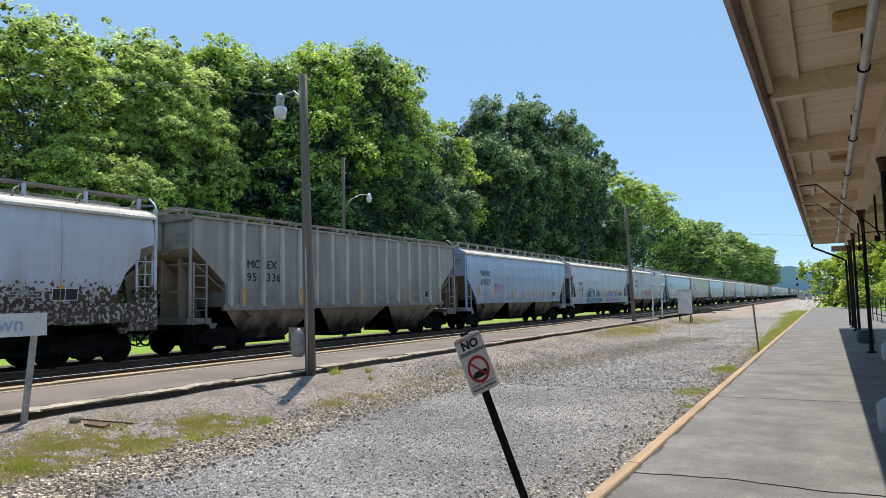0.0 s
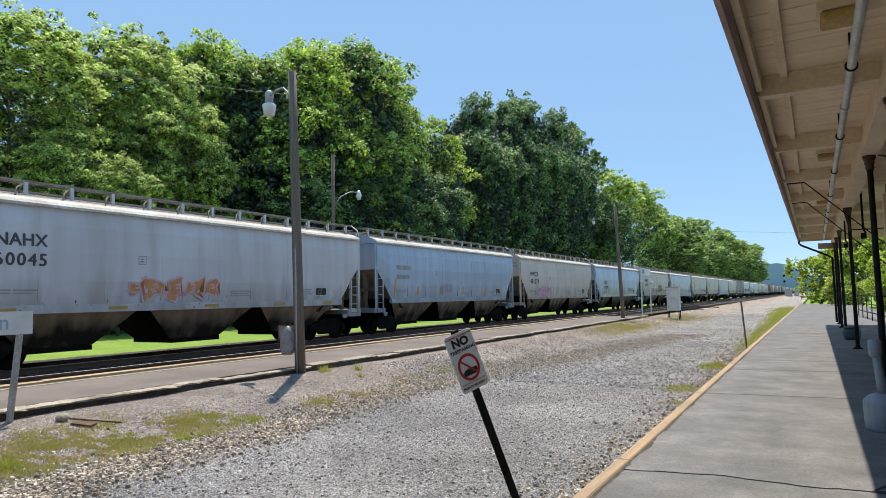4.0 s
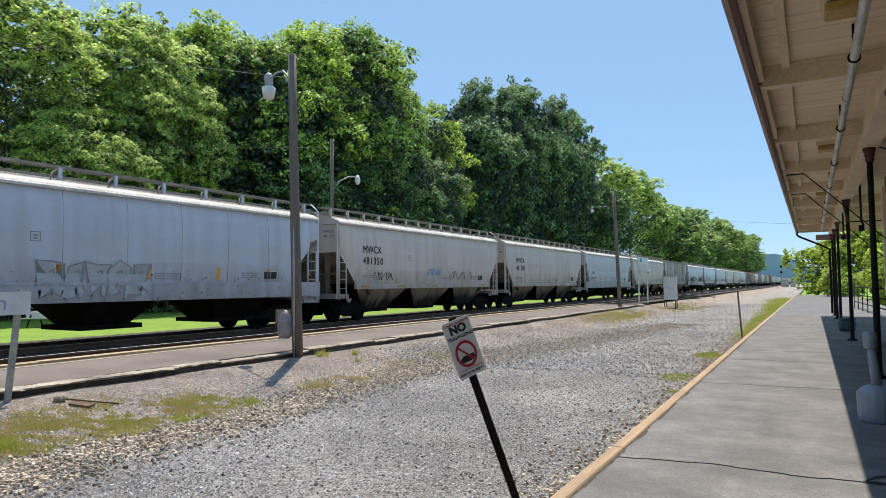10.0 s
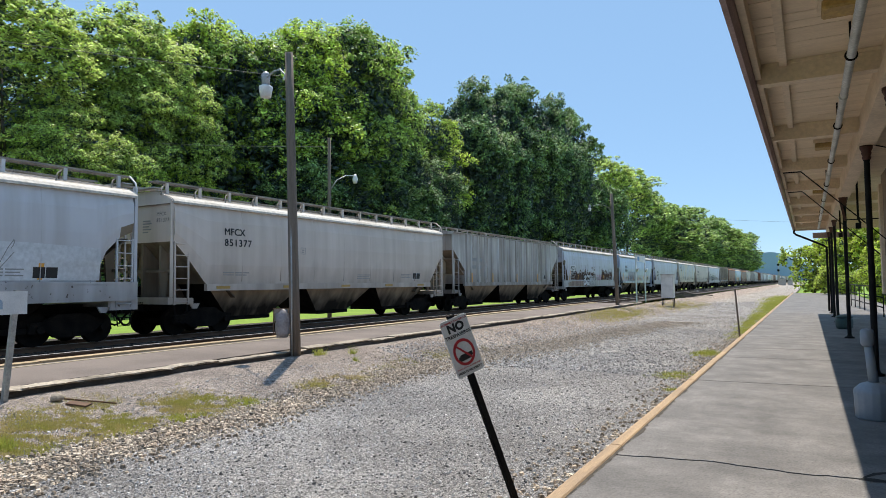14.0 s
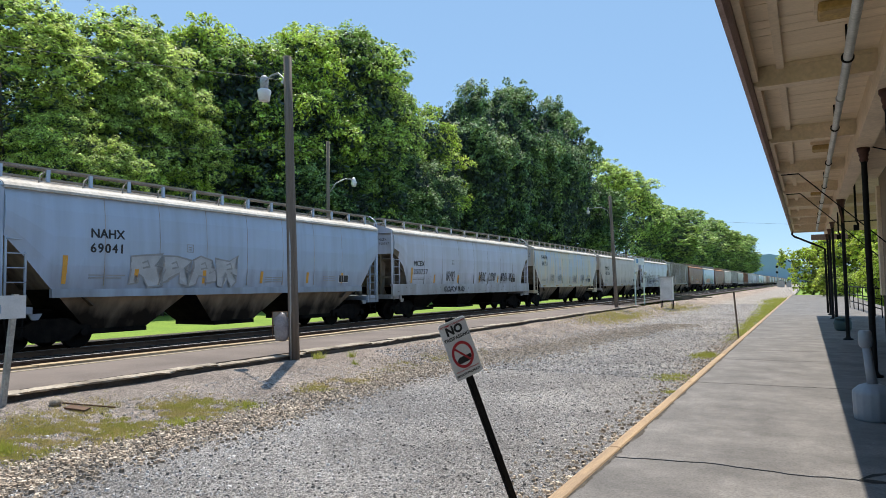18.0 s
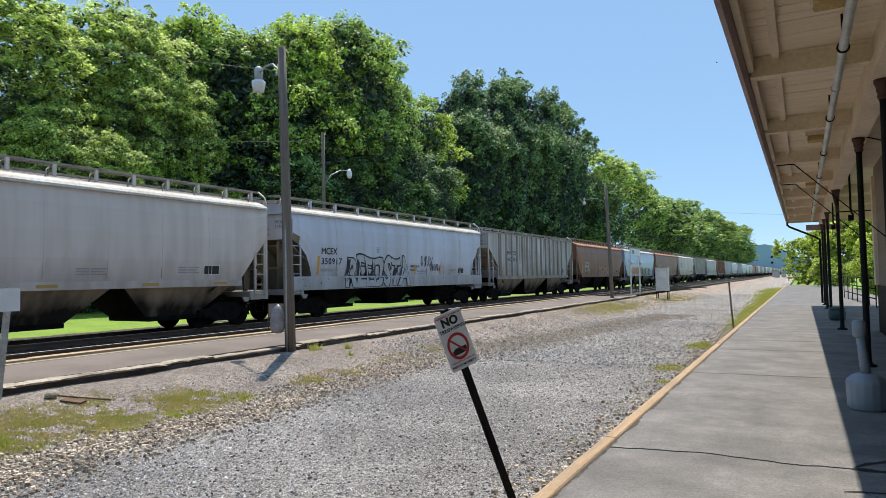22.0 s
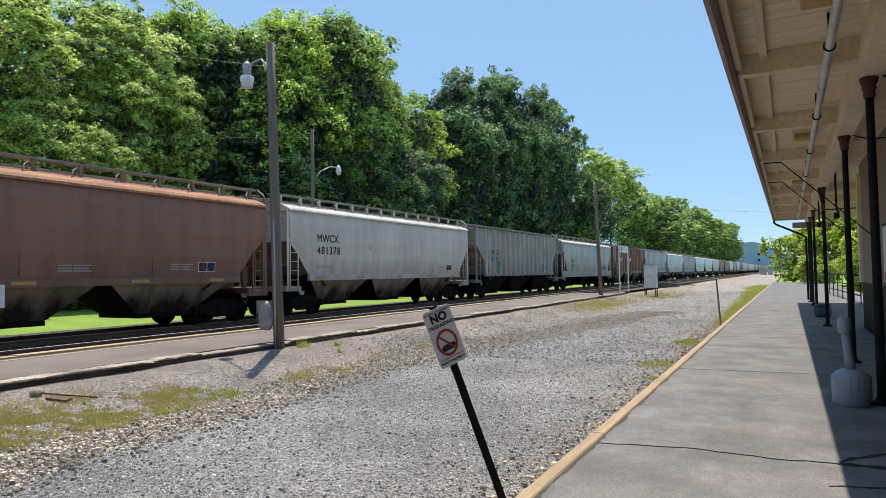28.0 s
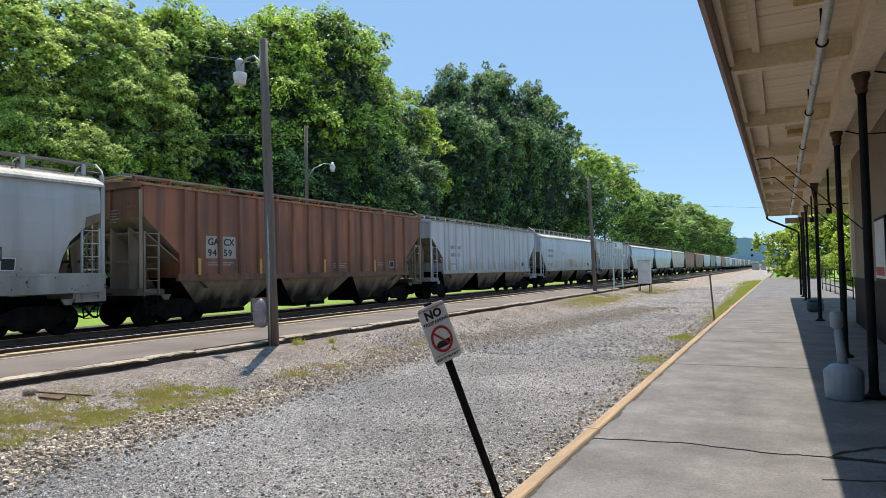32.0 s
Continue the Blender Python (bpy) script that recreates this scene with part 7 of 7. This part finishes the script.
blades("dry_grass", [(-8.7, 4.5, 0.85, 1.1, 11500, 0.045), (-8.5, 5.7, 0.75, 1.1, 11500, 0.045), (-8.6, 7.1, 0.65, 0.9, 10000, 0.045), (-9.2, 5.7, 0.7, 1.2, 5000, 0.04), (-8.2, 10.3, 0.35, 0.8, 4500, 0.06), (-8.6, 14.5, 0.5, 3, 3000, 0.05),
                     (-9.2, 36, 1.2, 6, 9000, 0.12), (-8.6, 52, 1.6, 8, 6000, 0.12)], 4, M["weeds"], "dry yellow-green grass patches on the gravel")
blades("kerb_grass", [(-2.45, 18.6, 0.3, 0.7, 1500, 0.09), (-2.5, 14.2, 0.35, 0.5, 1100, 0.06), (-2.2, 12.2, 0.15, 0.5, 300, 0.05), (-2.25, 27, 0.4, 3, 2200, 0.08), (-2.3, 33, 0.45, 4, 3000, 0.09), (-2.35, 40, 0.55, 5, 4000, 0.10), (-2.4, 49, 0.65, 6, 5500, 0.11), (-2.5, 60, 0.9, 8, 8000, 0.14), (-2.7, 76, 1.2, 11, 8000, 0.16),
                      (-10.15, 12.1, 0.10, 0.25, 150, 0.18), (-9.85, 12.9, 0.05, 0.08, 60, 0.22), (-9.3, 12.4, 0.05, 0.08, 50, 0.14), (-8.5, 4.3, 0.2, 0.2, 400, 0.10), (-8.05, 6.6, 0.16, 0.2, 400, 0.09), (-8.9, 4.0, 0.3, 0.3, 500, 0.07), (-8.2, 7.9, 0.25, 0.25, 500, 0.07), (-8.0, 5.6, 0.2, 0.3, 400, 0.06)], 6, M["kerb_weeds"],
       "fresh green weeds along the kerb and pole")
# rock and rusty plate
bm = bmesh.new()
bmesh.ops.create_icosphere(bm, subdivisions=2, radius=0.095)
for v in bm.verts:
    v.co *= 1 + 0.25 * noise.noise(v.co * 7)
    v.co.z *= 0.7
solid("rock", bm, M["stone_edge"], "pale broken rock lying by the platform", "rock", at=(-9.85, 5.72, lot_height(-9.85, 5.72) + 0.05))
bm = bmesh.new()
box(bm, -0.15, 0.15, -0.09, 0.09, -0.012, 0.012)
rod(bm, (-0.35, 0.17, 0.0), (0.45, 0.22, 0.02), 0.012, seg=6)
solid("rusty_plate", bm, M["rail_rust"], "rusty iron tie plate lying on the gravel", "tie plate", at=pose(-9.5, 5.85, lot_height(-9.5, 5.85) + 0.02, 2, 8, 30))


# a swallow that darts across the sky
swallow = thing("swallow", pose(300, -180, 45), "small dark swallow flying with spread wings", "bird")
bm = bmesh.new()
lathe(bm, [(0.004, -0.10), (0.016, -0.06), (0.022, 0.0), (0.018, 0.04), (0.004, 0.07)], 10)
bm.transform(Matrix.Rotation(radians(-90), 4, "X"))
part("body", bm, M["black"], swallow)
for side in (-1, 1):
    bm = bmesh.new()
    prism(bm, [(side * 0.01, -0.02), (side * 0.01, 0.035), (side * 0.07, 0.04), (side * 0.17, -0.03), (side * 0.09, -0.01)], 2, -0.003, 0.003)
    part("wing", bm, M["black"], swallow, at=pose(0, 0, 0.008, 0, -side * 22, 0))
bm = bmesh.new()
prism(bm, [(-0.012, -0.09), (0.012, -0.09), (0.035, -0.17), (0.0, -0.12), (-0.035, -0.17)], 2, -0.002, 0.002)
part("tail", bm, M["black"], swallow)


def motions():
    walk(swallow, [(t, pose(x, y, z, 8, 12, 62)) for t, x, y, z in (
        (0, 300, -180, 45), (10, 150, -80, 30), (20, 12, 18, 12), (20.9, -2.62, 25.6, 10.07), (21.0, -4.18, 24.72, 10.21), (21.1, -6.24, 30.35, 12.0), (21.2, -9.98, 41.8, 15.9),
        (21.4, -11.9, 55.4, 21.6), (21.6, -9.1, 62.6, 21.9), (21.8, -8.5, 65.2, 22.3), (22.2, -2.7, 66.2, 20.5), (24, 30, 60, 18), (32, 190, 20, 30))])
    for k, (car, body) in enumerate(CARS):
        y = car.location.y
        walk(car, [(t, pose(TRAIN_X, y - SPEED * t, RAIL_Z)) for t in (0, 8, 16, 24, 32)])
    for w, a, k in wheels:
        near_time = (GAPS[k] + 9.0) / SPEED
        first, last = max(0, int((near_time - 2.6) * FPS)), min(32 * FPS, int((near_time + 0.9) * FPS))
        if last <= first:
            continue
        turn = math.degrees(SPEED / FPS / 0.435)
        rows = [(f / FPS, pose(0, a, 0.435, turn * (f - first))) for f in range(first, last + 1)]
        if first > 0:
            rows.insert(0, (0, pose(0, a, 0.435)))
        if last < 32 * FPS:
            rows.append((32, pose(0, a, 0.435, turn * (last - first))))
        walk(w, rows)


motions()
